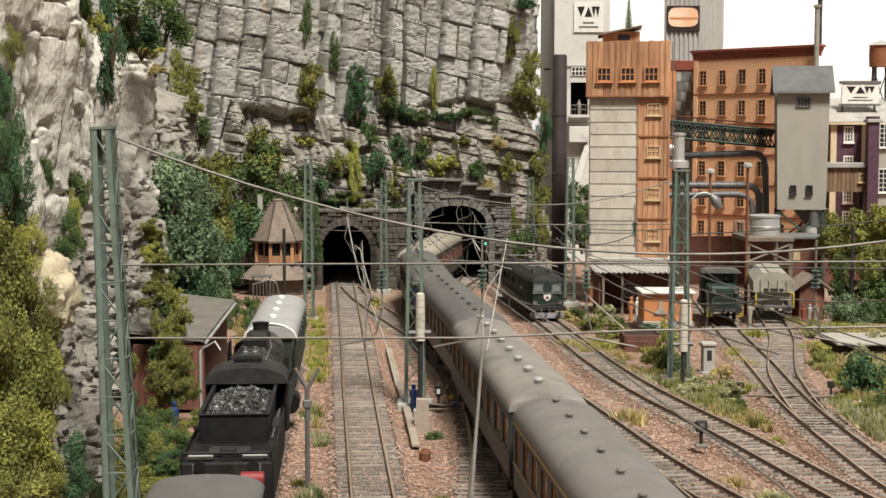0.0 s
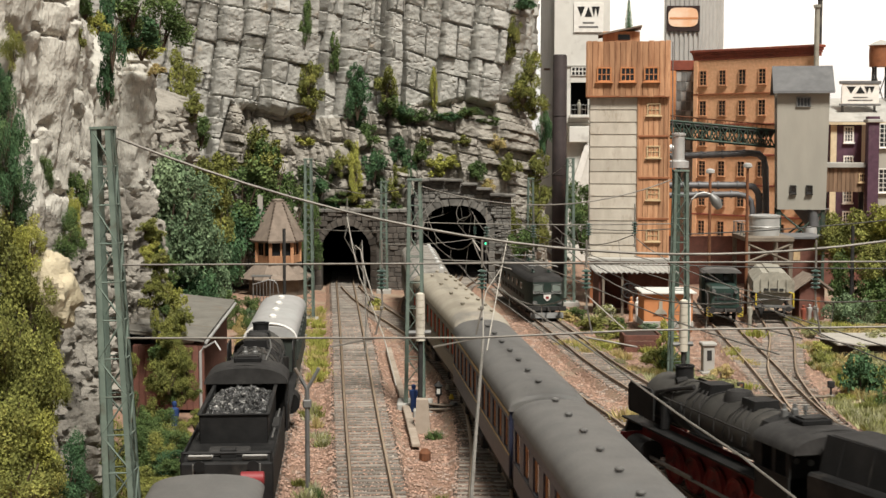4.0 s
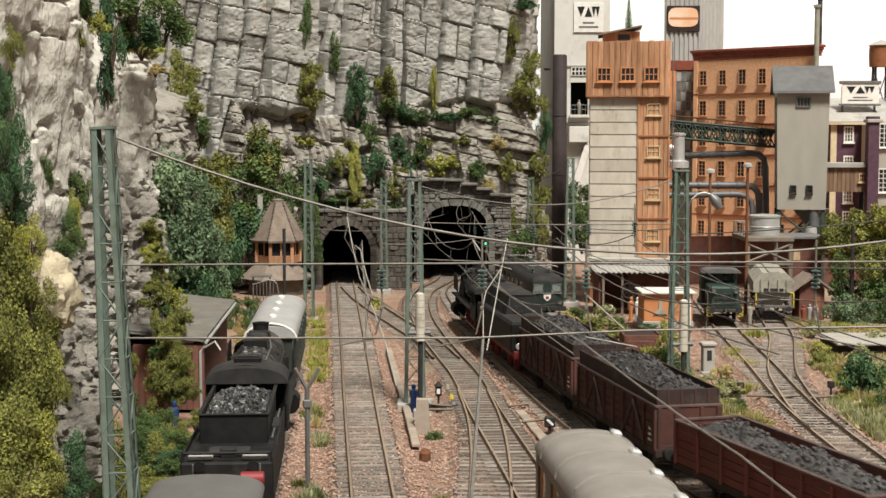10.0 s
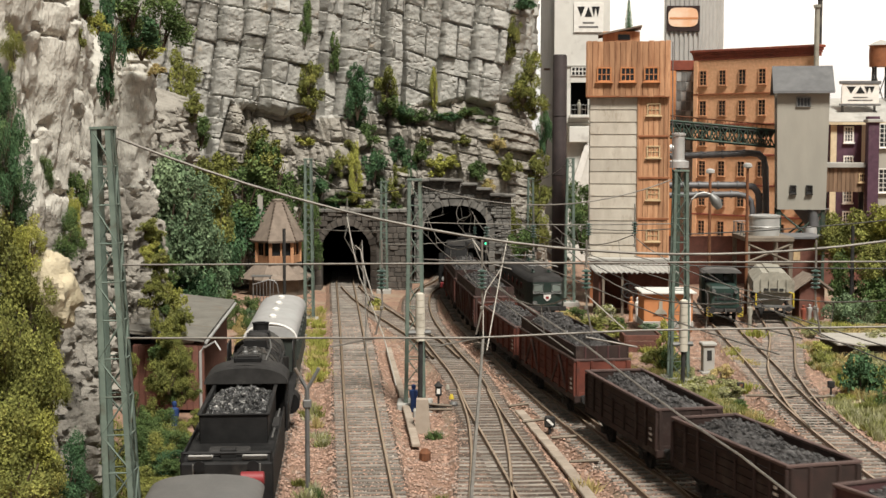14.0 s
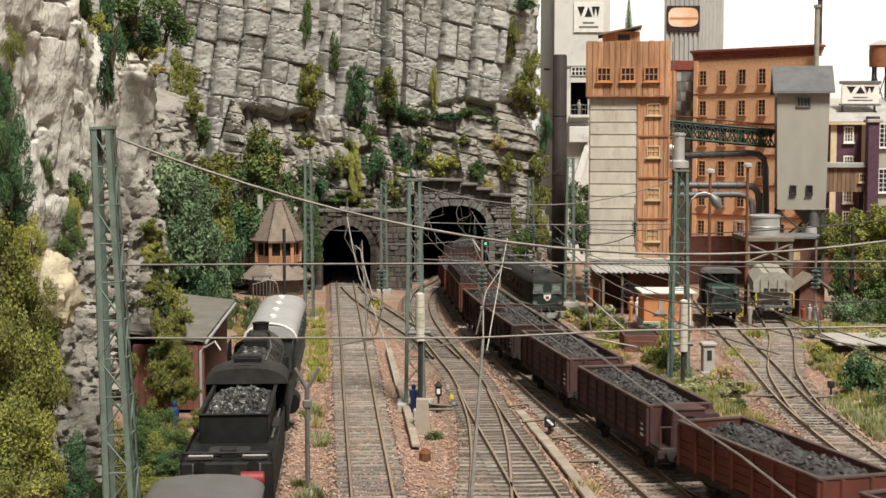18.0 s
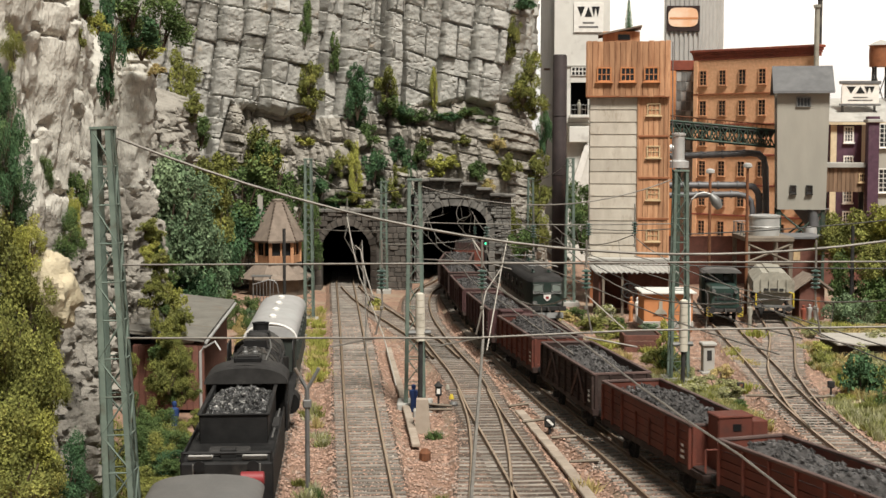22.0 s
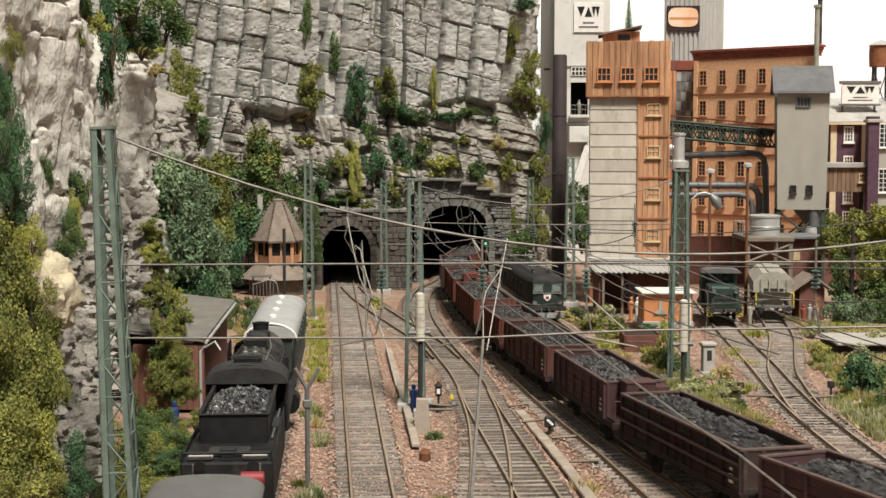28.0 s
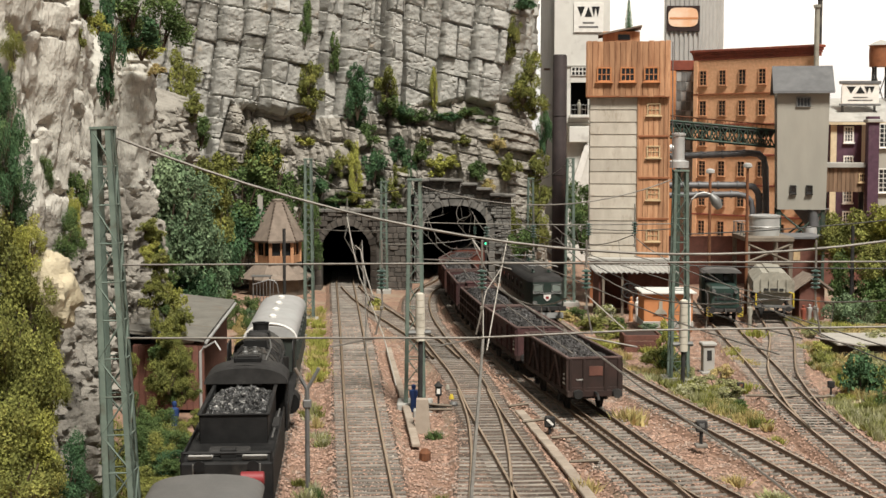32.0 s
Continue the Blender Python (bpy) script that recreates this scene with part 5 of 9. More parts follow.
# passenger train, front coach first: (label, paint, roof, windows, vents, ribs, gilt)
COACHES = [
    ("dark coach with a grey vented roof and gilt lines", M_GREEN_COACH, M_GREY_ROOF, 11, "single", 0, True),
    ("dark green coach with a dusty grey roof", M_GREEN_COACH, M_RIB_ROOF, 9, "domes", 0, False),
    ("dark blue coach with a slate-grey vented roof", M_BLUE_COACH, M_SLATE_ROOF, 10, "single", 0, False),
    ("dark blue coach with a slate roof and gilt lines", M_BLUE_COACH, M_SLATE_ROOF, 12, "single", 0, True),
    ("olive coach with a pale grey roof and red-curtained windows", M_OLIVE_COACH, M_PALE_ROOF, 11, "pair", 0, False),
    ("olive-grey last coach with a ribbed grey roof", M_OLIVE_COACH, M_RIB_ROOF, 10, "bright", 9, False),
]
# where the coaches meet along their line when the clip begins
COACH_ENDS = [287.4, 308.0, 329.0, 349.4, 369.9, 393.3, 416.5]
COACH_PACE = [(0.0, 10.2), (3.5, 10.4), (5.5, 11.8), (6.5, 12.4), (8.2, 12.9), (9.2, 11.5), (32.0, 11.0)]


def run_of(pace, t):
    """How far a train has gone at t, its speed gliding between the paces given."""
    total = 0.0
    for (a, va), (b, vb) in zip(pace, pace[1:]):
        if t > a:
            e = min(t, b)
            ve = va + (vb - va) * (e - a) / (b - a)
            total += (va + ve) / 2 * (e - a)
    return total


for (lab, paint, roof, win, vents, ribs, gilt), a, b in zip(COACHES, COACH_ENDS, COACH_ENDS[1:]):
    c = coach(lab, b - a, paint, roof, win, vents, ribs, gilt, True)
    TRAINS.append((c, "coach", (a + b) / 2, -1, b - a - 6.8))

# the coal train: each wagon's front and rear edge along the line when the clip begins, paint, style, hut height, side height
COAL_PACE = [(0, 7.0), (8.3, 7.1), (9.4, 8.6), (11.5, 9.0), (13, 9.4), (14.2, 9.1), (15.5, 7.7), (17.3, 8.5), (18.5, 7.9), (20.5, 7.2), (22.5, 7.3), (23.5, 8.6), (24.5, 9.4), (26.5, 8.3), (28, 9.3), (30, 9.9), (31, 10.4), (32, 11.0)]
WAGONS = [
    (275.0, 264.4, M_BROWN, "brace", 0, 2.62), (263.1, 252.9, M_BROWN, "brace", 0, 2.62), (251.2, 239.8, M_BROWN_RED, "ribs", 0, 2.5), (238.6, 227.6, M_BROWN_RED, "brace", 0, 2.62),
    (225.4, 216.5, M_BROWN_DARK, "plain", 0, 2.52), (215.2, 207.3, M_BROWN_DARK, "plain", 0, 2.5), (205.1, 195.6, M_PLUM, "plain", 0, 2.5), (193.5, 184.3, M_PLUM, "ribs", 2.55, 2.5),
    (181.5, 172.5, M_BROWN_RED, "ribs", 0, 2.5), (170.8, 161.4, M_BROWN_DARK, "brace", 0, 2.52), (159.7, 150.5, M_BROWN_RED, "plain", 3.0, 2.52), (148.4, 138.1, M_BROWN_RED, "ribs", 2.3, 2.5),
    (135.4, 129.2, M_BROWN_RED, "ribs", 0, 2.42), (128.0, 118.4, M_BROWN, "plain", 0, 2.48), (116.7, 108.0, M_PLUM, "plain", 2.66, 2.5), (105.7, 95.3, M_BROWN_DARK, "rails", 0, 2.45),
    (94.3, 84.9, M_PLUM, "plain", 0, 2.5), (82.8, 74.2, M_BROWN_DARK, "brace", 0, 2.52),
]


def shorten(engine, q):
    """Draw an engine's upper works and wheel spacing together along its length."""
    for ob in engine.children_recursive:
        ob.location.y *= q
        if not ob.name.startswith("wheel"):
            ob.data.transform(Matrix.Diagonal((1, q, 1, 1)))
    return engine


engine = steam_engine("black and red goods steam engine, weathered, pulling coal wagons", True, 5.5, 4.1, (1.5, -1.7), -0.2, 3.7)
engine.scale = (1, 1, 0.92)
TRAINS.append((engine, "coal", 293.6, 1, 7.0))
tend = flat_tender("long black tender with a high sooty coal box")
TRAINS.append((tend, "coal", 281.6, 1, 5.6))
NAMES = {M_BROWN.name: "brown", M_BROWN_RED.name: "red-brown", M_BROWN_DARK.name: "grimy black-brown", M_PLUM.name: "plum-brown"}
WORDS = {"brace": "with diagonal braces", "ribs": "with ribbed sides", "plain": "with boarded sides", "rails": "with long side rails"}
for i, (front, rear, paint, style, hut, high) in enumerate(WAGONS):
    deep = HUT_DEPTH if hut else 0.0
    raised = i in (0, 1, 3)
    g = gondola(f"{NAMES[paint.name]} open coal wagon {WORDS[style]}" + (" and brakeman's hut" if hut else ", heaped full"), front - rear + deep + 1.25, paint, style, hut, high, 1 + i % 4, None, 0.32 if raised else 0.12, raised)
    if i == len(WAGONS) - 1:
        part("faded_panel", box((0.05, -(front - rear) / 2 - 0.012, 1.98), (0.62, 0.03, 0.42), 0.01), M_SHEDWALL, g, "faded red-brown painted panel")
        part("chalk_mark", box((-0.62, -(front - rear) / 2 - 0.012, 1.6), (0.42, 0.03, 0.06), 0.01), M_CORR, g, "pale painted mark")
    TRAINS.append((g, "coal", (front + rear - deep) / 2, 1, (front - rear + deep) * 0.54))


# ---- parked vehicles ----
def stand(ob, key, y, base, back=False):
    ob.matrix_world = LINES[key].along(LINES[key].near(y), base) @ (Matrix.Rotation(math.pi, 4, "Z") if back else Matrix.Identity(4))
    return ob


parked = steam_engine("black goods steam engine parked beside the cliff", True)
shorten(parked, 0.82)
stand(parked, "left", 57.8, 6.0)
stand(tender("black tender with coal in painted pale glints behind the parked engine", 9.4, 7.0, True, True, True), "left", 47.7, 5.0)


# ---- factory ----
WINDOWS = {}


def window(parent, m, w, h, cols, rows, frame_mat=None, sill=True, lintel=None, bar=0.07):
    """A small-paned window facing -y: dark pane, frame with glazing bars, sill and lintel. m is a matrix in the parent's space."""
    frame_mat = frame_mat or M_FRAME
    key = (w, h, cols, rows, frame_mat.name, bar)
    if key not in WINDOWS:
        f = Shape()
        for x in (-w / 2, w / 2):
            f.box((x, -0.03, 0), (bar * 1.5, 0.12, h + bar), 0.012)
        for z in (-h / 2, h / 2):
            f.box((0, -0.03, z), (w + bar, 0.12, bar * 1.5), 0.012)
        for i in range(1, cols):
            f.box((-w / 2 + w * i / cols, -0.02, 0), (bar * 0.8, 0.07, h))
        for i in range(1, rows):
            f.box((0, -0.02, -h / 2 + h * i / rows), (w, 0.07, bar * 0.8))
        WINDOWS[key] = (box((0, 0.02, 0), (w, 0.04, h)).mesh("window", M_GLASS), f.mesh("window_frame", frame_mat),
                        box((0, -0.09, -h / 2 - bar * 1.4), (w * 1.35, 0.24, bar * 1.6), 0.02).mesh("sill", frame_mat))
    pane, fr, sl = WINDOWS[key]
    p = part("window", pane, None, parent, "small-paned window", m)
    part("window_frame", fr, None, p)
    if sill:
        part("sill", sl, None, p)
    if lintel:
        part("lintel", box((0, -0.05, h / 2 + 0.16), (w * 1.4, 0.14, 0.18), 0.02), lintel, p)
    return p


def plank_wall(parent, x0, x1, z0, z1, y, width, material, name="plank", seed=1):
    """Upright planks side by side, facing -y."""
    n = max(1, int(round((x1 - x0) / width)))
    w = (x1 - x0) / n
    me = box((0, 0, 0), (w - 0.025, 0.09, z1 - z0), 0.012).mesh(name, material)
    for i in range(n):
        part(name, me, None, parent, "", at(x0 + w * (i + 0.5), y - 0.03 - 0.03 * hashed(i, seed), (z0 + z1) / 2))


def wooden_tower():
    Y = 112.0
    t = thing("silo_tower", at(10.91, Y, 0, 0, 0, -6.0) @ at(-10.91, -Y, 0), "tall wooden silo tower, orange planks beside pale cement panels", "tower")
    xa, xb, xc = 11.19, 14.80, 17.12
    x0 = 10.91
    ztop, zc, zb = 19.40, 15.28, 3.11
    part("core", box(((xa + xc) / 2, Y + 3.2, (zc - 0.5) / 2), (xc - xa - 0.1, 6.2, zc + 0.5)), M_PLANK_DARK, t)
    rows = 13
    h = (zc - zb) / rows
    me = box((0, 0, 0), (xb - xa, 0.10, h + 0.02), 0.012, Matrix.Rotation(radians(-3.2), 4, "X")).mesh("cement_panel", M_PANEL)
    for i in range(rows):
        part("cement_panel", me, None, t, "", at((xa + xb) / 2, Y - 0.05, zb + h * (i + 0.5), 0, 0.35 * (hashed(i, 3) - 0.5), 0))
    side = box((0, 0, 0), (0.14, 6.2, h - 0.035), 0.02).mesh("cement_panel", M_PANEL)
    for i in range(rows):
        part("cement_panel", side, None, t, "", at(xa - 0.02, Y + 3.1, zb + h * (i + 0.5)))
    bay = part("stair_bay", box(((xb + xc) / 2, Y + 0.2, (zc + zb) / 2), (xc - xb, 0.5, zc - zb)), M_PLANK, t, "orange plank stair bay")
    n = 6
    w = (xc - xb) / n
    me = box((0, 0, 0), (w - 0.025, 0.09, zc - zb), 0.012).mesh("plank", M_PLANK)
    for i in range(n):
        part("plank", me, None, bay, "", at(xb + w * (i + 0.5), Y - 0.08 - 0.03 * hashed(i, 2), (zc + zb) / 2))
    for py in (241, 314, 386):
        z = zc - (py - 172) * 0.0431
        part("trim_band", box(((xb + xc) / 2, Y - 0.15, z), (xc - xb + 0.1, 0.16, 0.16), 0.02), M_PLANK_DARK, bay)
    for py in (194, 268, 342, 415):
        z = zc - (py - 172) * 0.0431
        window(bay, at((xb + xc) / 2, Y - 0.14, z), 0.92, 0.82, 3, 2, M_FRAME)
    for x in (xb, xc):
        part("corner_board", box((x, Y - 0.12, (zc + zb) / 2), (0.14, 0.2, zc - zb), 0.02), M_PLANK, bay)
    crown = part("crown", box(((x0 + xc) / 2, Y + 3.0, (ztop + zc) / 2), (xc - x0 - 0.1, 6.8, ztop - zc), 0.03), M_PLANK_DARK, t, "overhanging orange plank loft")
    n = 15
    w = (xc + 0.05 - x0) / n
    for i in range(n):
        hh = ztop - zc + 0.08 * hashed(i, 6)
        part("plank", box((0, 0, 0), (w - 0.025, 0.09, hh), 0.012), M_PLANK, crown, "", at(x0 + w * (i + 0.5), Y - 0.45 - 0.04 * hashed(i, 4), zc + hh / 2))
    me = box((0, 0, 0), (0.09, 0.42, ztop - zc), 0.012).mesh("plank", M_PLANK)
    for i in range(15):
        part("plank", me, None, crown, "", at(x0 - 0.02, Y - 0.2 + 0.44 * i, (ztop + zc) / 2))
    for px in (1069, 1110, 1151):
        window(crown, at(x0 + (px - 1039) * 0.0431, Y - 0.56, ztop - 2.45), 1.0, 1.0, 3, 2, M_ORANGE)
    part("crown_beam", box(((x0 + xc) / 2, Y - 0.42, zc + 0.02), (xc - x0 + 0.06, 0.22, 0.14), 0.02), M_PLANK_DARK, crown)
    hx0, hx1 = 12.09, 14.92
    hut = part("roof_hut", box(((hx0 + hx1) / 2, 115.5, ztop + 0.45), (hx1 - hx0, 3.0, 1.0), 0.02), M_PLANK, t, "small hut on the tower's top")
    part("hut_window", box(((hx0 + hx1) / 2 + 0.2, 113.98, ztop + 0.5), (0.9, 0.06, 0.4)), M_GLASS, hut)
    part("hut_roof", Shape().prism([(hx0 - 0.35, ztop + 0.62), (hx1 + 0.15, ztop + 1.28), (hx1 + 0.15, ztop + 1.4), (hx0 - 0.35, ztop + 0.75)], 113.5, 117.4, "y"), M_WOOD, hut, "thin sloping board roof")
    part("ladder_rail", rod((xc + 0.35, Y - 0.3, zb), (xc + 0.2, Y - 0.3, ztop), 0.04), M_STEEL, t)
    part("plinth", box(((xa + xc) / 2, Y + 2.6, zb - 0.12), (xc - xa + 0.5, 7.4, 0.24), 0.04), M_CONCRETE, t, "grey concrete slab")
    return t


wooden_tower()


def brick_factory():
    xl, yl, xr, yr = 25.17, 148.0, 34.95, 138.0
    length = math.hypot(xr - xl, yr - yl)
    ang = math.degrees(math.atan2(yr - yl, xr - xl))
    t = thing("brick_factory", at(xl, yl, 0, 0, 0, ang), "five-storey orange brick factory with a red-brown cornice", "factory")
    H = 20.9
    zt = H - 1.05
    turn = Matrix.Rotation(-radians(ang), 2)
    back_l, back_r = (turn @ Vector(q).normalized() * 7.0 for q in ((xl, yl), (xr, yr)))
    part("wall", Shape().prism([(0, 0), (length, 0), (length + back_r.x, back_r.y), (back_l.x, back_l.y)], -0.5, zt, "z"), M_BRICK_O, t)
    for i in range(5):
        part("string_course", box((length / 2, -0.06, zt - 3.35 - 2.98 * i), (length + 0.1, 0.16, 0.16), 0.02), M_BRICK_R if i else M_PLANK_DARK, t)
    part("corner_pier", box((0.25, -0.05, zt / 2), (0.5, 0.14, zt), 0.02), M_BRICK_O, t)
    part("corner_pier", box((length - 0.35, -0.05, zt / 2), (0.7, 0.14, zt), 0.02), M_BRICK_O, t)
    cornice = Shape()
    for z, o, h in ((zt + 0.15, 0.06, 0.3), (zt + 0.43, 0.13, 0.26), (zt + 0.68, 0.21, 0.24), (zt + 0.92, 0.32, 0.24)):
        cornice.box((length / 2, 0.3, z), (length + 2 * o, 0.6 + 2 * o, h), 0.02)
    part("cornice", cornice, M_BRICK_R, t, "stepped red-brown cornice")
    part("roof", Shape().prism([(0.2, 0.3), (length - 0.2, 0.3), (length + back_r.x - 0.2, back_r.y), (back_l.x + 0.2, back_l.y)], zt + 0.01, zt + 0.3, "z"), M_FELT, t)
    n = 6
    for i in range(n):
        x = 1.15 + i * 2.3
        for j in range(6):
            z = zt - 1.75 - 2.98 * j
            window(t, at(x, -0.05, z), 0.80, 1.45, 2, 4, M_PLANK, True, None, 0.05)
    for k, (dx, hh, r, mt) in enumerate(((length - 0.3, 4.2, 0.22, M_SOOT), (length + 0.2, 3.3, 0.24, M_TANK))):
        part("flue_pipe", Shape().tube([(dx, 0.8 - 1.3 * k, H - 6 if k else H - 1), (dx, 0.8 - 1.3 * k, H + hh), (dx, 0.8 - 1.3 * k, H + hh + 0.05), (dx, 0.8 - 1.3 * k, H + hh + 0.3)], [r, r, r * 1.5, r * 1.5], 10), mt, t)


brick_factory()


def link_building():
    t = thing("glazed_annexe", at(0, 0, 0), "grey glazed annexe with an orange pier and red parapet", "building")
    x0, x1 = 22.82, 26.14
    z1 = 20.07
    part("wall", box(((x0 + x1) / 2, 155, (z1 - 1) / 2), (x1 - x0, 6, z1 - 1)), M_CORR, t)
    part("parapet", box(((x0 + x1) / 2, 155, z1 - 0.45), (x1 - x0 + 0.4, 6.4, 1.0), 0.04), M_BRICK_R, t, "red parapet")
    part("pier", box((x0 + 0.8, 151.9, (z1 - 1) / 2), (0.65, 0.4, z1 - 1), 0.03), M_ORANGE, t, "orange pier")
    for i in range(4):
        for j in range(9):
            part("pane", box((x0 + 1.45 + 0.5 * i, 151.97, z1 - 1.6 - 1.0 * j), (0.44, 0.06, 0.92)), M_STEEL if (i + j) % 3 else M_CORR, t)


link_building()


def corrugated_tower():
    t = thing("corrugated_tower", at(0, 0, 0), "tall tower clad in grey corrugated sheet with a painted sign", "tower")
    x0, x1, Y, top = 24.67, 28.83, 165.0, 34.0
    n = 8
    w = (x1 - x0) / n
    for i in range(n):
        part("sheet", Shape().prism([(x0 + w * i, Y), (x0 + w * (i + 0.2), Y), (x0 + w * (i + 0.3), Y - 0.16), (x0 + w * (i + 0.75), Y - 0.16), (x0 + w * (i + 0.85), Y), (x0 + w * (i + 1), Y), (x0 + w * (i + 1), Y + 0.2), (x0 + w * i, Y + 0.2)], -0.4, top, "z"), M_CORR, t)
    xe = 32.9 - x1
    d = 9.0
    for i in range(6):
        part("sheet", Shape().prism([(x1 + xe * q, Y + d * q) for q in (i / 6, (i + 0.3) / 6)] + [(x1 + xe * (i + 0.45) / 6 + 0.12, Y + d * (i + 0.45) / 6 - 0.1), (x1 + xe * (i + 0.85) / 6 + 0.12, Y + d * (i + 0.85) / 6 - 0.1)] + [(x1 + xe * (i + 1) / 6, Y + d * (i + 1) / 6), (x1 + xe * (i + 1) / 6 - 0.2, Y + d * (i + 1) / 6 + 0.1), (x1 + xe * i / 6 - 0.2, Y + d * i / 6 + 0.1)], -0.4, top, "z"), M_CORR, t)
    part("core", Shape().prism([(x0 + 0.05, Y + 0.2), (x1 - 0.1, Y + 0.2), (x1 + xe - 0.3, Y + d), (x0 + 1.5, Y + d)], -0.4, top, "z"), M_CORR, t)
    sx, sz = (24.91 + 28.55) / 2, (26.83 + 24.03) / 2
    sw, sh = 28.55 - 24.91, 26.83 - 24.03
    board = part("sign_board", box((sx, Y - 0.3, sz), (sw, 0.14, sh), 0.03), M_SIGNBLACK, t, "black board with a rounded orange shape")
    o = []
    for k in range(28):
        a = 2 * math.pi * k / 28
        c, q = math.cos(a), math.sin(a)
        o.append((sx - 0.04 + sw * 0.455 * math.copysign(abs(c) ** 0.5, c), sz + 0.12 + sh * 0.38 * math.copysign(abs(q) ** 0.62, q)))
    part("sign_face", Shape().prism(o, Y - 0.45, Y - 0.36, "y"), M_SIGNORANGE, board)
    part("sign_stripe", box((sx, Y - 0.46, sz), (sw * 0.86, 0.02, 0.22)), M_ORANGE, board)


corrugated_tower()


def lettered_sign(parent, x, y, z, w, h, frame_h=0.0):
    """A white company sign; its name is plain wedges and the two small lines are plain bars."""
    b = part("sign_board", box((x, y, z), (w, 0.12, h), 0.02), M_WHITE, parent, "white sign board")
    zl, zh = z + h * 0.02, z + h * 0.36
    for xs, up in (((-0.38, -0.13), False), ((-0.13, 0.12), True), ((0.10, 0.25), False), ((0.23, 0.38), False)):
        xa, xb = x + xs[0] * w, x + xs[1] * w
        xm = (xa + xb) / 2
        part("sign_wedge", Shape().prism([(xa, zl), (xb, zl), (xm, zh)] if up else [(xa, zh), (xm, zl), (xb, zh)], y - 0.09, y - 0.06, "y"), M_INK, b)
    part("sign_bar", box((x, y - 0.075, z - h * 0.18), (w * 0.38, 0.03, h * 0.055)), M_STEEL, b)
    part("sign_bar", box((x, y - 0.075, z - h * 0.32), (w * 0.66, 0.03, h * 0.055)), M_STEEL, b)
    return b


def white_tower():
    t = thing("concrete_tower", at(0, 0, 0), "tall pale concrete factory tower with a sign and open bay", "tower")
    x0, x1, Y, top = 11.30, 16.92, 150.0, 36.0
    ox0, ox1, oz0, oz1 = 12.97, 14.75, 14.55, 17.81
    for c, w, z0, z1 in (((x0 + ox0) / 2, ox0 - x0, 0, top), ((ox1 + x1) / 2, x1 - ox1, 0, top), ((ox0 + ox1) / 2, ox1 - ox0, oz1, top), ((ox0 + ox1) / 2, ox1 - ox0, -0.5, oz0)):
        part("front_wall", box((c, Y + 0.3, (z0 + z1) / 2), (w, 0.6, z1 - z0)), M_PALE_CONC, t)
    # The left wall's shade is put into its darker concrete colour.
    part("side_wall", box((x0 + 0.3, Y + 11, top / 2), (0.6, 20.8, top)), M_SHADE_CONC, t, "side wall coloured darker warm grey for its shade")
    part("side_wall", box((x1 - 0.3, Y + 11, top / 2), (0.6, 20.8, top)), M_PALE_CONC, t)
    part("roof", box(((x0 + x1) / 2, Y + 11, top + 0.1), (x1 - x0, 22, 0.3)), M_FELT, t)
    part("rear_wall", box(((x0 + x1) / 2, Y + 21.6, top / 2), (x1 - x0 - 1.3, 0.4, top)), M_SHADE_CONC, t)
    # The bay's inner darkness is a near-black backing plate.
    bay = part("open_bay", box(((ox0 + ox1) / 2, Y + 2.4, (oz0 + oz1) / 2), (ox1 - ox0 + 0.4, 0.2, oz1 - oz0 + 0.4)), M_DARK_INSIDE, t, "dark open loading bay")
    part("balcony", box(((ox0 + ox1) / 2, Y - 0.4, oz0 - 0.18), (ox1 - ox0 + 0.3, 1.4, 0.3), 0.03), M_PALE_CONC, t)
    rail = Shape()
    for k in range(6):
        x = ox0 + (ox1 - ox0) * k / 5
        rail.cyl((x, Y - 1.0, oz0 - 0.05), (x, Y - 1.0, oz0 + 0.95), 0.03, None, 5)
    for z in (0.5, 0.95):
        rail.cyl((ox0, Y - 1.0, oz0 + z), (ox1, Y - 1.0, oz0 + z), 0.03, None, 5)
    part("railing", rail, M_STEEL, t, "thin grey railing")
    part("lower_box", box(((ox0 + ox1) / 2 - 0.1, Y - 0.5, 12.54), (ox1 - ox0 + 0.2, 1.2, 1.6), 0.04), M_PALE_CONC, t)
    part("buttress", Shape().prism([(14.41, 11.57), (14.98, 11.57), (13.64, 6.71), (12.84, 6.71)], Y - 0.9, Y - 0.05, "y"), M_WHITE, t, "slanting white strut")
    for py in (117, 213):
        part("ledge", box(((x0 + x1) / 2, Y - 0.06, 19.46 if py == 117 else 13.75), (x1 - x0, 0.2, 0.12)), M_CONCRETE, t)
    w = part("ventilator", box(((13.07 + 14.50) / 2, Y - 0.05, 18.95), (1.6, 0.14, 0.95)), M_PALE_CONC, t, "block of small square openings")
    for i in range(4):
        for j in range(2):
            # Each opening is a near-black plate, its darkness in the colour.
            part("opening", box((13.24 + 0.37 * i, Y - 0.13, 18.72 + 0.42 * j), (0.25, 0.04, 0.28)), M_DARK_INSIDE, w)
    lettered_sign(t, (13.21 + 16.24) / 2, Y - 0.1, (25.82 + 22.87) / 2, 3.0, 3.0)
    for py in (118, 220):
        part("bracket", box((x0 - 0.3, Y + 6, 19.40 if py == 118 else 13.58), (0.7, 0.3, 0.2)), M_RUST, t)


white_tower()
stack = thing("steel_stack", at(9.89, 125, 0), "brown-black round steel chimney stack", "chimney")
part("shaft", Shape().tube([(0, 0, -0.5), (0, 0, 19.05), (0, 0, 19.20)], [0.62, 0.60, 0.54], 22), M_STACK, stack)
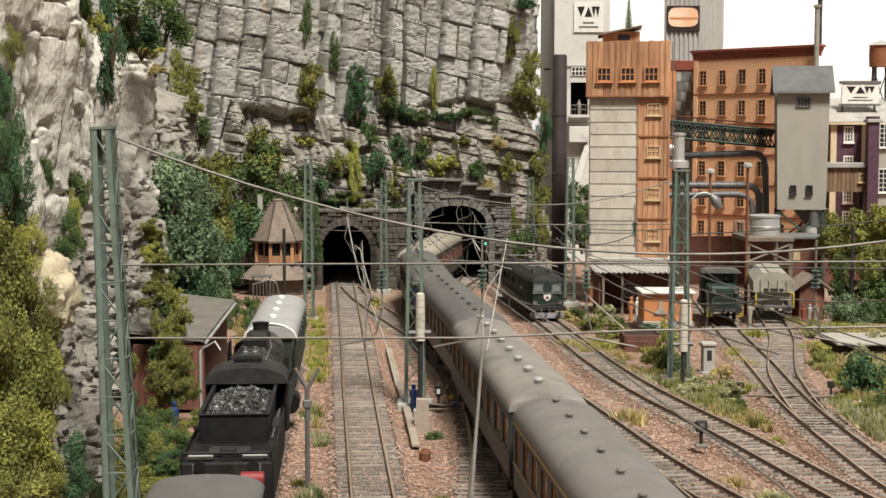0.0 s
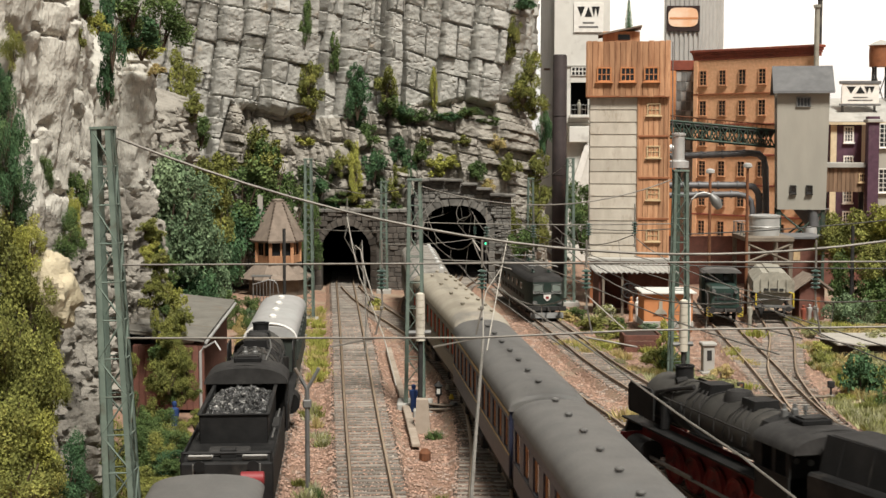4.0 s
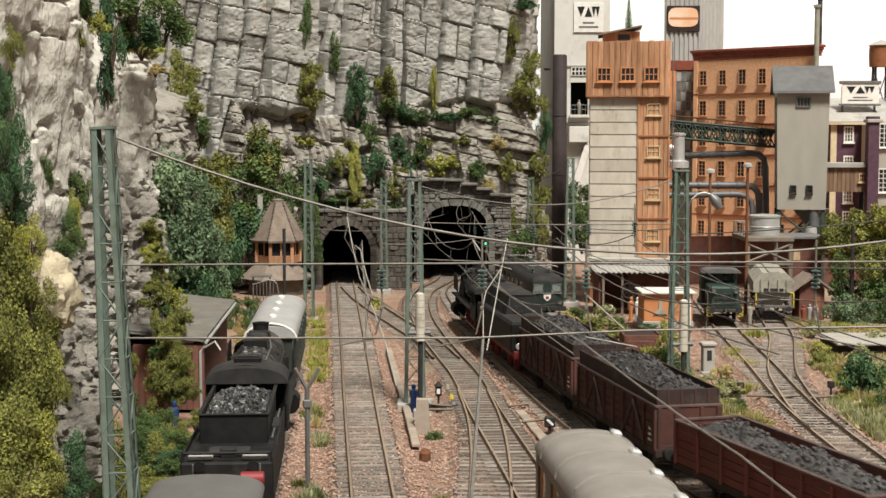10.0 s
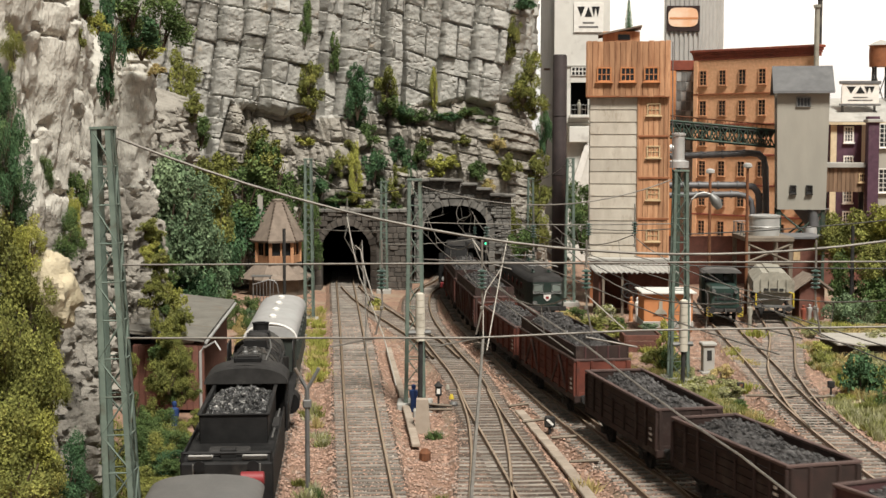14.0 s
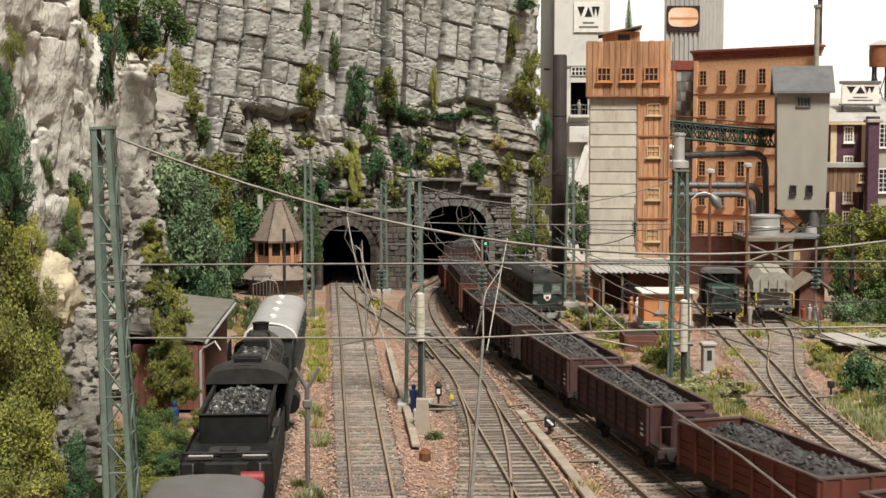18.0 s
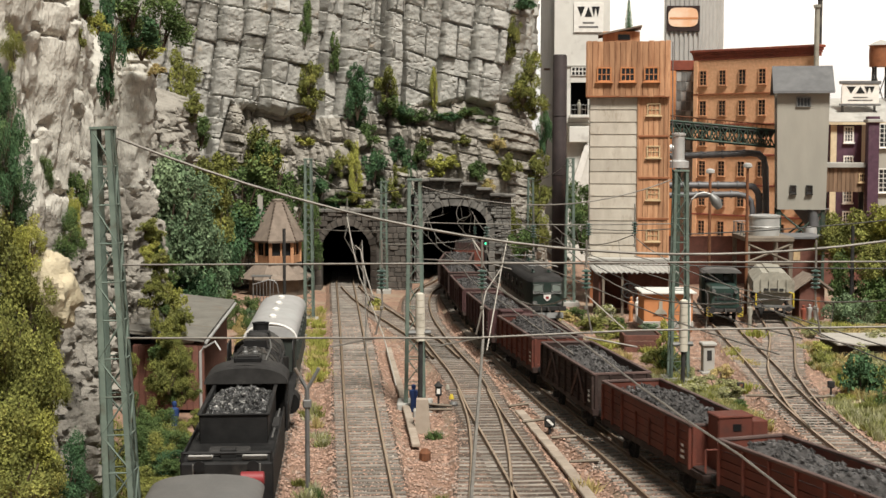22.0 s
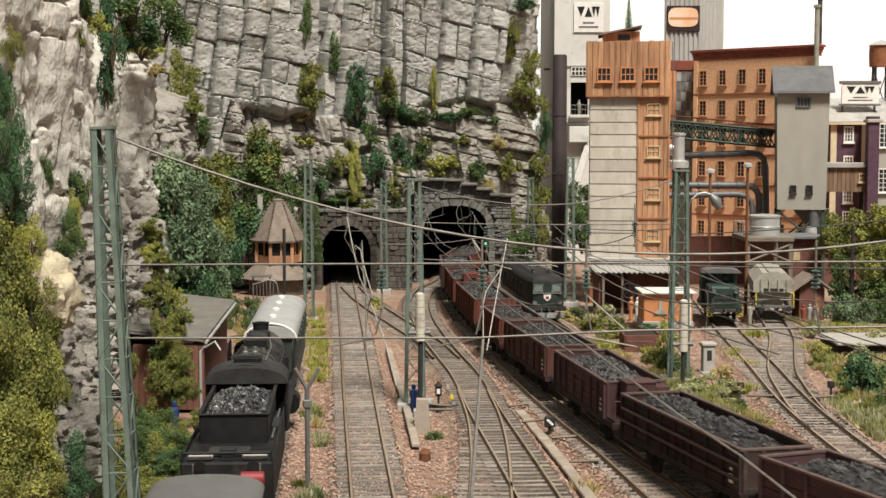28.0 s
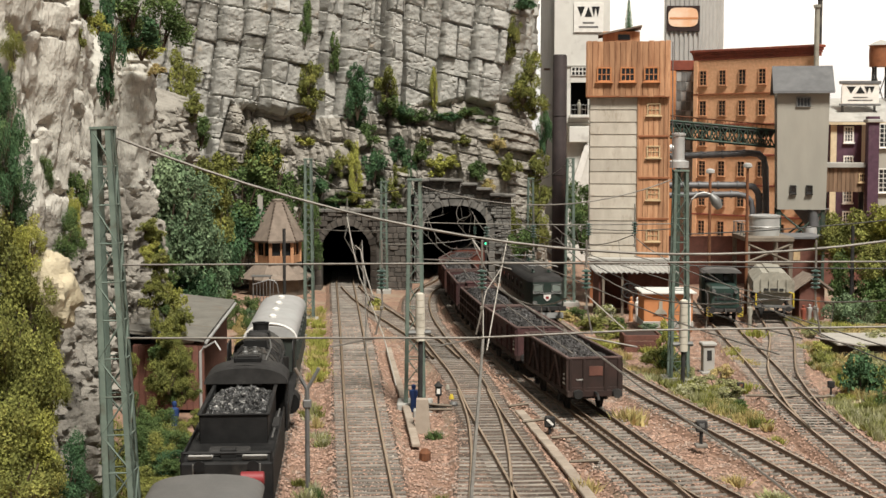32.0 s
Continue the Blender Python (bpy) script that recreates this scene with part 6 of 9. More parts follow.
for z in (4.0, 9.0, 14.0):
    part("seam_ring", Shape().lathe([(0.61, z), (0.64, z + 0.03), (0.64, z + 0.1), (0.61, z + 0.13)], (0, 0, 0), 22), M_STACK, stack)


def grey_silo():
    t = thing("hopper_silo", at(26.74, 118, 0, 0, 0, -10) @ at(-26.74, -118, 0), "grey boarded hopper silo with a felt gable roof on legs", "silo")
    Y = 118.0
    x0, x1, zb, ze = 26.74, 30.78, 6.45, 15.98
    d = 4.6
    body = Shape()
    body.prism([(x0 + 0.15, zb), (x1 - 0.12, zb), (x1 + 0.05, ze), (x0 - 0.02, ze)], Y, Y + d, "y")
    part("body", body, M_SILO, t)
    zr = 17.87
    part("roof", Shape().prism([(Y - 0.55, ze - 0.25), (Y - 0.5, ze - 0.05), (Y + d / 2, zr + 0.15), (Y + d + 0.5, ze - 0.05), (Y + d + 0.55, ze - 0.25), (Y + d / 2, zr - 0.1)], x0 - 0.35, x1 + 0.4, "x"), M_FELT, t, "grey felt gable roof")
    part("gable", Shape().prism([(Y, ze), (Y + d, ze), (Y + d / 2, zr - 0.1)], x0, x1, "x"), M_SILO, t)
    wx = (28.23 + 29.36) / 2
    window(t, at(wx, Y - 0.04, 15.04), 1.05, 0.72, 4, 1, M_STEEL, False)
    for px in (0, 1):
        window(t, at(28.09 if not px else 29.36, Y - 0.04, 8.08), 0.42, 0.55, 1, 2, M_SOOT, True)
    part("side_hatch", box((x0 - 0.03, Y + 1.4, 14.99), (0.08, 0.6, 0.8)), M_FELT, t)
    legs = [(x0 + 0.3, Y + 0.3), (x1 - 0.3, Y + 0.3), (x0 + 0.3, Y + d - 0.3), (x1 - 0.3, Y + d - 0.3)]
    for x, y in legs:
        part("leg", box((x, y, (zb - 0.5) / 2), (0.34, 0.34, zb + 0.5), 0.03), M_GIRDER, t, "green steel leg")
    for a, b in ((0, 1), (2, 3), (0, 2)):
        (xa, ya), (xb, yb) = legs[a], legs[b]
        for za, zz in ((zb - 0.2, zb - 3.0), (zb - 3.0, zb - 0.2)):
            part("cross_brace", rod((xa, ya, za), (xb, yb, zz), 0.08), M_GIRDER, t)
    part("hopper_cone", Shape().lathe([(1.5, zb), (0.5, zb - 1.2), (0.4, zb - 1.9)], ((x0 + x1) / 2 + 0.9, Y + d / 2, 0), 16), M_PIPE, t)
    part("drum", Shape().lathe([(0.5, zb - 3.0), (0.55, zb - 2.2), (0.5, zb - 1.4), (0.2, zb - 1.3)], ((x0 + x1) / 2 + 0.7, Y - 0.6, 0), 16), M_ZINC, t)
    part("feed_pipe", Shape().cyl(((x0 + x1) / 2 + 1.0, Y + 0.5, zb - 1.3), ((x0 + x1) / 2 + 1.0, Y + 0.5, zb + 0.2), 0.42, None, 14), M_PIPE, t)
    part("catwalk", box(((x0 + x1) / 2, Y - 0.2, zb - 3.1), (x1 - x0 - 0.4, 2.4, 0.14)), M_SOOT, t)


grey_silo()


def conveyor():
    t = thing("conveyor_bridge", at(0, 0, 0), "green lattice conveyor bridge between tower and silo", "bridge")
    Y = 121.0
    a, b = Vector((18.27, 121.00, 13.63)), Vector((27.28, 121.00, 12.80))
    dz = 1.35
    n = 12
    for y in (0.0, 1.6):
        o = Vector((0, y, 0))
        for k, z in enumerate((0, -dz)):
            part("chord", Shape().tube([a + o + Vector((0, 0, z)), b + o + Vector((0, 0, z))], 0.10, 4), M_GIRDER, t)
        for i in range(n):
            p, q = a + (b - a) * (i / n) + o, a + (b - a) * ((i + 1) / n) + o
            part("lattice_bar", rod(p, q - Vector((0, 0, dz)), 0.06, 4), M_GIRDER, t)
            part("lattice_bar", rod(q, p - Vector((0, 0, dz)), 0.06, 4), M_GIRDER, t)
            part("upright", rod(q, q - Vector((0, 0, dz)), 0.06, 4), M_GIRDER, t)
            part("rail_post", rod(p, p + Vector((0, 0, 0.45)), 0.03, 4), M_RUST, t)
        part("handrail", Shape().tube([a + o + Vector((0, 0, 0.45)), b + o + Vector((0, 0, 0.45))], 0.04, 5), M_RUST, t, "rusty handrail")
    part("belt", Shape().tube([a + Vector((0, 0.8, -0.2)), b + Vector((0, 0.8, -0.2))], 0.3, 4), M_SOOT, t)


conveyor()


def pipework():
    t = thing("pipe_run", at(0, 0, 0), "thick grey factory pipes bending down into tanks", "pipes")
    runs = [([(18.70, 123.00, 10.65), (25.78, 123.00, 10.93), (26.39, 123.00, 10.83), (26.82, 123.00, 10.46), (26.98, 123.00, 9.75), (27.17, 123.00, 3.69)], 0.27),
            ([(18.57, 122.00, 8.27), (25.05, 122.00, 8.27), (25.80, 122.00, 8.13), (26.18, 122.00, 7.61), (26.29, 122.00, 6.86), (26.34, 122.00, 3.76)], 0.28),
            ([(18.43, 121.00, 7.47), (24.25, 121.00, 7.56), (24.95, 121.00, 7.42), (25.37, 121.00, 7.00), (25.52, 121.00, 6.35), (25.56, 121.00, 3.83)], 0.25)]
    for pts, r in runs:
        part("pipe", Shape().tube(pts, r, 12), M_PIPE, t)
        for k in range(4):
            p = Vector(pts[0]) + (Vector(pts[1]) - Vector(pts[0])) * (0.15 + 0.25 * k)
            part("flange", rod(p, p + Vector((0.14, 0, 0)), r + 0.07, 12), M_PIPE, t)
    v = thing("exhaust_vent", at(0, 0, 0), "bright zinc exhaust vent with rings", "vent")
    x = 18.72
    part("cylinder", Shape().lathe([(0.50, 10.45), (0.50, 12.29), (0.58, 12.38), (0.58, 12.56), (0.3, 12.60)], (x, 117, 0), 18), M_ZINC, v)
    part("ring", Shape().lathe([(0.85, 9.82), (0.85, 10.32), (0.5, 10.45)], (x, 117, 0), 18), M_ZINC, v)
    part("column", Shape().cyl((x, 117, -0.4), (x, 117, 9.82), 0.2, None, 12), M_GIRDER, v)
    part("side_duct", Shape().cyl((x - 1.0, 117, 11.39), (x, 117, 11.39), 0.3, None, 12), M_ZINC, v)


pipework()


def gantry():
    t = thing("loading_gantry", at(0, 0, 0), "weathered grey timber loading gantry with cross braces", "gantry")
    Y = 108.0
    x0, x1, z1, z0 = 22.40, 25.81, 4.89, 4.56
    part("deck", box(((x0 + x1) / 2, Y + 2.6, (z0 + z1) / 2), (x1 - x0 + 0.1, 5.6, z1 - z0), 0.04), M_WOOD, t)
    for x in (x0 + 0.1, x1 - 0.15):
        for y in (Y + 0.1, Y + 5.0):
            part("leg", box((x, y, (z0 - 0.4) / 2), (0.3, 0.3, z0 + 0.4), 0.03), M_WOOD, t)
    for a, b in ((z0 - 0.2, z0 - 1.5), (z0 - 1.5, z0 - 0.2)):
        part("cross_brace", rod((x0 + 0.1, Y, a), (x1 - 0.15, Y, b), 0.10), M_WOOD, t)
    part("tie_beam", box(((x0 + x1) / 2, Y, z0 - 1.65), (x1 - x0, 0.2, 0.18)), M_WOOD, t)
    rail = Shape()
    for k in range(6):
        x = x0 + 0.05 + (x1 - x0 - 0.1) * k / 5
        rail.cyl((x, Y + 5.2, z1), (x, Y + 5.2, z1 + 0.9), 0.03, None, 5)
    rail.cyl((x0, Y + 5.2, z1 + 0.9), (x1, Y + 5.2, z1 + 0.9), 0.03, None, 5)
    for k in range(5):
        rail.cyl((x0 + 0.05, Y + 0.2 + 1.2 * k, z1), (x0 + 0.05, Y + 0.2 + 1.2 * k, z1 + 0.9), 0.03, None, 5)
    rail.cyl((x0 + 0.05, Y + 0.2, z1 + 0.9), (x0 + 0.05, Y + 5.2, z1 + 0.9), 0.03, None, 5)
    part("railing", rail, M_STEEL, t)
    r = 1.12
    k = thing("settling_tank", at(24.16, 110.2, z1), "dented zinc tank with a lid rim", "tank")
    part("shell", Shape().lathe([(r, 0), (r, 1.35), (r + 0.06, 1.38), (r + 0.06, 1.5), (r * 0.9, 1.55), (0.2, 1.62)], (0, 0, 0), 22), M_ZINC, k)
    part("rim", Shape().lathe([(r + 0.02, 0.62), (r + 0.05, 0.66), (r + 0.02, 0.70)], (0, 0, 0), 22), M_ZINC, k)
    d = thing("loading_shed", at(0, 0, 0), "dark brown shed behind the gantry", "shed")
    part("wall", box((27.67, 114, 2.0), (2.6, 4, 5.0), 0.03), M_SHEDWALL, d)
    part("roof", box((27.67, 113.8, 4.6), (3.0, 4.6, 0.2), 0.03), M_FELT, d)
    part("window", box((27.06, 111.98, 3.2), (0.5, 0.06, 0.7)), M_FRAME, d)


gantry()


def purple_house():
    t = thing("brick_warehouse", at(0, 0, 0), "dark purple brick warehouse with cream windows and grey roof", "warehouse")
    Y = 146.0
    x0, x1 = 38.42, 52.0
    ze, zr = 13.71, 15.60
    part("wall", box(((x0 + x1) / 2, Y + 4.5, ze / 2 - 0.25), (x1 - x0, 9, ze + 0.5), 0.03), M_BRICK_V, t)
    part("quoin", box((x0 + 0.3, Y - 0.04, ze / 2), (0.6, 0.14, ze), 0.02), M_CREAM, t, "cream corner strip")
    part("roof", Shape().prism([(Y - 0.6, ze - 0.1), (Y - 0.6, ze + 0.1), (Y + 4.5, zr + 0.6), (Y + 9.6, ze + 0.1), (Y + 9.6, ze - 0.1)], x0 - 0.4, x1, "x"), M_CONCRETE, t, "pale grey pitched roof")
    part("eaves_board", box(((x0 + x1) / 2, Y - 0.5, ze - 0.1), (x1 - x0 + 0.6, 0.2, 0.25)), M_CREAM, t)
    for py in (0, 1, 2, 3):
        z = (12.53, 9.63, 6.54, 4.13)[py]
        for k in range(4):
            window(t, at(40.21 + 1.9 * k, Y - 0.06, z), 0.85, 1.45, 3, 4, M_WHITE, True, None, 0.10)
    s = thing("roof_sign", at(0, 0, 0), "white sign board in a dark frame on the roof", "sign")
    sx, sz = (39.66 + 43.48) / 2, 16.57
    lettered_sign(s, sx, 147.0, sz, 3.7, 2.0)
    fr = Shape()
    fr.box((sx, 147.1, sz + 1.12), (4.1, 0.5, 0.32), 0.04).box((sx, 147.1, sz - 1.08), (4.1, 0.4, 0.22), 0.04)
    part("frame", fr, M_FELT, s)
    for dx in (-1.6, 1.6):
        part("post", box((sx + dx, 147.6, sz - 1.0), (0.2, 0.2, 3.4)), M_FELT, s)
    w = thing("water_tank", at(0, 0, 0), "brown wooden water tank on dark legs", "water tank")
    wx, wz = 44.56, 19.40
    part("barrel", Shape().lathe([(1.15, wz), (1.2, wz + 1.2), (1.15, wz + 2.2)], (wx, 150.4, 0), 20), M_PLANK_DARK, w)
    part("cone_roof", Shape().lathe([(1.35, wz + 2.15), (0.7, wz + 2.5), (0.02, wz + 2.75)], (wx, 150.4, 0), 20), M_CONCRETE, w)
    for a in range(4):
        c, q = math.cos(a * 1.57 + 0.7), math.sin(a * 1.57 + 0.7)
        part("leg", rod((wx + 1.0 * c, 150.4 + 1.0 * q, zr - 0.6), (wx + 0.9 * c, 150.4 + 0.9 * q, wz), 0.12), M_SOOT, w)
        part("tank_brace", rod((wx + 1.0 * c, 150.4 + 1.0 * q, zr - 0.4), (wx - 0.9 * q, 150.4 + 0.9 * c, wz), 0.05), M_SOOT, w)
    b = thing("covered_bridge", at(0, 0, 0), "brown plank covered bridge with a grey roof slab", "bridge")
    bx0, bx1, bz0, bz1 = 34.29, 38.40, 7.34, 9.52
    part("box_wall", box(((bx0 + bx1) / 2, 133.5, (bz0 + bz1) / 2), (bx1 - bx0, 3.0, bz1 - bz0)), M_PLANK_DARK, b)
    plank_wall(b, bx0, bx1, bz0, bz1, 132.0, 0.36, M_PLANK_OLD, "plank", 5)
    part("roof_slab", box(((bx0 + bx1) / 2, 133.4, bz1 + 0.22), (bx1 - bx0 + 0.1, 3.6, 0.45), 0.04), M_CONCRETE, b)
    window(b, at(37.74, 131.9, 8.61), 0.8, 0.7, 2, 2, M_FRAME)
    for x in (bx0 + 0.4, bx1 - 0.4):
        part("support", box((x, 133.5, bz0 / 2 - 0.2), (0.4, 0.4, bz0 + 0.4)), M_SOOT, b)
    p = thing("brick_pier", at(0, 0, 0), "dark brick pier with a stepped cap", "pier")
    part("shaft", box((38.35, 131.5, 13.80 / 2), (1.0, 1.0, 13.80 + 0.6), 0.04), M_BRICK_V, p)
    part("cap", box((38.40, 131.5, 13.70), (1.4, 1.4, 0.3), 0.05), M_CONCRETE, p)
    e = thing("yard_house", at(0, 0, 0), "grey house with tall white windows", "house")
    part("wall", box((41.36 + 3, 143, 6.5), (6, 5, 14), 0.03), M_SILO, e)
    for z in (12.41, 8.12):
        window(e, at(42.06, 140.4, z), 0.9, 2.2, 2, 5, M_WHITE)
    # Plain dark wall added in place of the shadowed sheds here.
    back = solid("yard_wall", box((27.04, 127, 1.6), (22, 0.5, 4.2), 0.04), M_SHEDWALL, "dark brown wall in place of the shaded sheds behind the gantry", "wall", "structure")


purple_house()


def yard_sheds():
    t = thing("open_shed", at(0, 0, 0), "brown goods shed with a corrugated grey roof", "shed")
    x0, x1, Y = 11.09, 16.39, 104.0
    zr = 2.75
    part("rear_wall", box(((x0 + x1) / 2, Y + 4, zr / 2 - 0.2), (x1 - x0, 0.2, zr + 0.3)), M_SHEDWALL, t)
    part("side_wall", box((x0 + 0.1, Y + 2, zr / 2 - 0.2), (0.2, 4, zr + 0.2)), M_SHEDWALL, t)
    part("front_wall", box(((x0 + x1) / 2 + 1.0, Y + 1.2, zr / 2 - 0.2), (x1 - x0 - 2.4, 0.2, zr)), M_SHEDWALL, t)
    n = 32
    bump = lambda k: 0.05 if k % 2 else -0.05
    r = Shape()
    for dz in (0.0, -0.08):
        r.add([(x0 - 0.3 + (x1 - x0 + 0.6) * k / n, yy, zz + bump(k) + dz) for yy, zz in ((Y - 0.5, zr - 0.02), (Y + 4.2, zr + 0.16)) for k in range(n + 1)], [(k, k + 1, n + 2 + k, n + 1 + k) for k in range(n)])
    m = 2 * (n + 1)
    r.f += [(k, k + 1, m + k + 1, m + k) for k in range(n)]
    part("roof", r, M_CONCRETE, t, "corrugated grey roof")
    for x in (x0 + 0.3, (x0 + x1) / 2 - 1, x1 - 0.3):
        part("post", box((x, Y - 0.2, zr / 2 - 0.3), (0.16, 0.16, zr + 0.2)), M_WOOD, t)
    w = thing("valve_wheel", at(13.14, 103.3, 1.41), "dark spoked iron wheel on the shed", "wheel")
    part("ring", Shape().tube([(0.52 * math.cos(a * math.pi / 10), 0, 0.52 * math.sin(a * math.pi / 10)) for a in range(21)], 0.06, 6), M_SOOT, w)
    for a in range(4):
        c, q = 0.5 * math.cos(a * math.pi / 4), 0.5 * math.sin(a * math.pi / 4)
        part("spoke", rod((-c, 0, -q), (c, 0, q), 0.035, 5), M_SOOT, w)
    part("bracket", rod((0, 0, 0), (0, 1.9, 0), 0.06), M_SOOT, w)
    k = thing("brick_kiosk", at(0, 0, 0), "small orange brick kiosk with a white flat roof", "kiosk")
    kx0, kx1 = 13.08, 16.25
    zt = 2.06
    part("wall", box(((kx0 + kx1) / 2, 96.5, zt / 2 - 0.2), (kx1 - kx0, 3, zt + 0.4), 0.03), M_ORANGE, k)
    part("plinth", box(((kx0 + kx1) / 2, 96.5, 0.05), (kx1 - kx0 + 0.12, 3.12, 0.45), 0.03), M_CONCRETE, k, "pale plinth")
    part("flat_roof", box(((kx0 + kx1) / 2, 96.4, zt + 0.08), (kx1 - kx0 + 0.4, 3.4, 0.14), 0.03), M_PALE_CONC, k, "white overhanging roof slab")
    part("wall_plaque", Shape().prism([(-0.45, 0), (0.45, 0), (0.3, 0.2), (0.12, 0.35), (0.1, 0.85), (-0.1, 0.85), (-0.14, 0.35), (-0.32, 0.2)], -0.06, 0, "y", Matrix.Translation(((kx0 + kx1) / 2 - 0.5, 94.96, 0.75))), M_TANK, k, "pale plaque")
    part("pier", box((kx1 - 0.3, 94.96, zt / 2), (0.35, 0.12, zt), 0.02), M_WHITE, k)
    h = thing("brown_hut", at(0, 0, 0), "small brown brick hut with a pitched roof", "hut")
    hx, hy = 25.54, 101.0
    part("wall", box((hx, hy + 1.2, 0.7), (1.75, 2.2, 2.2), 0.03), M_SHEDWALL, h)
    part("roof", Shape().prism([(hx - 1.35, 1.65), (hx, 2.6), (hx + 1.35, 1.65), (hx + 1.35, 1.8), (hx, 2.78), (hx - 1.35, 1.8)], hy - 0.4, hy + 2.8, "y"), M_TILE, h)
    part("gable", Shape().prism([(hx - 0.87, 1.8), (hx + 0.87, 1.8), (hx, 2.5)], hy + 0.12, hy + 2.3, "y"), M_SHEDWALL, h)
    part("door", box((hx + 0.35, hy + 0.08, 0.55), (0.45, 0.06, 1.3)), M_PLANK_DARK, h)
    b = thing("coal_bin", at(0, 0, 0), "low dark brown timber bin", "bin")
    bx = 11.80
    for k2 in range(3):
        part("plank", box((bx, 86, -0.3 + 0.36 * k2), (2.1, 0.12, 0.33), 0.02), M_SHEDWALL, b)
        part("plank", box((bx - 1.05, 87.2, -0.3 + 0.36 * k2), (0.12, 2.4, 0.33), 0.02), M_SHEDWALL, b)
        part("plank", box((bx + 1.05, 87.2, -0.3 + 0.36 * k2), (0.12, 2.4, 0.33), 0.02), M_SHEDWALL, b)
    part("fill", box((bx, 87.2, 0.42), (2.0, 2.3, 0.2), 0.08), M_BROWN_DARK, b)
    r = thing("relay_cabinet", at(14.22, 78.2, -0.35, 0, 0, 6) @ Matrix.Diagonal((0.86, 0.9, 0.98, 1)), "grey-beige concrete relay cabinet with a niche painted dark", "cabinet")
    part("body", box((0, 0, 0.72), (0.72, 0.6, 1.5), 0.03), M_CONCRETE, r)
    # A dark plate paints the niche's shade; the body has no recess.
    part("niche", box((0.02, -0.30, 0.95), (0.3, 0.06, 0.55), 0.01), M_SOOT, r)
    part("lid", box((0, 0, 1.55), (0.95, 0.8, 0.2), 0.05), M_CONCRETE, r)
    part("base_slab", box((0, 0, -0.02), (1.0, 0.9, 0.16), 0.03), M_CONCRETE, r)
    st = thing("stone_platform", at(0, 0, 0), "low dark stone platform with a grey slab top", "platform")
    sx = 22.6
    part("wall", box((sx + 4, 85.3, -0.1), (8.0, 4.2, 1.0), 0.08), M_BROWN_DARK, st)
    part("slab", box((sx + 4, 85.2, 0.46), (8.3, 4.6, 0.16), 0.05), M_SHADE_CONC, st)


yard_sheds()


def lamp_post(x, y, z, kind):
    t = thing("yard_lamp", at(x, y, -0.4), "rusty lamp post with a pale shade" if kind == 0 else "curved grey lamp arm with a metal shade", "lamp")
    if kind == 0:
        part("pole", rod((0, 0, 0), (0, 0, z), 0.13, 8, 0.10), M_RUST, t)
        part("shade", Shape().lathe([(0.14, z), (0.34, z + 0.1), (0.32, z + 0.28), (0.1, z + 0.4)], (0, 0, 0), 14), M_ZINC, t)
    else:
        pts = [(0, 0, 0), (0, 0, z - 1.9)] + [(1.1 - 1.1 * math.cos(a * math.pi / 8), 0, z - 1.9 + 1.5 * math.sin(a * math.pi / 8)) for a in range(1, 6)]
        part("arm", Shape().tube(pts, 0.06, 8), M_ZINC, t)
        e = Vector(pts[-1])
        part("shade", Shape().tube([e, e + Vector((0.25, 0, -0.3)), e + Vector((0.42, 0, -0.55)), e + Vector((0.62, 0, -0.95))], [0.14, 0.3, 0.36, 0.2], 12), M_STEEL, t)


lamp_post(19.64, 108, 9.55 + 0.4, 0)
lamp_post(21.56, 104, 10.05 + 0.4, 0)
lamp_post(16.14, 97, 9.00 + 0.4, 1)
pole = thing("telegraph_pole", at(29.37, 105, -0.4), "dark wooden pole among the bushes", "pole")
part("shaft", rod((0, 0, 0), (0, 0, 5.91 + 0.4), 0.16, 8, 0.12), M_SOOT, pole)
fir = thing("fir_tree", at(19.81, 158, 0), "distant dark narrow fir on a rise", "tree")
part("trunk", rod((0, 0, -0.5), (0, 0, 27), 0.25, 6, 0.05), M_BARK, fir)
f = Shape()
for i in range(260):
    z = 21.5 + 6.0 * (i / 260)
    r = 1.15 * (1 - i / 275)
    a = i * 2.4
    f.add([(0, 0, z + 0.25), (r * math.cos(a), r * math.sin(a), z - 0.2), (r * 0.6 * math.cos(a + 0.5), r * 0.6 * math.sin(a + 0.5), z)], [(0, 1, 2)])
part("crown", f, LEAF["deep"], fir)


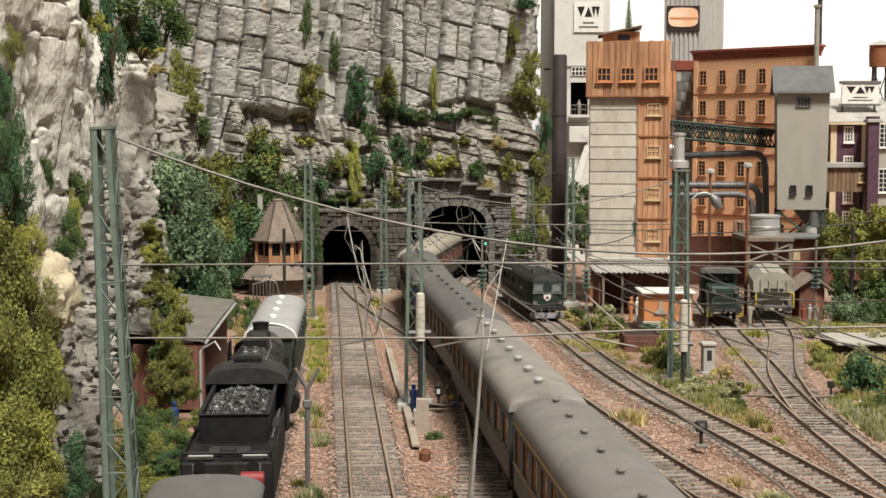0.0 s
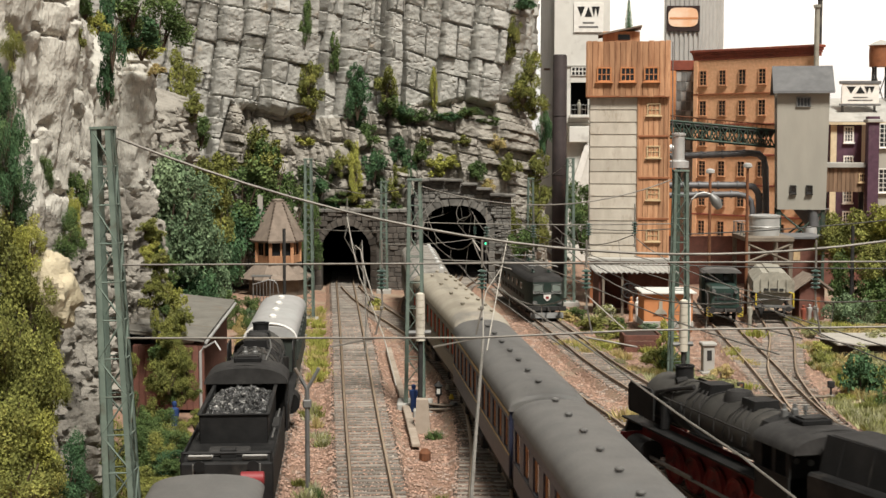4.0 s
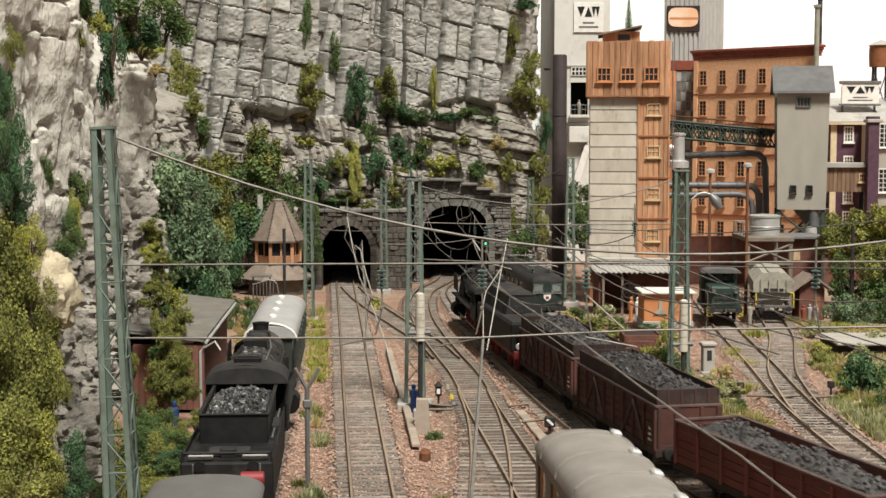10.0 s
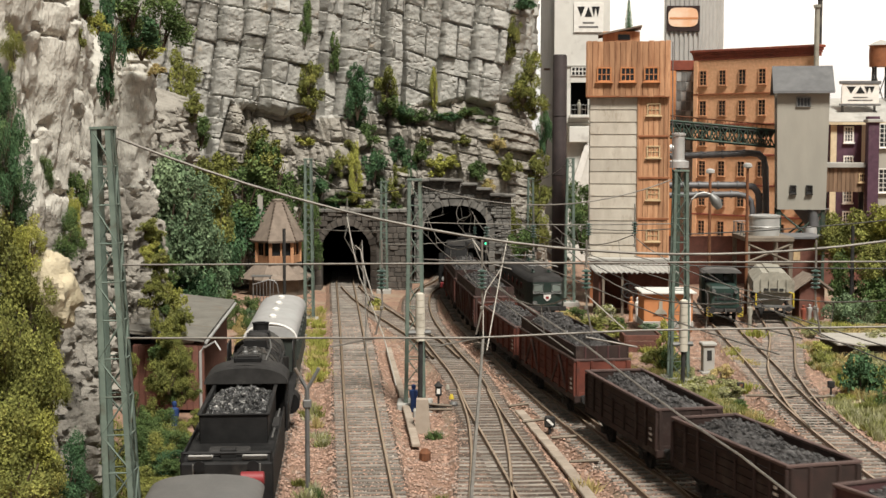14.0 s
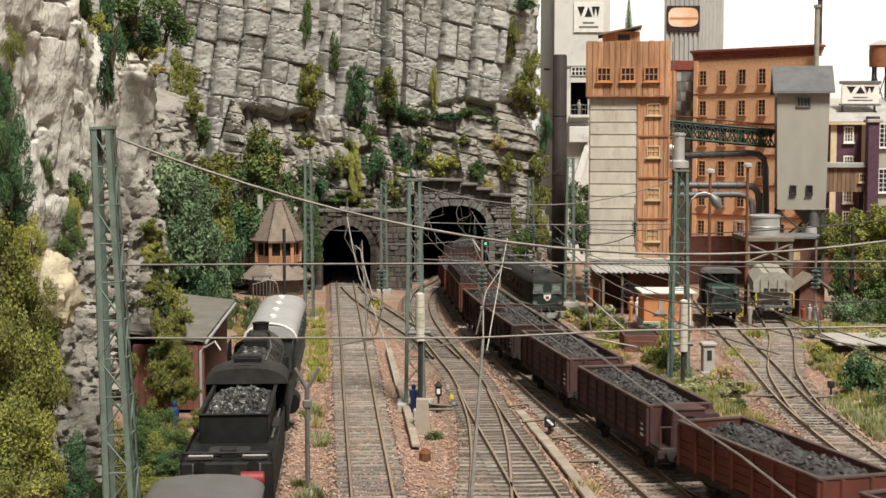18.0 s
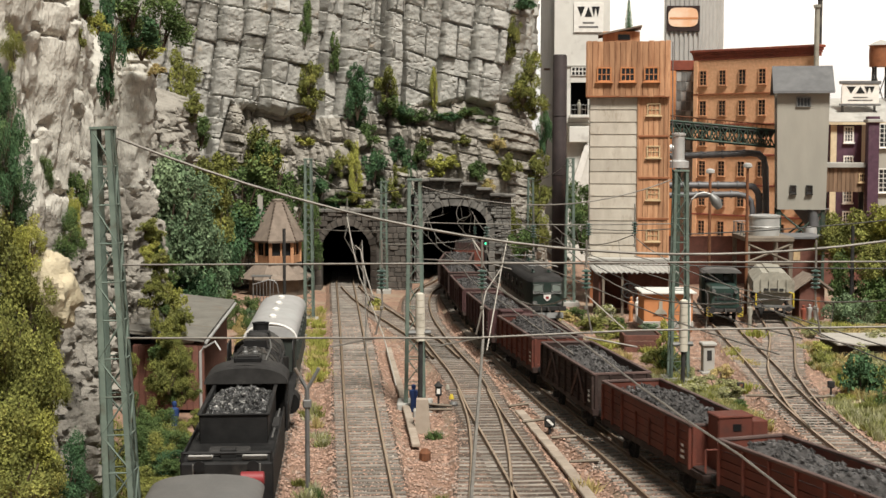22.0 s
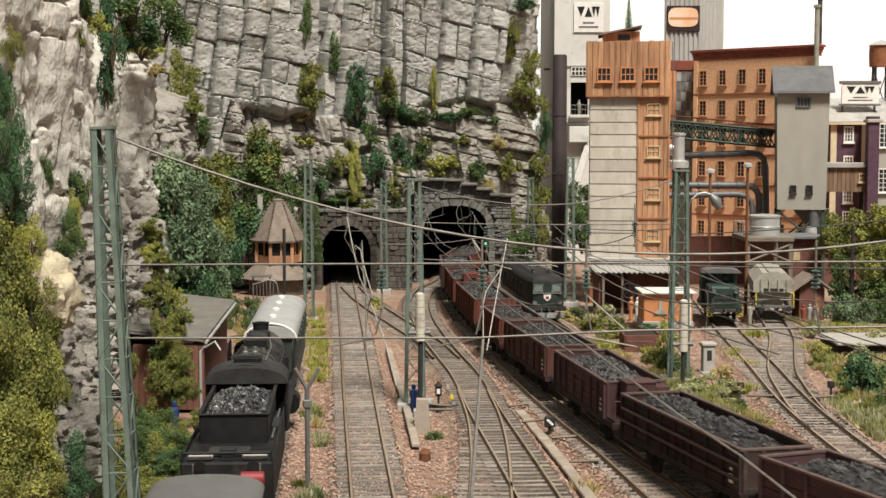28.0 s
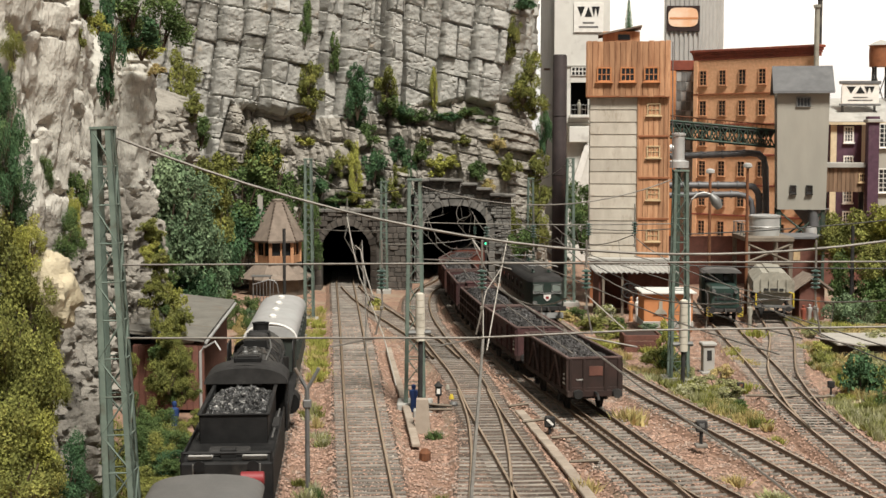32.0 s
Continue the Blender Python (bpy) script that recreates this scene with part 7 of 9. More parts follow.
# ---- the railway's own buildings and parked stock beside the cliff ----
def signal_box():
    cx, cy = -13.32, 118.5
    t = thing("signal_box", at(cx, cy, 0), "hexagonal wooden signal box with a steep shingled roof", "signal box")
    ze, za, zw = 4.03, 7.22, 2.21
    R = 1.75
    ring = [(math.cos(math.pi / 3 * k + 0.26), math.sin(math.pi / 3 * k + 0.26)) for k in range(6)]
    part("base", Shape().prism([(c * 2.4, s * 2.0) for c, s in ring], -0.5, zw - 0.9, "z"), M_WOOD, t)
    low = part("lower_roof", Shape().add([(c * 3.05 - 0.15, s * 3.0, 0.9) for c, s in ring] + [(c * 1.45 - 0.3, s * 1.5, zw) for c, s in ring], [(k, (k + 1) % 6, 6 + (k + 1) % 6, 6 + k) for k in range(6)] + [tuple(range(6)), tuple(range(6, 12))]), M_TILE, t, "flared shingle skirt roof")
    part("room", Shape().prism([(c * R * 0.9, s * R * 0.9) for c, s in ring], zw - 0.1, ze, "z"), M_GLASS, t)
    for k in range(6):
        (c, s), (c2, s2) = ring[k], ring[(k + 1) % 6]
        part("corner_post", box((c * R, s * R, (zw + ze) / 2), (0.26, 0.26, ze - zw + 0.1), 0.03), M_PLANK, t)
        for q in (0.5,):
            part("mullion", box(((c * (1 - q) + c2 * q) * R * 0.96, (s * (1 - q) + s2 * q) * R * 0.96, (zw + ze) / 2), (0.12, 0.12, ze - zw)), M_PLANK, t)
        mx, my = (c + c2) / 2 * R * 0.97, (s + s2) / 2 * R * 0.97
        ang = math.degrees(math.atan2(s2 - s, c2 - c))
        part("parapet", box((0, 0, 0), (R * 0.98, 0.14, 0.62), 0.02), M_PLANK, t, "", at(mx, my, zw + 0.25, 0, 0, ang))
    roof = part("roof", Shape().add([(c * 2.25, s * 2.25, ze - 0.05) for c, s in ring] + [(c * 1.42, s * 1.42, ze + (za - ze) * 0.45) for c, s in ring] + [(c * 0.5, s * 0.5, za - 0.1) for c, s in ring] + [(c * 2.2, s * 2.2, ze - 0.2) for c, s in ring], [(j * 6 + k, j * 6 + (k + 1) % 6, j * 6 + 6 + (k + 1) % 6, j * 6 + 6 + k) for j in range(2) for k in range(6)] + [tuple(range(12, 18)), tuple(range(18, 24))] + [(18 + k, 18 + (k + 1) % 6, (k + 1) % 6, k) for k in range(6)]), M_TILE, t, "steep brown shingled pyramid roof")
    for k in range(6):
        c, s = ring[k]
        n = 13
        for i in range(n):
            q = i / n
            rr = 2.25 - 0.83 * q / 0.45 if q < 0.45 else 1.42 - 0.92 * (q - 0.45) / 0.55
            part("ridge_tile", box((0, 0, 0), (0.13, 0.24, 0.10), 0.02), M_TILE, roof, "", at(c * rr, s * rr, ze + (za - ze) * q + 0.03, 0, 0, math.degrees(math.atan2(s, c)) + 90))
    part("finial", Shape().lathe([(0.52, za - 0.15), (0.55, za), (0.25, za + 0.08)], (0, 0, 0), 8), M_TILE, t)
    part("chimney", box((-1.55, 0.9, 7.59 - 3.0), (0.42, 0.42, 6.0), 0.03), M_SHADE_CONC, t)


signal_box()
stair = thing("iron_stair", at(-13.65, 111.0, -0.42), "grey iron stair railing beside the signal box", "railing")
for k in range(7):
    part("baluster", rod((-0.75 + 0.25 * k, 0, 0), (-0.75 + 0.25 * k, 0, 1.55 + 0.06 * k), 0.035, 5), M_STEEL, stair)
part("top_rail", Shape().tube([(-0.8, 0, 1.5), (0.4, 0, 1.85), (0.8, 0, 1.8), (1.05, 0, 1.5), (1.15, 0, 0.9), (1.15, 0, 0)], 0.06, 6), M_STEEL, stair)
part("landing", box((-0.2, 0.6, 2.1), (1.5, 1.0, 0.1), 0.02), M_STEEL, stair)
part("landing_post", rod((-0.85, 0.6, 0), (-0.85, 0.6, 2.1), 0.06, 6), M_STEEL, stair)
part("landing_post", rod((0.45, 0.6, 0), (0.45, 0.6, 2.1), 0.06, 6), M_STEEL, stair)


def goods_shed():
    t = thing("goods_shed", at(-13.2, 74.7, 0, 0, 0, 3.3), "old red-brown goods shed with a mossy grey roof", "shed")
    L, W = 16.0, 3.6
    part("end_wall", box((0, -L / 2 + 0.3, 1.3), (W - 0.7, 0.2, 2.9)), M_SHEDWALL, t)
    me = box((0, 0, 0), (0.26, 0.06, 3.0), 0.01).mesh("board", M_SHEDWALL)
    for i in range(12):
        part("board", me, None, t, "", at(-W / 2 + 0.45 + 0.272 * i, -L / 2 + 0.16, 1.2))
    part("side_wall", box((W / 2 - 0.45, 0, 1.2), (0.16, L - 0.6, 3.2)), M_SHEDWALL, t)
    part("side_wall", box((-W / 2 + 0.45, 0, 1.0), (0.16, L - 0.6, 3.0)), M_SHEDWALL, t)
    roof = Shape().prism([(-W / 2 - 1.2, 3.45), (W / 2, 2.85), (W / 2, 2.98), (-W / 2 - 1.2, 3.58)], -L / 2, L / 2, "y")
    r = part("roof", roof, M_SHEDROOF, t, "mossy felt roof")
    rnd = random.Random(4)
    for i in range(8):
        part("roof_sheet", Shape().box((0, 0, 0), (W + 1.25, 2.04, 0.03), 0.0, Matrix.Rotation(0.1245, 4, "Y") @ Matrix.Rotation(0.012, 4, "X")), M_SHEDROOF, r, "", at(-0.58 + rnd.uniform(0, 0.06), -L / 2 + 1.0 + 2.0 * i, 3.31))
    part("gutter", Shape().tube([(W / 2 + 0.08, -L / 2, 2.84), (W / 2 + 0.08, L / 2, 2.84)], 0.08, 8), M_ZINC, t, "grey gutter")
    part("downpipe", Shape().tube([(W / 2 + 0.08, -L / 2 + 0.1, 2.8), (W / 2 - 0.2, -L / 2 + 0.1, 2.4), (W / 2 - 0.2, -L / 2 + 0.1, -0.3)], 0.07, 8), M_ZINC, t)
    part("lamp_bracket", Shape().tube([(W / 2, -L / 2, 2.6), (W / 2 + 0.5, -L / 2 - 0.1, 2.9), (W / 2 + 0.75, -L / 2 - 0.2, 2.5)], 0.05, 6), M_ZINC, t)


goods_shed()


def box_van():
    """The short white-roofed coach standing before the parked engine."""
    v = thing("guards_van", at(0, 0, 0), "short green coach with a whitish arched roof", "railway coach")
    L = 12.6
    part("body", box((0, 0, 2.2), (2.58, L, 2.3), 0.05), M_GREEN_COACH, v)
    roof = part("roof", arched_roof(1.34, 3.3, 3.95, L + 0.3, 0.22), M_WHITE_ROOF, v, "whitish arched roof")
    me = Shape().lathe([(0.2, -0.05), (0.2, 0.08), (0.08, 0.14)], (0, 0, 0), 10).mesh("roof_vent", M_WHITE)
    for i in range(4):
        part("roof_vent", me, None, roof, "white roof ventilator", at(0, -4.0 + 2.7 * i, 3.95))
    for side in (-1, 1):
        for i in range(7):
            window(v, at(side * 1.305, -5.2 + 1.75 * i, 2.65, 0, 0, 90 * side), 0.8, 0.8, 1, 1, M_GREEN_COACH, False)
        part("solebar", box((side * 1.1, 0, 0.95), (0.12, L, 0.24)), M_SOOT, v)
    part("end_window", box((0, -L / 2 - 0.02, 2.6), (1.5, 0.06, 0.7)), M_GLASS, v)
    part("roof_edge", Shape().tube([(x, -L / 2 - 0.1, 3.28 + 0.66 * max(0.0, 1 - (x / 1.34) ** 2) ** 0.6) for x in (-1.34, -1.2, -1.0, -0.7, -0.35, 0, 0.35, 0.7, 1.0, 1.2, 1.34)], 0.07, 6), M_WHITE, v, "white roof edge")
    wheels(v, (-4.0, 4.0), 0.48)
    buffers(v, L / 2 + 0.6)
    return v


van = stand(box_van(), "left", 71.2, 8.0)
van.matrix_world = at(0.22, 0, 0) @ van.matrix_world @ Matrix.Diagonal((0.88, 1, 1, 1))
rear_van = thing("covered_wagon", at(0, 0, 0), "covered wagon with a dark grey arched roof", "wagon")
part("body", box((0, 0, 2.1), (2.7, 8.6, 2.1), 0.05), M_BROWN_DARK, rear_van)
part("roof", arched_roof(1.48, 3.05, 3.5, 8.8, 0.15), M_SLATE_ROOF, rear_van, "dark grey arched roof")
wheels(rear_van, (-2.6, 2.6), 0.48)
buffers(rear_van, 4.9)
stand(rear_van, "left", 33.6, 5.2)


def electric_engine():
    e = thing("electric_engine", at(0, 0, 0), "dark green electric engine with a white shield on its nose", "electric locomotive")
    L, lo, hi = 14.6, 1.05, 3.15
    half = 1.28
    body = Shape()
    outline = [(-half, -L / 2 + 0.9), (-0.95, -L / 2 + 0.12), (-0.55, -L / 2), (0.55, -L / 2), (0.95, -L / 2 + 0.12), (half, -L / 2 + 0.9), (half, L / 2 - 0.9), (1.05, L / 2 - 0.12), (-1.05, L / 2 - 0.12), (-half, L / 2 - 0.9)]
    body.prism(outline, lo, hi, "z")
    part("body", body, M_ELOCO, e)
    top = Shape()
    rings = []
    for k, (q, z) in enumerate(((1.0, hi), (0.96, hi + 0.25), (0.8, hi + 0.45), (0.45, hi + 0.55))):
        rings += [(x * q, y * (1 - (1 - q) * 0.12), z) for x, y in outline]
    n = len(outline)
    top.add(rings, [(k * n + i, k * n + (i + 1) % n, (k + 1) * n + (i + 1) % n, (k + 1) * n + i) for k in range(3) for i in range(n)] + [tuple(range(3 * n, 4 * n))])
    roof = part("roof", top, M_SOOT, e, "sooty rounded roof")
    for x in (-0.62, 0.62):
        part("cab_window", box((x, -L / 2 + 0.02, 2.68), (0.62, 0.10, 0.62), 0.06, Matrix.Rotation(0.14 * (1 if x > 0 else -1), 4, "Z")), M_PANE, e, "cab window")
        part("window_frame", Shape().tube([(x - 0.34, -L / 2 - 0.05, 2.35), (x + 0.34, -L / 2 - 0.05, 2.35), (x + 0.34, -L / 2 - 0.05, 3.01), (x - 0.34, -L / 2 - 0.05, 3.01), (x - 0.34, -L / 2 - 0.05, 2.35)], 0.03, 5), M_STEEL, e)
        part("head_lamp", Shape().tube([(x * 1.35, -L / 2 + 0.2, 1.45), (x * 1.35, -L / 2 - 0.10, 1.45)], [0.14, 0.16], 12), M_STEEL, e)
        part("step", box((x * 1.6, -L / 2 + 0.3, 0.75), (0.4, 0.5, 0.06)), M_SOOT, e)
    part("nose_shield", Shape().prism([(-0.24, 2.12), (0.24, 2.12), (0.24, 1.85), (0.12, 1.66), (0, 1.6), (-0.12, 1.66), (-0.24, 1.85)], -L / 2 - 0.07, -L / 2, "y"), M_WHITE, e, "white painted shield")
    part("shield_mark", box((0, -L / 2 - 0.085, 1.88), (0.2, 0.03, 0.2)), M_BUFFER, e)
    part("hand_rail", Shape().tube([(-1.0, -L / 2 - 0.06, 2.24), (1.0, -L / 2 - 0.06, 2.24)], 0.03, 5), M_STEEL, e)
    part("buffer_beam", box((0, -L / 2 + 0.05, 0.95), (2.6, 0.2, 0.4), 0.04), M_SOOT, e)
    part("snow_plough", Shape().prism([(-L / 2 - 0.1, 0.15), (-L / 2 + 0.5, 0.15), (-L / 2 + 0.3, 0.6), (-L / 2, 0.6)], -1.1, 1.1, "x"), M_STEEL, e)
    for side in (-1, 1):
        for i in range(5):
            part("side_window", box((side * (half + 0.005), -4.2 + 2.1 * i, 2.55), (0.06, 0.9, 0.6), 0.04), M_GLASS, e)
        for i in range(8):
            part("vent_grille", box((side * (half + 0.01), -4.9 + 1.4 * i, 1.7), (0.05, 0.9, 0.4)), M_SOOT, e)
        part("side_frame", box((side * 1.15, 0, 0.75), (0.14, 11.5, 0.5), 0.04), M_SOOT, e)
    for y in (-4.6, 4.6):
        p = Shape()
        for x in (-0.6, 0.6):
            p.tube([(x, y - 0.9, 4.0), (x * 0.9, y + 0.9, 4.15), (x * 0.8, y - 0.6, 4.30)], 0.04, 5)
        for q in (-0.1, 0.1):
            p.tube([(-0.95, y - 0.6 + q, 4.32), (0.95, y - 0.6 + q, 4.32)], 0.035, 5)
        part("pantograph", p, M_STEEL, roof, "folded pantograph")
        for x in (-0.55, 0.55):
            part("roof_insulator", Shape().lathe([(0.10, 3.6), (0.13, 3.75), (0.08, 3.85), (0.12, 3.92), (0.06, 4.02)], (x, y, 0), 10), M_INSUL, roof)
    part("roof_conductor", Shape().tube([(-0.7, -4, 3.95), (-0.7, 4, 3.95)], 0.04, 5), M_STEEL, roof)
    wheels(e, (-5.2, -3.0, -1.0, 1.0, 3.0, 5.2), 0.6)
    buffers(e, L / 2 + 0.55)
    return e


eloco = stand(electric_engine(), "electric", 105.2, 9.0)
eloco.matrix_world = eloco.matrix_world @ Matrix.Diagonal((1, 1, 0.8, 1))


def shunter():
    k = thing("shunting_engine", at(0, 0, 0), "small dark green diesel shunter with a wide cab", "diesel locomotive")
    part("hood", box((0, -1.2, 1.75), (1.9, 3.6, 1.5), 0.12), M_KOEF, k)
    cab = part("cab", box((0, 1.4, 2.1), (2.35, 1.7, 2.2), 0.06), M_KOEF, k)
    part("cab_roof", arched_roof(1.3, 3.2, 3.55, 2.1, 0.1), M_SLATE_ROOF, cab)
    for x in (-0.62, 0.62):
        part("cab_window", box((x, 0.53, 2.75), (0.7, 0.06, 0.6), 0.03), M_GLASS, cab)
    for z in (1.4, 1.7, 2.0):
        part("radiator_slat", box((0, -3.02, z), (1.3, 0.06, 0.16), 0.02), M_SOOT, k)
    for x in (-0.45, 0, 0.45):
        part("radiator_bar", box((x, -3.04, 1.7), (0.08, 0.05, 1.0)), M_KOEF, k)
    part("footplate", box((0, 0, 0.95), (2.5, 6.2, 0.22), 0.03), M_SOOT, k)
    for x in (-0.95, 0.95):
        b = part("warning_board", box((x * 1.05, -3.12, 0.85), (0.36, 0.06, 0.6)), M_YELLOW, k, "yellow and black striped board")
        for q in (-0.18, 0.0, 0.18):
            part("black_stripe", box((x * 1.05, -3.155, 0.85 + q), (0.36, 0.02, 0.07), 0.0, Matrix.Rotation(0.5, 4, "Y")), M_SOOT, b)
        part("head_lamp", Shape().tube([(x * 0.75, -3.0, 2.2), (x * 0.75, -3.2, 2.2)], 0.13, 10), M_STEEL, k)
        part("handrail", Shape().tube([(x * 1.15, -2.9, 1.0), (x * 1.15, -2.9, 2.0), (x * 1.15, 0.4, 2.0)], 0.03, 5), M_STEEL, k)
    wheels(k, (-1.6, 1.6), 0.5)
    buffers(k, 3.7)
    return k


lamp_post_green = thing("tunnel_signal", at(3.5, 119.6, -0.4), "dark signal post with a small green light by the tunnel", "signal")
part("post", rod((0, 0, 0), (0, 0, 4.3), 0.07, 8), M_SOOT, lamp_post_green)
part("lamp_head", box((0, 0, 4.05), (0.42, 0.22, 0.8), 0.05), M_SOOT, lamp_post_green)
part("lens", Shape().tube([(0, -0.12, 4.0), (0, -0.17, 4.0)], 0.10, 12), mat("green_signal_light", (0.05, 0.8, 0.35), (0.05, 0.7, 0.3), 2.0, 0.3, 0, 0.0, emit=2.5), lamp_post_green, "lit green lens")
stand(shunter(), "factory", 98.4, 3.2)


def silo_wagon():
    w = thing("hopper_wagon", at(0, 0, 0), "dusty grey hopper wagon with yellow handrails", "wagon")
    L = 9.0
    part("hopper", Shape().prism([(-1.35, 2.2), (1.35, 2.2), (1.35, 3.05), (0.75, 3.75), (-0.75, 3.75), (-1.35, 3.05)], -L / 2 + 0.9, L / 2 - 0.9, "y"), M_TANK, w)
    part("chute", Shape().prism([(-1.3, 2.2), (1.3, 2.2), (0.6, 1.1), (-0.6, 1.1)], -L / 2 + 1.6, L / 2 - 1.6, "y"), M_TANK, w)
    for x in (-0.85, -0.3, 0.3, 0.85):
        part("end_rib", box((x, -L / 2 + 0.86, 2.75), (0.08, 0.1, 1.0)), M_TANK, w)
    part("top_walk", box((0, 0, 3.8), (0.7, L - 2.0, 0.08)), M_TANK, w)
    part("platform", box((0, -L / 2 + 0.4, 1.15), (2.6, 0.9, 0.12)), M_STEEL, w)
    for x in (-1.22, 1.22):
        part("handrail", Shape().tube([(x, -L / 2, 1.2), (x, -L / 2, 2.25), (x * 0.75, -L / 2, 2.35)], 0.06, 6), M_YELLOW, w, "yellow handrail")
        part("sole_beam", box((x * 0.85, 0, 0.98), (0.14, L - 0.6, 0.26)), M_SOOT, w)
    part("end_bar", Shape().tube([(-1.2, -L / 2, 1.75), (1.2, -L / 2, 1.75)], 0.04, 5), M_STEEL, w)
    part("name_bar", box((0, -L / 2 + 0.84, 2.45), (1.3, 0.03, 0.16)), M_SOOT, w)
    wheels(w, (-2.6, 2.6), 0.48)
    buffers(w, L / 2 + 0.5)
    return w


hopper = stand(silo_wagon(), "loading", 101.6, 5.2)
hopper.matrix_world = hopper.matrix_world @ Matrix.Diagonal((1, 1, 0.84, 1))


# ---- overhead line ----
def lattice_mast(x, y, height, w0, w1, label, leg=0.11, lean=0.0, bays=None, base=True):
    """A tapered mast of four angle legs, with crossed bars on each face."""
    t = thing("lattice_mast", at(x, y, -0.45, 0, lean, 0), label, "mast", "overhead line masts")
    h = height + 0.45
    corner = lambda sx, sy, z: Vector((sx * (w0 + (w1 - w0) * z / h) / 2, sy * (w0 + (w1 - w0) * z / h) / 2, z))
    for sx in (-1, 1):
        for sy in (-1, 1):
            a, b = corner(sx, sy, 0), corner(sx, sy, h)
            lg = Shape()
            for wx, wy in ((leg * 1.9, leg * 0.35), (leg * 0.35, leg * 1.9)):
                ox, oy = -sx * (wx - leg * 0.35) / 2, -sy * (wy - leg * 0.35) / 2
                lg.add([(p.x + ox + i * wx / 2, p.y + oy + j * wy / 2, p.z) for p in (a, b) for i, j in ((-1, -1), (1, -1), (1, 1), (-1, 1))], [(0, 1, 5, 4), (1, 2, 6, 5), (2, 3, 7, 6), (3, 0, 4, 7), (4, 5, 6, 7)])
            part("leg", lg, M_MAST, t)
    n = bays or max(6, int(h / (w0 * 1.15)))
    for (ax, ay), (bx, by) in (((-1, -1), (1, -1)), ((1, -1), (1, 1)), ((1, 1), (-1, 1)), ((-1, 1), (-1, -1))):
        s = Shape()
        for i in range(n):
            za, zb = h * i / n, h * (i + 1) / n
            s.tube([corner(ax, ay, za), corner(bx, by, zb)] if i % 2 else [corner(bx, by, za), corner(ax, ay, zb)], leg * 0.30, 4)
            s.tube([corner(ax, ay, zb), corner(bx, by, zb)], leg * 0.24, 4)
        part("lattice_face", s, M_MAST, t, "zigzag lacing bars")
    part("head_plate", box((0, 0, h), (w1 + 0.1, w1 + 0.1, 0.08)), M_MAST, t)
    if base:
        part("foundation", box((0, 0, 0.12), (w0 * 1.7, w0 * 1.7, 0.5), 0.06), M_CONCRETE, t, "pale concrete footing")
    return t


MASTS = {
    "near": (-9.94, 45.0, 12.51, 0.98, 0.60),
    "middle": (-1.31, 68.0, 10.27, 0.98, 0.62),
    "right": (12.13, 75.0, 10.53, 1.02, 0.70),
    "shed": (-9.17, 100.0, 10.75, 0.72, 0.52),
    "between": (-4.81, 119.0, 8.64, 0.70, 0.5),
    "portal": (7.10, 119.0, 8.92, 0.75, 0.5),
    "tower": (9.52, 110.0, 10.64, 0.85, 0.55),
    "far_right": (25.0, 47.0, 12.0, 1.12, 0.66),
}
for key, (x, y, h, w0, w1) in MASTS.items():
    lattice_mast(x, y, h, w0, w1, {"near": "tall grey-green lattice mast beside the cliff"}.get(key, "grey-green steel lattice mast on a concrete footing"), 0.105 if key == "near" else 0.085, -2.0 if key == "near" else 0.0, 11 if key == "near" else None)


def wire(name, pts, r, label, material=None, cat="wire"):
    return solid(name, Shape().tube(pts, r, 5), material or M_WIRE, label, cat, "", "overhead wires")


def sag(a, b, drop, n=16):
    a, b = Vector(a), Vector(b)
    return [a + (b - a) * (i / n) - Vector((0, 0, 4 * drop * (i / n) * (1 - i / n))) for i in range(n + 1)]


# cross-spans between the masts
near_top = Vector((-9.97, 45.0, 12.2))
wire("carrier_wire", sag(near_top, (24.6, 47.0, 11.6), 3.35, 26), 0.042, "sagging thick carrier wire between masts")
wire("upper_span_wire", [(-9.85, 45, 8.30), (1.32, 45, 8.35), (24.6, 47, 8.28)], 0.032, "taut grey upper span wire")
wire("lower_span_wire", [(-9.80, 45, 6.03), (0.98, 45, 6.04), (6.03, 45.4, 6.22), (24.6, 47, 6.28)], 0.034, "taut grey lower span wire")
mx, my = MASTS["middle"][0] + 0.3, 68.0
rx, ry = MASTS["right"][0] - 0.3, 75.0
wire("carrier_wire", sag((mx, my, 9.96), (rx, ry, 10.13), 1.1), 0.03, "sagging carrier wire between masts")
wire("upper_span_wire", sag((mx, my, 8.28), (rx, ry, 7.82), 0.08), 0.026, "taut upper span wire")
wire("lower_span_wire", sag((mx, my, 6.57), (rx, ry, 5.68), 0.05), 0.026, "taut lower span wire")
wire("carrier_wire", sag((mx - 0.6, my, 9.96), (MASTS["shed"][0] + 0.3, 100, 10.05), 0.9), 0.026, "thin sagging carrier wire")
wire("span_wire", sag((MASTS["shed"][0] + 0.3, 100, 6.01), (MASTS["between"][0] - 0.2, 119, 4.70), 0.1), 0.03, "taut thin span wire")
wire("span_wire", sag((MASTS["between"][0] + 0.2, 119, 3.60), (MASTS["portal"][0], 119, 5.07), 0.5), 0.03, "thin span wire before the tunnel")
wire("span_wire", sag((MASTS["portal"][0], 119, 8.64), (MASTS["tower"][0], 110, 10.47), 0.3), 0.03, "thin span wire by the stack")
wire("span_wire", sag((MASTS["tower"][0], 110, 5.61), (rx, ry, 7.56), 0.2), 0.028, "thin grey span wire above the yard")
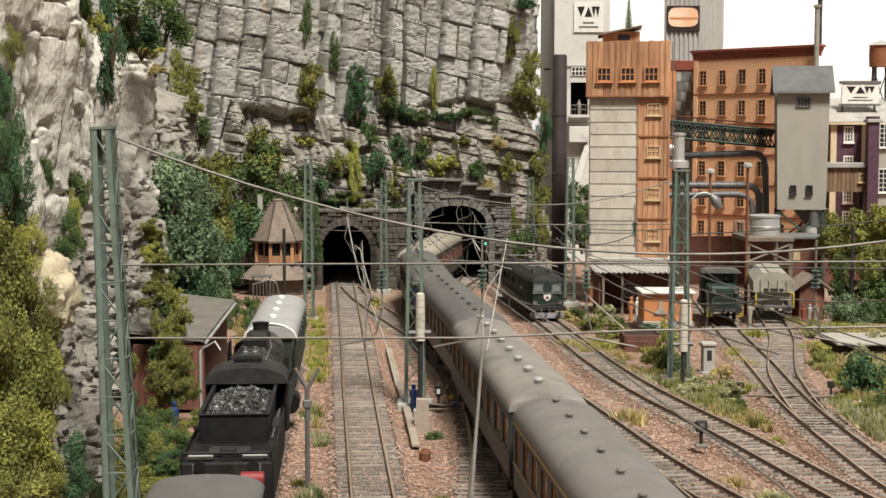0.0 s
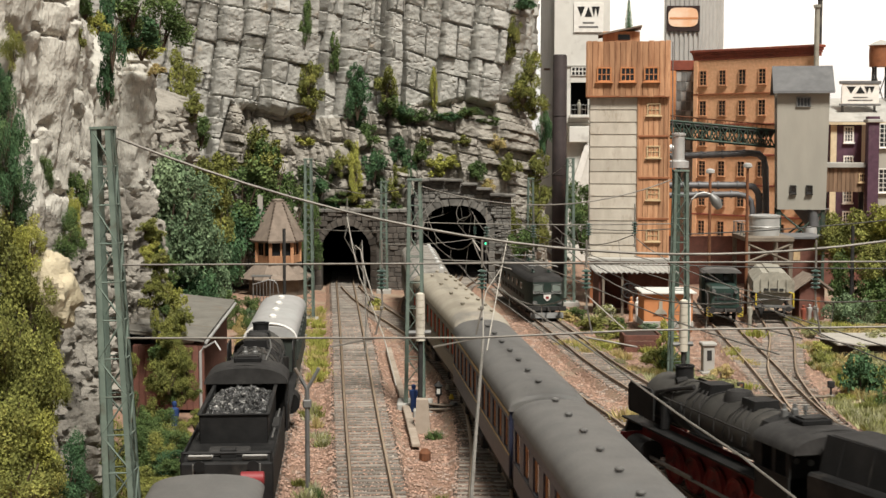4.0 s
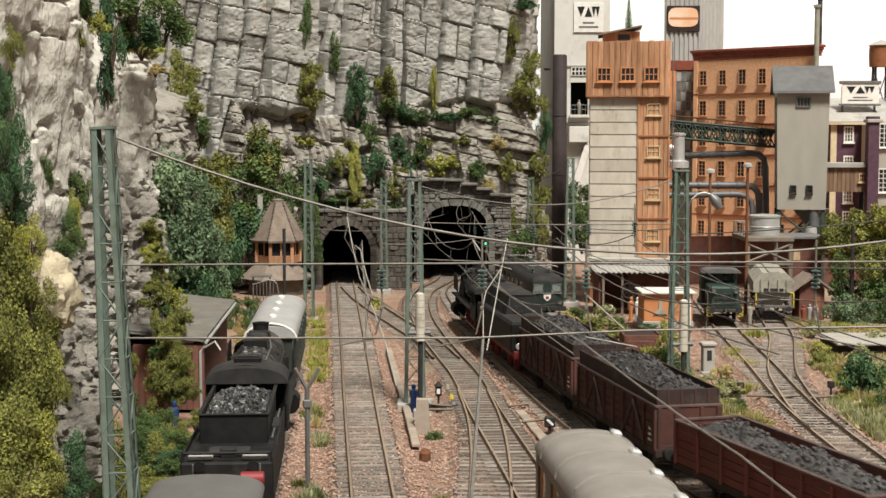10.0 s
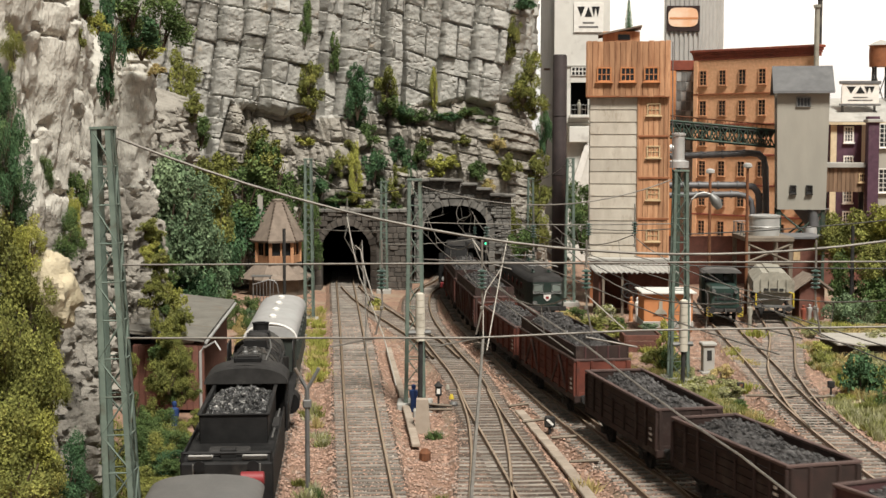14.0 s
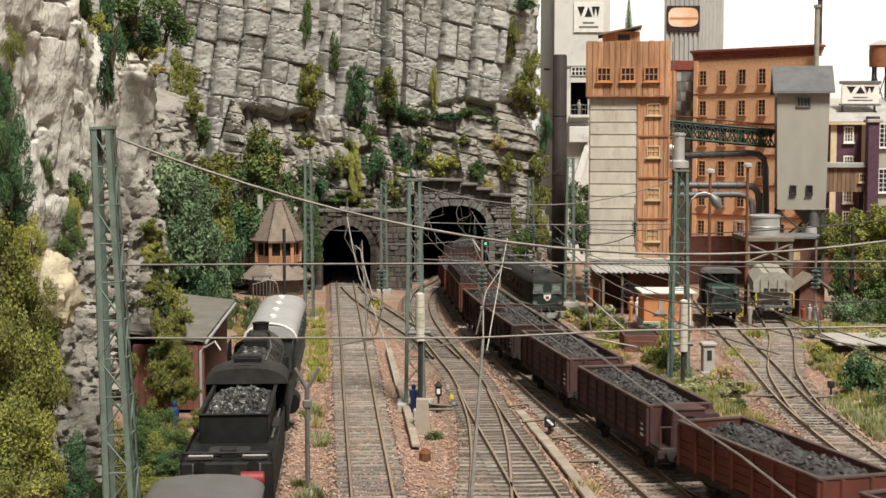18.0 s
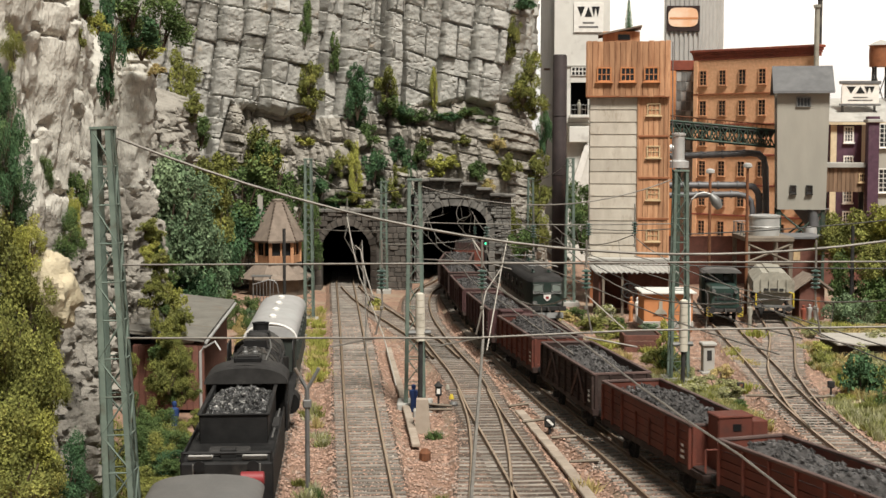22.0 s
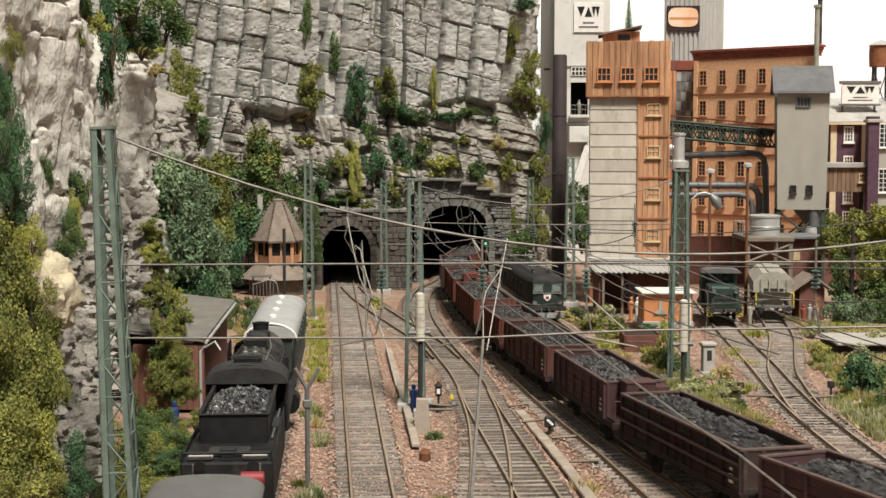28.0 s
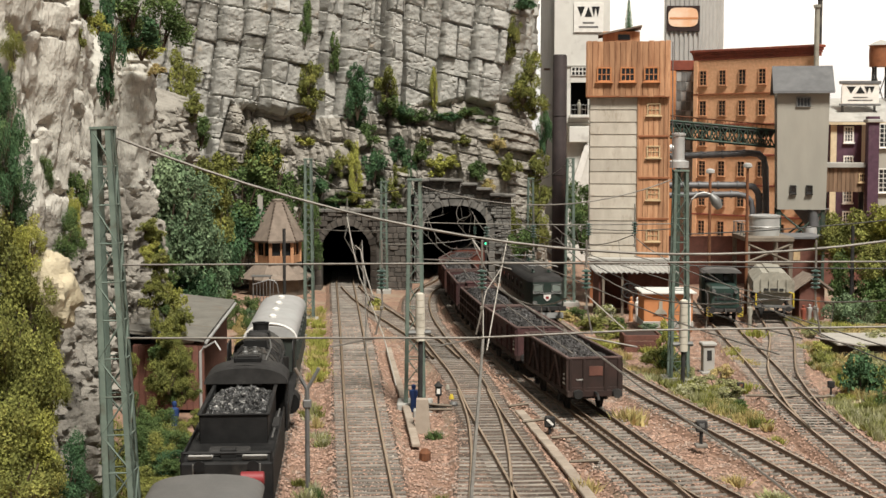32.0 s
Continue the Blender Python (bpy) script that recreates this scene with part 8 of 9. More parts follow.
wire("feeder_wire", sag((rx + 0.5, ry, 7.27), (36.0, 88.0, 8.6), 0.35), 0.035, "dark feeder wire over the yard", M_WIRE_DARK)
wire("feeder_wire", sag((rx + 0.5, ry, 5.68), (34.0, 70.0, 6.2), 0.2), 0.03, "dark feeder wire over the yard", M_WIRE_DARK)
wire("feeder_wire", sag((13.84, 80.00, 5.24), (15.86, 52.00, 4.23), 0.3), 0.03, "dark slack wire over the yard", M_WIRE_DARK)
wire("feeder_wire", sag((10.07, 100.00, 3.69), (14.79, 60.00, 3.95), 0.4), 0.028, "dark slack wire over the yard", M_WIRE_DARK)

# bare stays and steady wires, bent where they are clipped
for pts in (((-4.32, 66.00, 8.63), (-3.95, 64.00, 7.43), (-3.43, 60.00, 6.51), (-2.84, 56.00, 6.05), (-2.03, 50.00, 5.40), (-1.45, 45.00, 4.55)), ((-3.71, 62.00, 7.65), (-3.44, 61.00, 7.55), (-3.05, 58.00, 6.79), (-2.64, 55.00, 6.26), (-2.30, 54.00, 6.27)), ((2.33, 58.00, 7.06), (1.62, 55.00, 6.45), (1.46, 53.00, 6.17), (1.38, 50.00, 5.32)), ((2.81, 64.00, 7.80), (2.41, 60.00, 6.89), (1.96, 55.00, 5.94), (1.51, 50.00, 4.93)), ((1.20, 60.00, 8.07), (1.50, 59.00, 7.66)), ((5.43, 56.00, 6.26), (6.46, 52.00, 5.41))):
    wire("steady_wire", list(pts), 0.024, "bent pale steady wire of the overhead line", M_WIRE_PALE)
wire("contact_wire", [(2.06, 62, 6.01), (4.44, 53, 5.16), (4.87, 50, 5.12), (6.05, 45, 4.56), (6.85, 41, 4.27), (7.59, 37, 4.11), (8.25, 34, 3.77), (8.94, 31, 3.45)], 0.034, "bare grey contact wire", M_WIRE)
wire("contact_wire", [(1.38, 50.00, 5.32), (1.09, 44.00, 4.42), (0.83, 38.00, 3.99), (0.59, 32.00, 3.70)], 0.055, "thick grey contact wire", M_WIRE)

INSULATOR = Shape().lathe([(0.03, 0.30)] + [(r, 0.28 - 0.14 * k - q) for k in range(5) for r, q in ((0.08, 0.0), (0.21, 0.03), (0.22, 0.06), (0.08, 0.09))] + [(0.03, -0.42)], (0, 0, 0), 12).mesh("insulator", M_INSUL)


def hanger(x, y, z_hi, z_lo, reach, label="green insulator string with a steadying arm"):
    """An insulator between the span wires, and the thin arm that steadies the contact wire."""
    t = thing("insulator_string", at(x, y, z_hi), label, "insulator", "insulators")
    part("insulator", INSULATOR, None, t, "", at(0, 0, -0.42) @ Matrix.Diagonal((0.7, 0.7, 0.9, 1)))
    part("hanger_rod", rod((0, 0, 0.75), (0, 0, -0.1), 0.035, 6), M_WIRE, t)
    part("lower_rod", Shape().tube([(0, 0, -0.8), (0.02, 0, -1.3), (reach * 0.12, 0.02, z_lo - z_hi + 0.1)], 0.03, 5), M_WIRE, t)
    part("steady_arm", Shape().tube([(0, 0, z_lo - z_hi + 0.02), (reach, 0.1, z_lo - z_hi - 0.30)], 0.03, 5), M_WIRE, t)
    part("clamp", box((0, 0, -1.35), (0.12, 0.1, 0.12), 0.02), M_WIRE, t)


for x, r in ((-1.89, -1.6), (1.20, -1.5), (4.41, 1.6), (11.47, 1.6)):
    hanger(x, 45.0, 8.32, 6.04, r)
for q in (0.24, 0.42, 0.64, 0.83):
    hanger(mx + (rx - mx) * q, my + (ry - my) * q, 8.14, 6.24, 1.2)
hanger(2.57, 119.0, 5.16, 3.23, 0.9)


def catenary(key, supports, zc, zm, stagger, near_y, far_y):
    """Carrier and contact wire over a track, with droppers."""
    line = LINES[key]
    ys = [near_y] + supports + [far_y]
    pts_c, pts_m = [], []
    for i, (a, b) in enumerate(zip(ys, ys[1:])):
        sa, sb = line.near(a), line.near(b)
        n = 10
        for k in range(n + (i == len(ys) - 2)):
            q = k / n
            p = line.place(sa + (sb - sa) * q)
            off = stagger * (1 - 2 * abs(((i + q) % 2) - 1))
            pts_c.append(Vector((p.x + off, p.y, zc)))
            pts_m.append(Vector((p.x + off * 0.5, p.y, zm - 4 * (zm - zc - 0.35) * q * (1 - q) * 0.9)))
    t = thing("contact_line", at(0, 0, 0), "contact wire and carrier over a track with droppers", "overhead wire", "overhead wires")
    part("contact_wire", Shape().tube(pts_c, 0.026, 5), M_WIRE, t)
    part("carrier_wire", Shape().tube(pts_m, 0.026, 5), M_WIRE, t)
    for k in range(2, len(pts_c) - 1, 3):
        part("dropper", rod(pts_c[k], pts_m[k], 0.016, 4), M_WIRE, t)


catenary("main", [70, 98, 120], 5.55, 7.3, 0.35, 45, 132)
catenary("coach", [70, 98, 124], 5.55, 7.3, -0.35, 45, 136)
catenary("coal", [72, 98, 124], 5.55, 7.3, 0.4, 45, 136)
catenary("electric", [74, 100], 5.55, 7.3, 0.35, 45, 116)


M_SLEEVE = mat("dusty_white_sleeve", (0.60, 0.56, 0.47), (0.50, 0.46, 0.38), 1.4, 0.7, 0, 0.1, (0.33, 0.30, 0.24), 0.8, 0.56, 0.05)


def sleeve_post(x, y, z0, z1, z2, label):
    """A dark post with a long white ribbed sleeve."""
    t = thing("insulated_post", at(x, y, -0.4), label, "post")
    part("post", rod((0, 0, 0), (0.04, 0, z1 + 0.4), 0.11, 8), M_SOOT, t)
    prof = []
    n = 7
    for k in range(n):
        a, b = z1 + 0.4 + (z2 - z1) * k / n, z1 + 0.4 + (z2 - z1) * (k + 0.9) / n
        r = 0.225 - 0.004 * k
        prof += [(r, a), (r, b), (r - 0.05, b + 0.01)]
    part("sleeve", Shape().lathe([(0.1, z1 + 0.38)] + prof + [(0.1, z2 + 0.42)], (0.02, 0, 0), 14), M_SLEEVE, t, "white ribbed sleeve")
    part("clamp_ring", Shape().tube([(-0.5, 0, z1 + 0.75), (0.5, 0, z1 + 0.78)], 0.12, 8), M_STEEL, t)
    part("foot", box((0, 0, 0.1), (0.6, 0.6, 0.4), 0.05), M_CONCRETE, t)


sleeve_post(-1.05, 66.0, 0, 3.04, 5.20, "dark post with a white ribbed insulating sleeve")
sleeve_post(12.02, 73.0, 0, 1.53, 4.12, "dark post with a white ribbed insulating sleeve")
y_post = thing("forked_post", at(-4.77, 51.0, -0.4), "thin grey post with a forked top", "post")
part("shaft", rod((0, 0, 0), (0, 0, 3.39 + 0.4), 0.085, 8), M_STEEL, y_post)
for s in (-1, 1):
    part("fork_arm", Shape().tube([(0, 0, 3.39 + 0.4), (s * 0.42, 0, 4.15 + 0.4)], 0.07, 6), M_STEEL, y_post)
part("collar", box((0, 0, 2.89 + 0.4), (0.3, 0.24, 0.3), 0.04), M_STEEL, y_post)
thin = thing("dark_post", at(-10.09, 93.0, -0.4), "thin dark iron post near the signal box", "post")
part("shaft", rod((0, 0, 0), (0, 0, 6.45 + 0.4), 0.10, 8), M_SOOT, thin)


# ---- signals, ducts and line-side pieces ----
def dwarf_signal(x, y, label, lamp=M_WHITE, z=0.0, size=1.0):
    t = thing("dwarf_signal", at(x, y, -0.35 + z) @ Matrix.Scale(size, 4), label, "signal", "dwarf signals")
    part("post", rod((0, 0, 0), (0, 0, 0.55), 0.07, 6), M_SOOT, t)
    part("lantern_box", box((0, 0, 0.8), (0.46, 0.3, 0.46), 0.05), M_SOOT, t)
    part("lens_plate", box((0, -0.16, 0.8), (0.36, 0.03, 0.10), 0.01, Matrix.Rotation(0.75, 4, "Y")) if lamp is M_WHITE else box((0, -0.16, 0.85), (0.2, 0.03, 0.17), 0.01), lamp, t)
    part("base", box((0, 0, 0.02), (0.5, 0.5, 0.14), 0.03), M_SLEEPER, t)


dwarf_signal(14.17, 69.2, "small black dwarf signal with a red-brown lens", M_RUST, 0.2, 0.72)
dwarf_signal(10.33, 58.0, "small black dwarf signal beside the siding", M_STEEL, 0.25)
dwarf_signal(18.82, 70.5, "black point lantern beside the points", M_SOOT, 0.05, 0.72)
dwarf_signal(4.53, 61.5, "black dwarf signal with a white diagonal stripe", M_WHITE, -0.25)
lan = thing("point_lantern", at(-0.21, 67.5, -0.3), "black and white point lantern on a rod", "lantern")
part("rod", rod((0, 0, 0), (0, 0, 0.55), 0.05, 6), M_SOOT, lan)
part("lantern_box", box((0, 0, 0.78), (0.3, 0.3, 0.46), 0.04), M_SOOT, lan)
part("lens", box((0, -0.16, 0.78), (0.16, 0.03, 0.24), 0.01), M_WHITE, lan, "white lens")
part("cap", Shape().lathe([(0.24, 1.02), (0.12, 1.12), (0.05, 1.22)], (0, 0, 0), 10), M_SOOT, lan)
part("lever_frame", box((0.2, -0.3, 0.1), (1.4, 0.2, 0.12), 0.03), M_SOOT, lan)
part("lever_weight", Shape().lathe([(0.16, 0), (0.2, 0.1), (0.16, 0.2)], (0.7, -0.3, 0.12), 10), M_STEEL, lan)


M_DUCT = mat("weathered_duct_lid", (0.37, 0.31, 0.25), (0.29, 0.24, 0.19), 1.2, 0.9, 0, 0.1, (0.27, 0.21, 0.16), 0.5, 0.56, 0.12)


def duct(pts, width, label, step=1.1):
    """A line of concrete cable-duct lids lying on the ground."""
    t = thing("cable_duct", at(0, 0, 0), label, "cable duct", "", "structure")
    me = box((0, 0, 0), (width, step - 0.04, 0.16), 0.03).mesh("duct_lid", M_DUCT)
    line = smooth_line(pts, step)
    for i, (p, q) in enumerate(zip(line, line[1:])):
        part("duct_lid", me, None, t, "", at(p.x, p.y, -0.22 + 0.03 * hashed(i, 7), 0, 0, math.degrees(math.atan2(q.y - p.y, q.x - p.x)) - 90 + 2 * (hashed(i, 9) - 0.5)))


duct([(5.14, 49.08), (4.63, 54.95), (3.97, 61.51), (3.35, 67.24)], 0.42, "pale concrete cable duct between tracks")
duct([(2.07, 87.69), (1.38, 94.02), (0.73, 98.77)], 0.36, "pale concrete cable duct near the tunnel")
duct([(-1.13, 59.15), (-1.80, 68.28), (-2.50, 76.70), (-3.30, 86.96)], 0.34, "concrete trough beside the straight track")
for pts in (((3.01, 66.66), (3.95, 67.24)), ((3.45, 62.88), (4.47, 63.52)), ((4.43, 59.50), (5.74, 59.96)), ((4.81, 55.04), (5.95, 55.24)), ((14.48, 69.50), (15.85, 69.34)), ((15.99, 69.04), (17.04, 69.50)), ((17.26, 68.73), (18.49, 69.34)), ((-0.76, 67.24), (0.41, 66.66)), ((-0.82, 65.82), (0.41, 65.82))):
    (xa, ya), (xb, yb) = pts
    solid("point_rodding", Shape().tube([(xa, ya, -0.08), (xb, yb, -0.08)], 0.06, 4), M_WOOD, "grey point rod cover across the track", "rodding", "", "point rods")
blk = thing("mast_footing", at(-0.90, 62.5, -0.45), "tapered grey concrete footing block", "footing")
part("block", Shape().add([(-0.32, -0.35, 0), (0.36, -0.35, 0), (0.36, 0.35, 0), (-0.32, 0.35, 0), (-0.24, -0.26, 1.45), (0.26, -0.26, 1.45), (0.26, 0.26, 1.45), (-0.24, 0.26, 1.45)], [(0, 1, 2, 3), (4, 5, 6, 7), (0, 1, 5, 4), (1, 2, 6, 5), (2, 3, 7, 6), (3, 0, 4, 7)]), M_DUCT, blk)
for px, py, w, mt in ((0, 0, 0.32, M_RUST), (1, 0, 0.16, M_YELLOW), (2, 0, 0.15, M_TANK)):
    gx, gy = ((-0.71, 56.76), (0.40, 69.04), (0.22, 71.75))[px]
    solid("scrap_piece", Shape().lathe([(0.1, -0.45), (w * 0.7, -0.4), (w * 0.75, -0.1), (w * 0.4, 0.05)], (gx, gy, 0), 9), mt, ("rusty brown drum lying by the track", "small yellowish block by the points", "small white block by the points")[px], "scrap")


def figurine(x, y, z, h, material, label):
    """A toy figure as one plain turned shape."""
    s = Shape().lathe([(0.15, 0), (0.16, 0.1), (0.14, 0.45 * h), (0.2, 0.62 * h), (0.19, 0.78 * h), (0.07, 0.83 * h), (0.11, 0.9 * h), (0.10, 0.97 * h), (0.03, h)], (0, 0, 0), 10)
    solid("toy_figure", s, material, label, "figurine", m=at(x, y, z))


M_TOYBLUE = mat("toy_blue", (0.03, 0.06, 0.18), (0.025, 0.05, 0.14), 3.0, 0.6, 0, 0)
figurine(*(20.25, 96.34), -0.35, 1.75, M_TANK, "plain pale toy figure beside the shunter")
figurine(*(24.55, 99.40), -0.35, 1.2, M_BRICK_R, "plain red toy figure by the hut")
figurine(*(25.13, 100.03), -0.35, 1.2, M_CORR, "plain white toy figure by the hut")
figurine(*(25.47, 99.71), -0.35, 1.2, M_ZINC, "plain pale toy figure by the hut")
figurine(*(12.89, 100.03), -0.35, 1.7, M_ORANGE, "plain ochre toy figure by the shed")
figurine(*(13.28, 99.71), -0.35, 1.7, M_WHITE, "plain white toy figure by the shed")
figurine(*(11.47, 99.40), -0.35, 1.2, M_WHITE, "plain pale toy figure by the bushes")
figurine(*(-11.31, 61.14), -0.35, 1.5, M_TOYBLUE, "plain blue toy figure beside the goods shed")
figurine(*(-1.35, 66.81), -0.35, 1.25, M_TOYBLUE, "plain blue toy figure at the mast")
figurine(13.79, 149.4, 14.55, 1.5, M_TANK, "plain pale toy figure on the balcony")


# ---- plants ----
CROWNS = {}
LEAF_WORDS = {"dark": "dark green", "deep": "deep green", "grey": "grey-green", "olive": "olive", "yellow": "yellow-green", "straw": "dry straw-coloured", "pale": "pale flowering"}


def crown_mesh(leaf, variant, flakes, size):
    """A crown of unit size: many small leaf flakes over uneven clumps, with gaps between them."""
    key = (leaf, variant, flakes, size)
    if key in CROWNS:
        return CROWNS[key]
    rng = np.random.RandomState(variant * 7 + len(leaf))
    k = 15 + variant % 4
    cen = rng.normal(0, 1, (k, 3))
    cen /= np.linalg.norm(cen, axis=1)[:, None]
    cen *= rng.uniform(0.3, 0.98, (k, 1))
    rad = rng.uniform(0.17, 0.36, k)
    pick = rng.choice(k, flakes, p=rad ** 2 / (rad ** 2).sum())
    d = rng.normal(0, 1, (flakes, 3))
    d /= np.linalg.norm(d, axis=1)[:, None]
    r = rad[pick] * np.where(rng.uniform(0, 1, flakes) < 0.18, rng.uniform(1.0, 1.45, flakes), rng.uniform(0.45, 1.06, flakes) ** 0.5)
    p = cen[pick] + d * r[:, None]
    nrm = d + rng.normal(0, 0.9, (flakes, 3))
    nrm /= np.linalg.norm(nrm, axis=1)[:, None]
    a = np.cross(nrm, rng.normal(0, 1, (flakes, 3)))
    a /= np.linalg.norm(a, axis=1)[:, None] + 1e-9
    b = np.cross(nrm, a)
    s = size * rng.uniform(0.6, 1.35, (flakes, 1))
    v = np.stack([p - a * s, p + b * s * 0.7 + nrm * s * 0.3, p + a * s, p - b * s * 0.7 + nrm * s * 0.3], 1).reshape(-1, 3) * K
    f = np.arange(flakes * 4).reshape(-1, 4)
    me = bpy.data.meshes.new("crown")
    me.from_pydata(v.tolist(), [], f.tolist())
    me.materials.append(LEAF[leaf])
    CROWNS[key] = me
    return me


STEMS = Shape()
for i in range(7):
    a = i * 0.9
    STEMS.tube([(0, 0, -1.0), (0.25 * math.cos(a), 0.25 * math.sin(a), -0.3), (0.5 * math.cos(a + 0.3), 0.5 * math.sin(a + 0.3), 0.3)], [0.05, 0.035, 0.012], 5)
STEMS = STEMS.mesh("twig_frame", M_BARK)
COUNT = [0]


def bush(place, rx, rz, leaf, fine=False, where="on the rock"):
    COUNT[0] += 1
    i = COUNT[0]
    t = thing("bush", at(*place, 0, 0, 360 * hashed(i, 1)), f"{LEAF_WORDS[leaf]} leafy bush growing {where}", "bush", "bushes")
    big = max(rx, rz)
    flakes, size = ((7500, 0.032) if place[1] < 52 else ((5600, 0.040) if place[1] < 95 else (3600, 0.052))) if fine else ((4000, 0.050) if big > 1.3 else (2200, 0.070))
    sc = Matrix.Diagonal((rx * 1.28, rx * 1.1, rz * 1.25, 1))
    part("crown", crown_mesh(leaf, i % 4, flakes, size), None, t, "", sc)
    part("twig_frame", STEMS, None, t, "", sc)
    return t


TUFTS = {}


def tuft(x, y, r, h, leaf, z=-0.42):
    """A clump of upright blades."""
    COUNT[0] += 1
    i = COUNT[0] % 3
    if (leaf, i) not in TUFTS:
        rng = np.random.RandomState(40 + i)
        n = 240
        q = rng.uniform(-1, 1, (n, 2)) * rng.uniform(0.2, 1, (n, 1))
        lean = q * 0.45 + rng.normal(0, 0.25, (n, 2))
        hh = rng.uniform(0.45, 1.05, n)
        w = rng.normal(0, 0.06, (n, 2))
        v = np.zeros((n, 3, 3))
        v[:, 0, :2], v[:, 1, :2] = q - w, q + w
        v[:, 2, :2], v[:, 2, 2] = q + lean, hh
        me = bpy.data.meshes.new("blades")
        me.from_pydata((v.reshape(-1, 3) * K).tolist(), [], np.arange(n * 3).reshape(-1, 3).tolist())
        me.materials.append(LEAF[leaf])
        TUFTS[leaf, i] = me
    ob = new("grass_tuft", TUFTS[leaf, i])
    ob.matrix_world = at(x, y, z, 0, 0, 360 * hashed(COUNT[0], 3)) @ Matrix.Diagonal((r, r, h, 1))
    return tagged(ob, f"{LEAF_WORDS[leaf]} grass tuft beside the track", "grass", "grass tufts")


# buttress creepers and the big olive shrub by the mast
for p, rx, rz, leaf in (((-13.38, 45.12, 12.79), 0.42, 1.2, "deep"), ((-13.36, 45.40, 11.40), 0.55, 1.2, "deep"), ((-13.51, 45.86, 10.34), 0.55, 0.9, "deep"), ((-13.44, 45.04, 13.81), 0.3, 0.6, "deep"), ((-13.55, 49.38, 10.95), 0.4, 0.5, "dark"), ((-12.88, 50.00, 8.82), 0.55, 0.75, "dark"), ((-12.90, 51.00, 9.54), 0.3, 0.7, "yellow"), ((-13.29, 50.00, 8.49), 0.4, 0.4, "deep"), ((-13.13, 45.14, 14.93), 0.3, 0.5, "olive")):
    bush(p, rx, rz, leaf, True)
for p, rx, rz, leaf in (((-13.66, 46.00, 8.20), 1.0, 1.4, "olive"), ((-13.02, 46.00, 8.91), 0.6, 0.7, "yellow"), ((-13.50, 45.00, 6.01), 1.1, 1.6, "olive"), ((-12.91, 45.00, 4.95), 0.9, 1.4, "olive"), ((-13.17, 44.00, 3.73), 1.1, 1.5, "olive"), ((-12.69, 45.00, 3.01), 0.8, 1.1, "yellow"), ((-12.74, 43.00, 2.06), 1.2, 1.1, "olive"), ((-12.60, 46.50, 5.62), 0.5, 0.8, "yellow"), ((-11.92, 46.00, 1.53), 0.65, 1.0, "deep"), ((-12.97, 46.00, 6.86), 0.7, 0.9, "olive"), ((-12.45, 45.00, 1.67), 0.8, 0.9, "olive"), ((-12.41, 46.00, 4.07), 0.5, 0.7, "olive")):
    bush(p, rx, rz, leaf, True)
for p, rx, rz, leaf in (((-13.41, 60.00, 16.60), 0.5, 1.4, "deep"), ((-13.75, 60.50, 14.6), 0.36, 1.0, "deep"), ((-13.46, 64.00, 17.77), 0.9, 0.8, "dark"), ((-13.70, 66.00, 16.82), 0.9, 0.6, "deep"), ((-13.53, 56.00, 17.14), 0.5, 0.4, "dark"), ((-13.07, 56.00, 16.50), 0.35, 0.35, "yellow"), ((-14.07, 69.00, 16.40), 0.8, 0.5, "yellow"), ((-14.15, 66.00, 16.57), 0.6, 0.5, "yellow"), ((-13.81, 71.00, 15.42), 0.4, 0.3, "straw"), ((-13.25, 53.50, 10.33), 0.35, 0.6, "dark"), ((-13.31, 54.00, 15.67), 0.3, 0.4, "olive")):
    bush(p, rx, rz, leaf)
for p, rx, rz, leaf in (((-10.78, 56.00, 0.32), 0.8, 0.6, "olive"), ((-10.73, 53.00, 0.12), 0.7, 0.6, "dark"), ((-9.82, 52.00, -0.07), 0.7, 0.4, "olive"), ((-11.95, 58.00, 0.58), 0.7, 0.7, "dark"), ((-11.63, 52.00, 0.96), 0.7, 0.8, "olive"), ((-10.89, 49.00, 0.25), 0.8, 0.7, "olive"), ((-9.63, 55.00, 0.31), 0.4, 0.4, "olive"), ((-11.77, 47.50, 0.43), 0.6, 0.6, "dark"), ((-10.18, 54.00, 0.74), 0.7, 0.5, "dark"), ((-10.52, 53.00, 0.75), 0.6, 0.5, "olive"), ((-9.23, 51.00, 0.57), 0.6, 0.35, "dark"), ((-10.43, 50.00, 0.21), 0.8, 0.5, "olive"), ((-9.45, 48.50, 0.28), 0.7, 0.35, "olive"), ((-11.03, 52.00, 0.96), 0.6, 0.7, "dark"), ((-11.18, 55.00, 0.97), 0.7, 0.6, "dark"), ((-10.01, 56.00, 0.76), 0.5, 0.4, "olive"), ((-9.72, 51.50, 0.66), 0.6, 0.4, "deep")):
    bush(p, rx, rz, leaf, True, "at the cliff's foot")
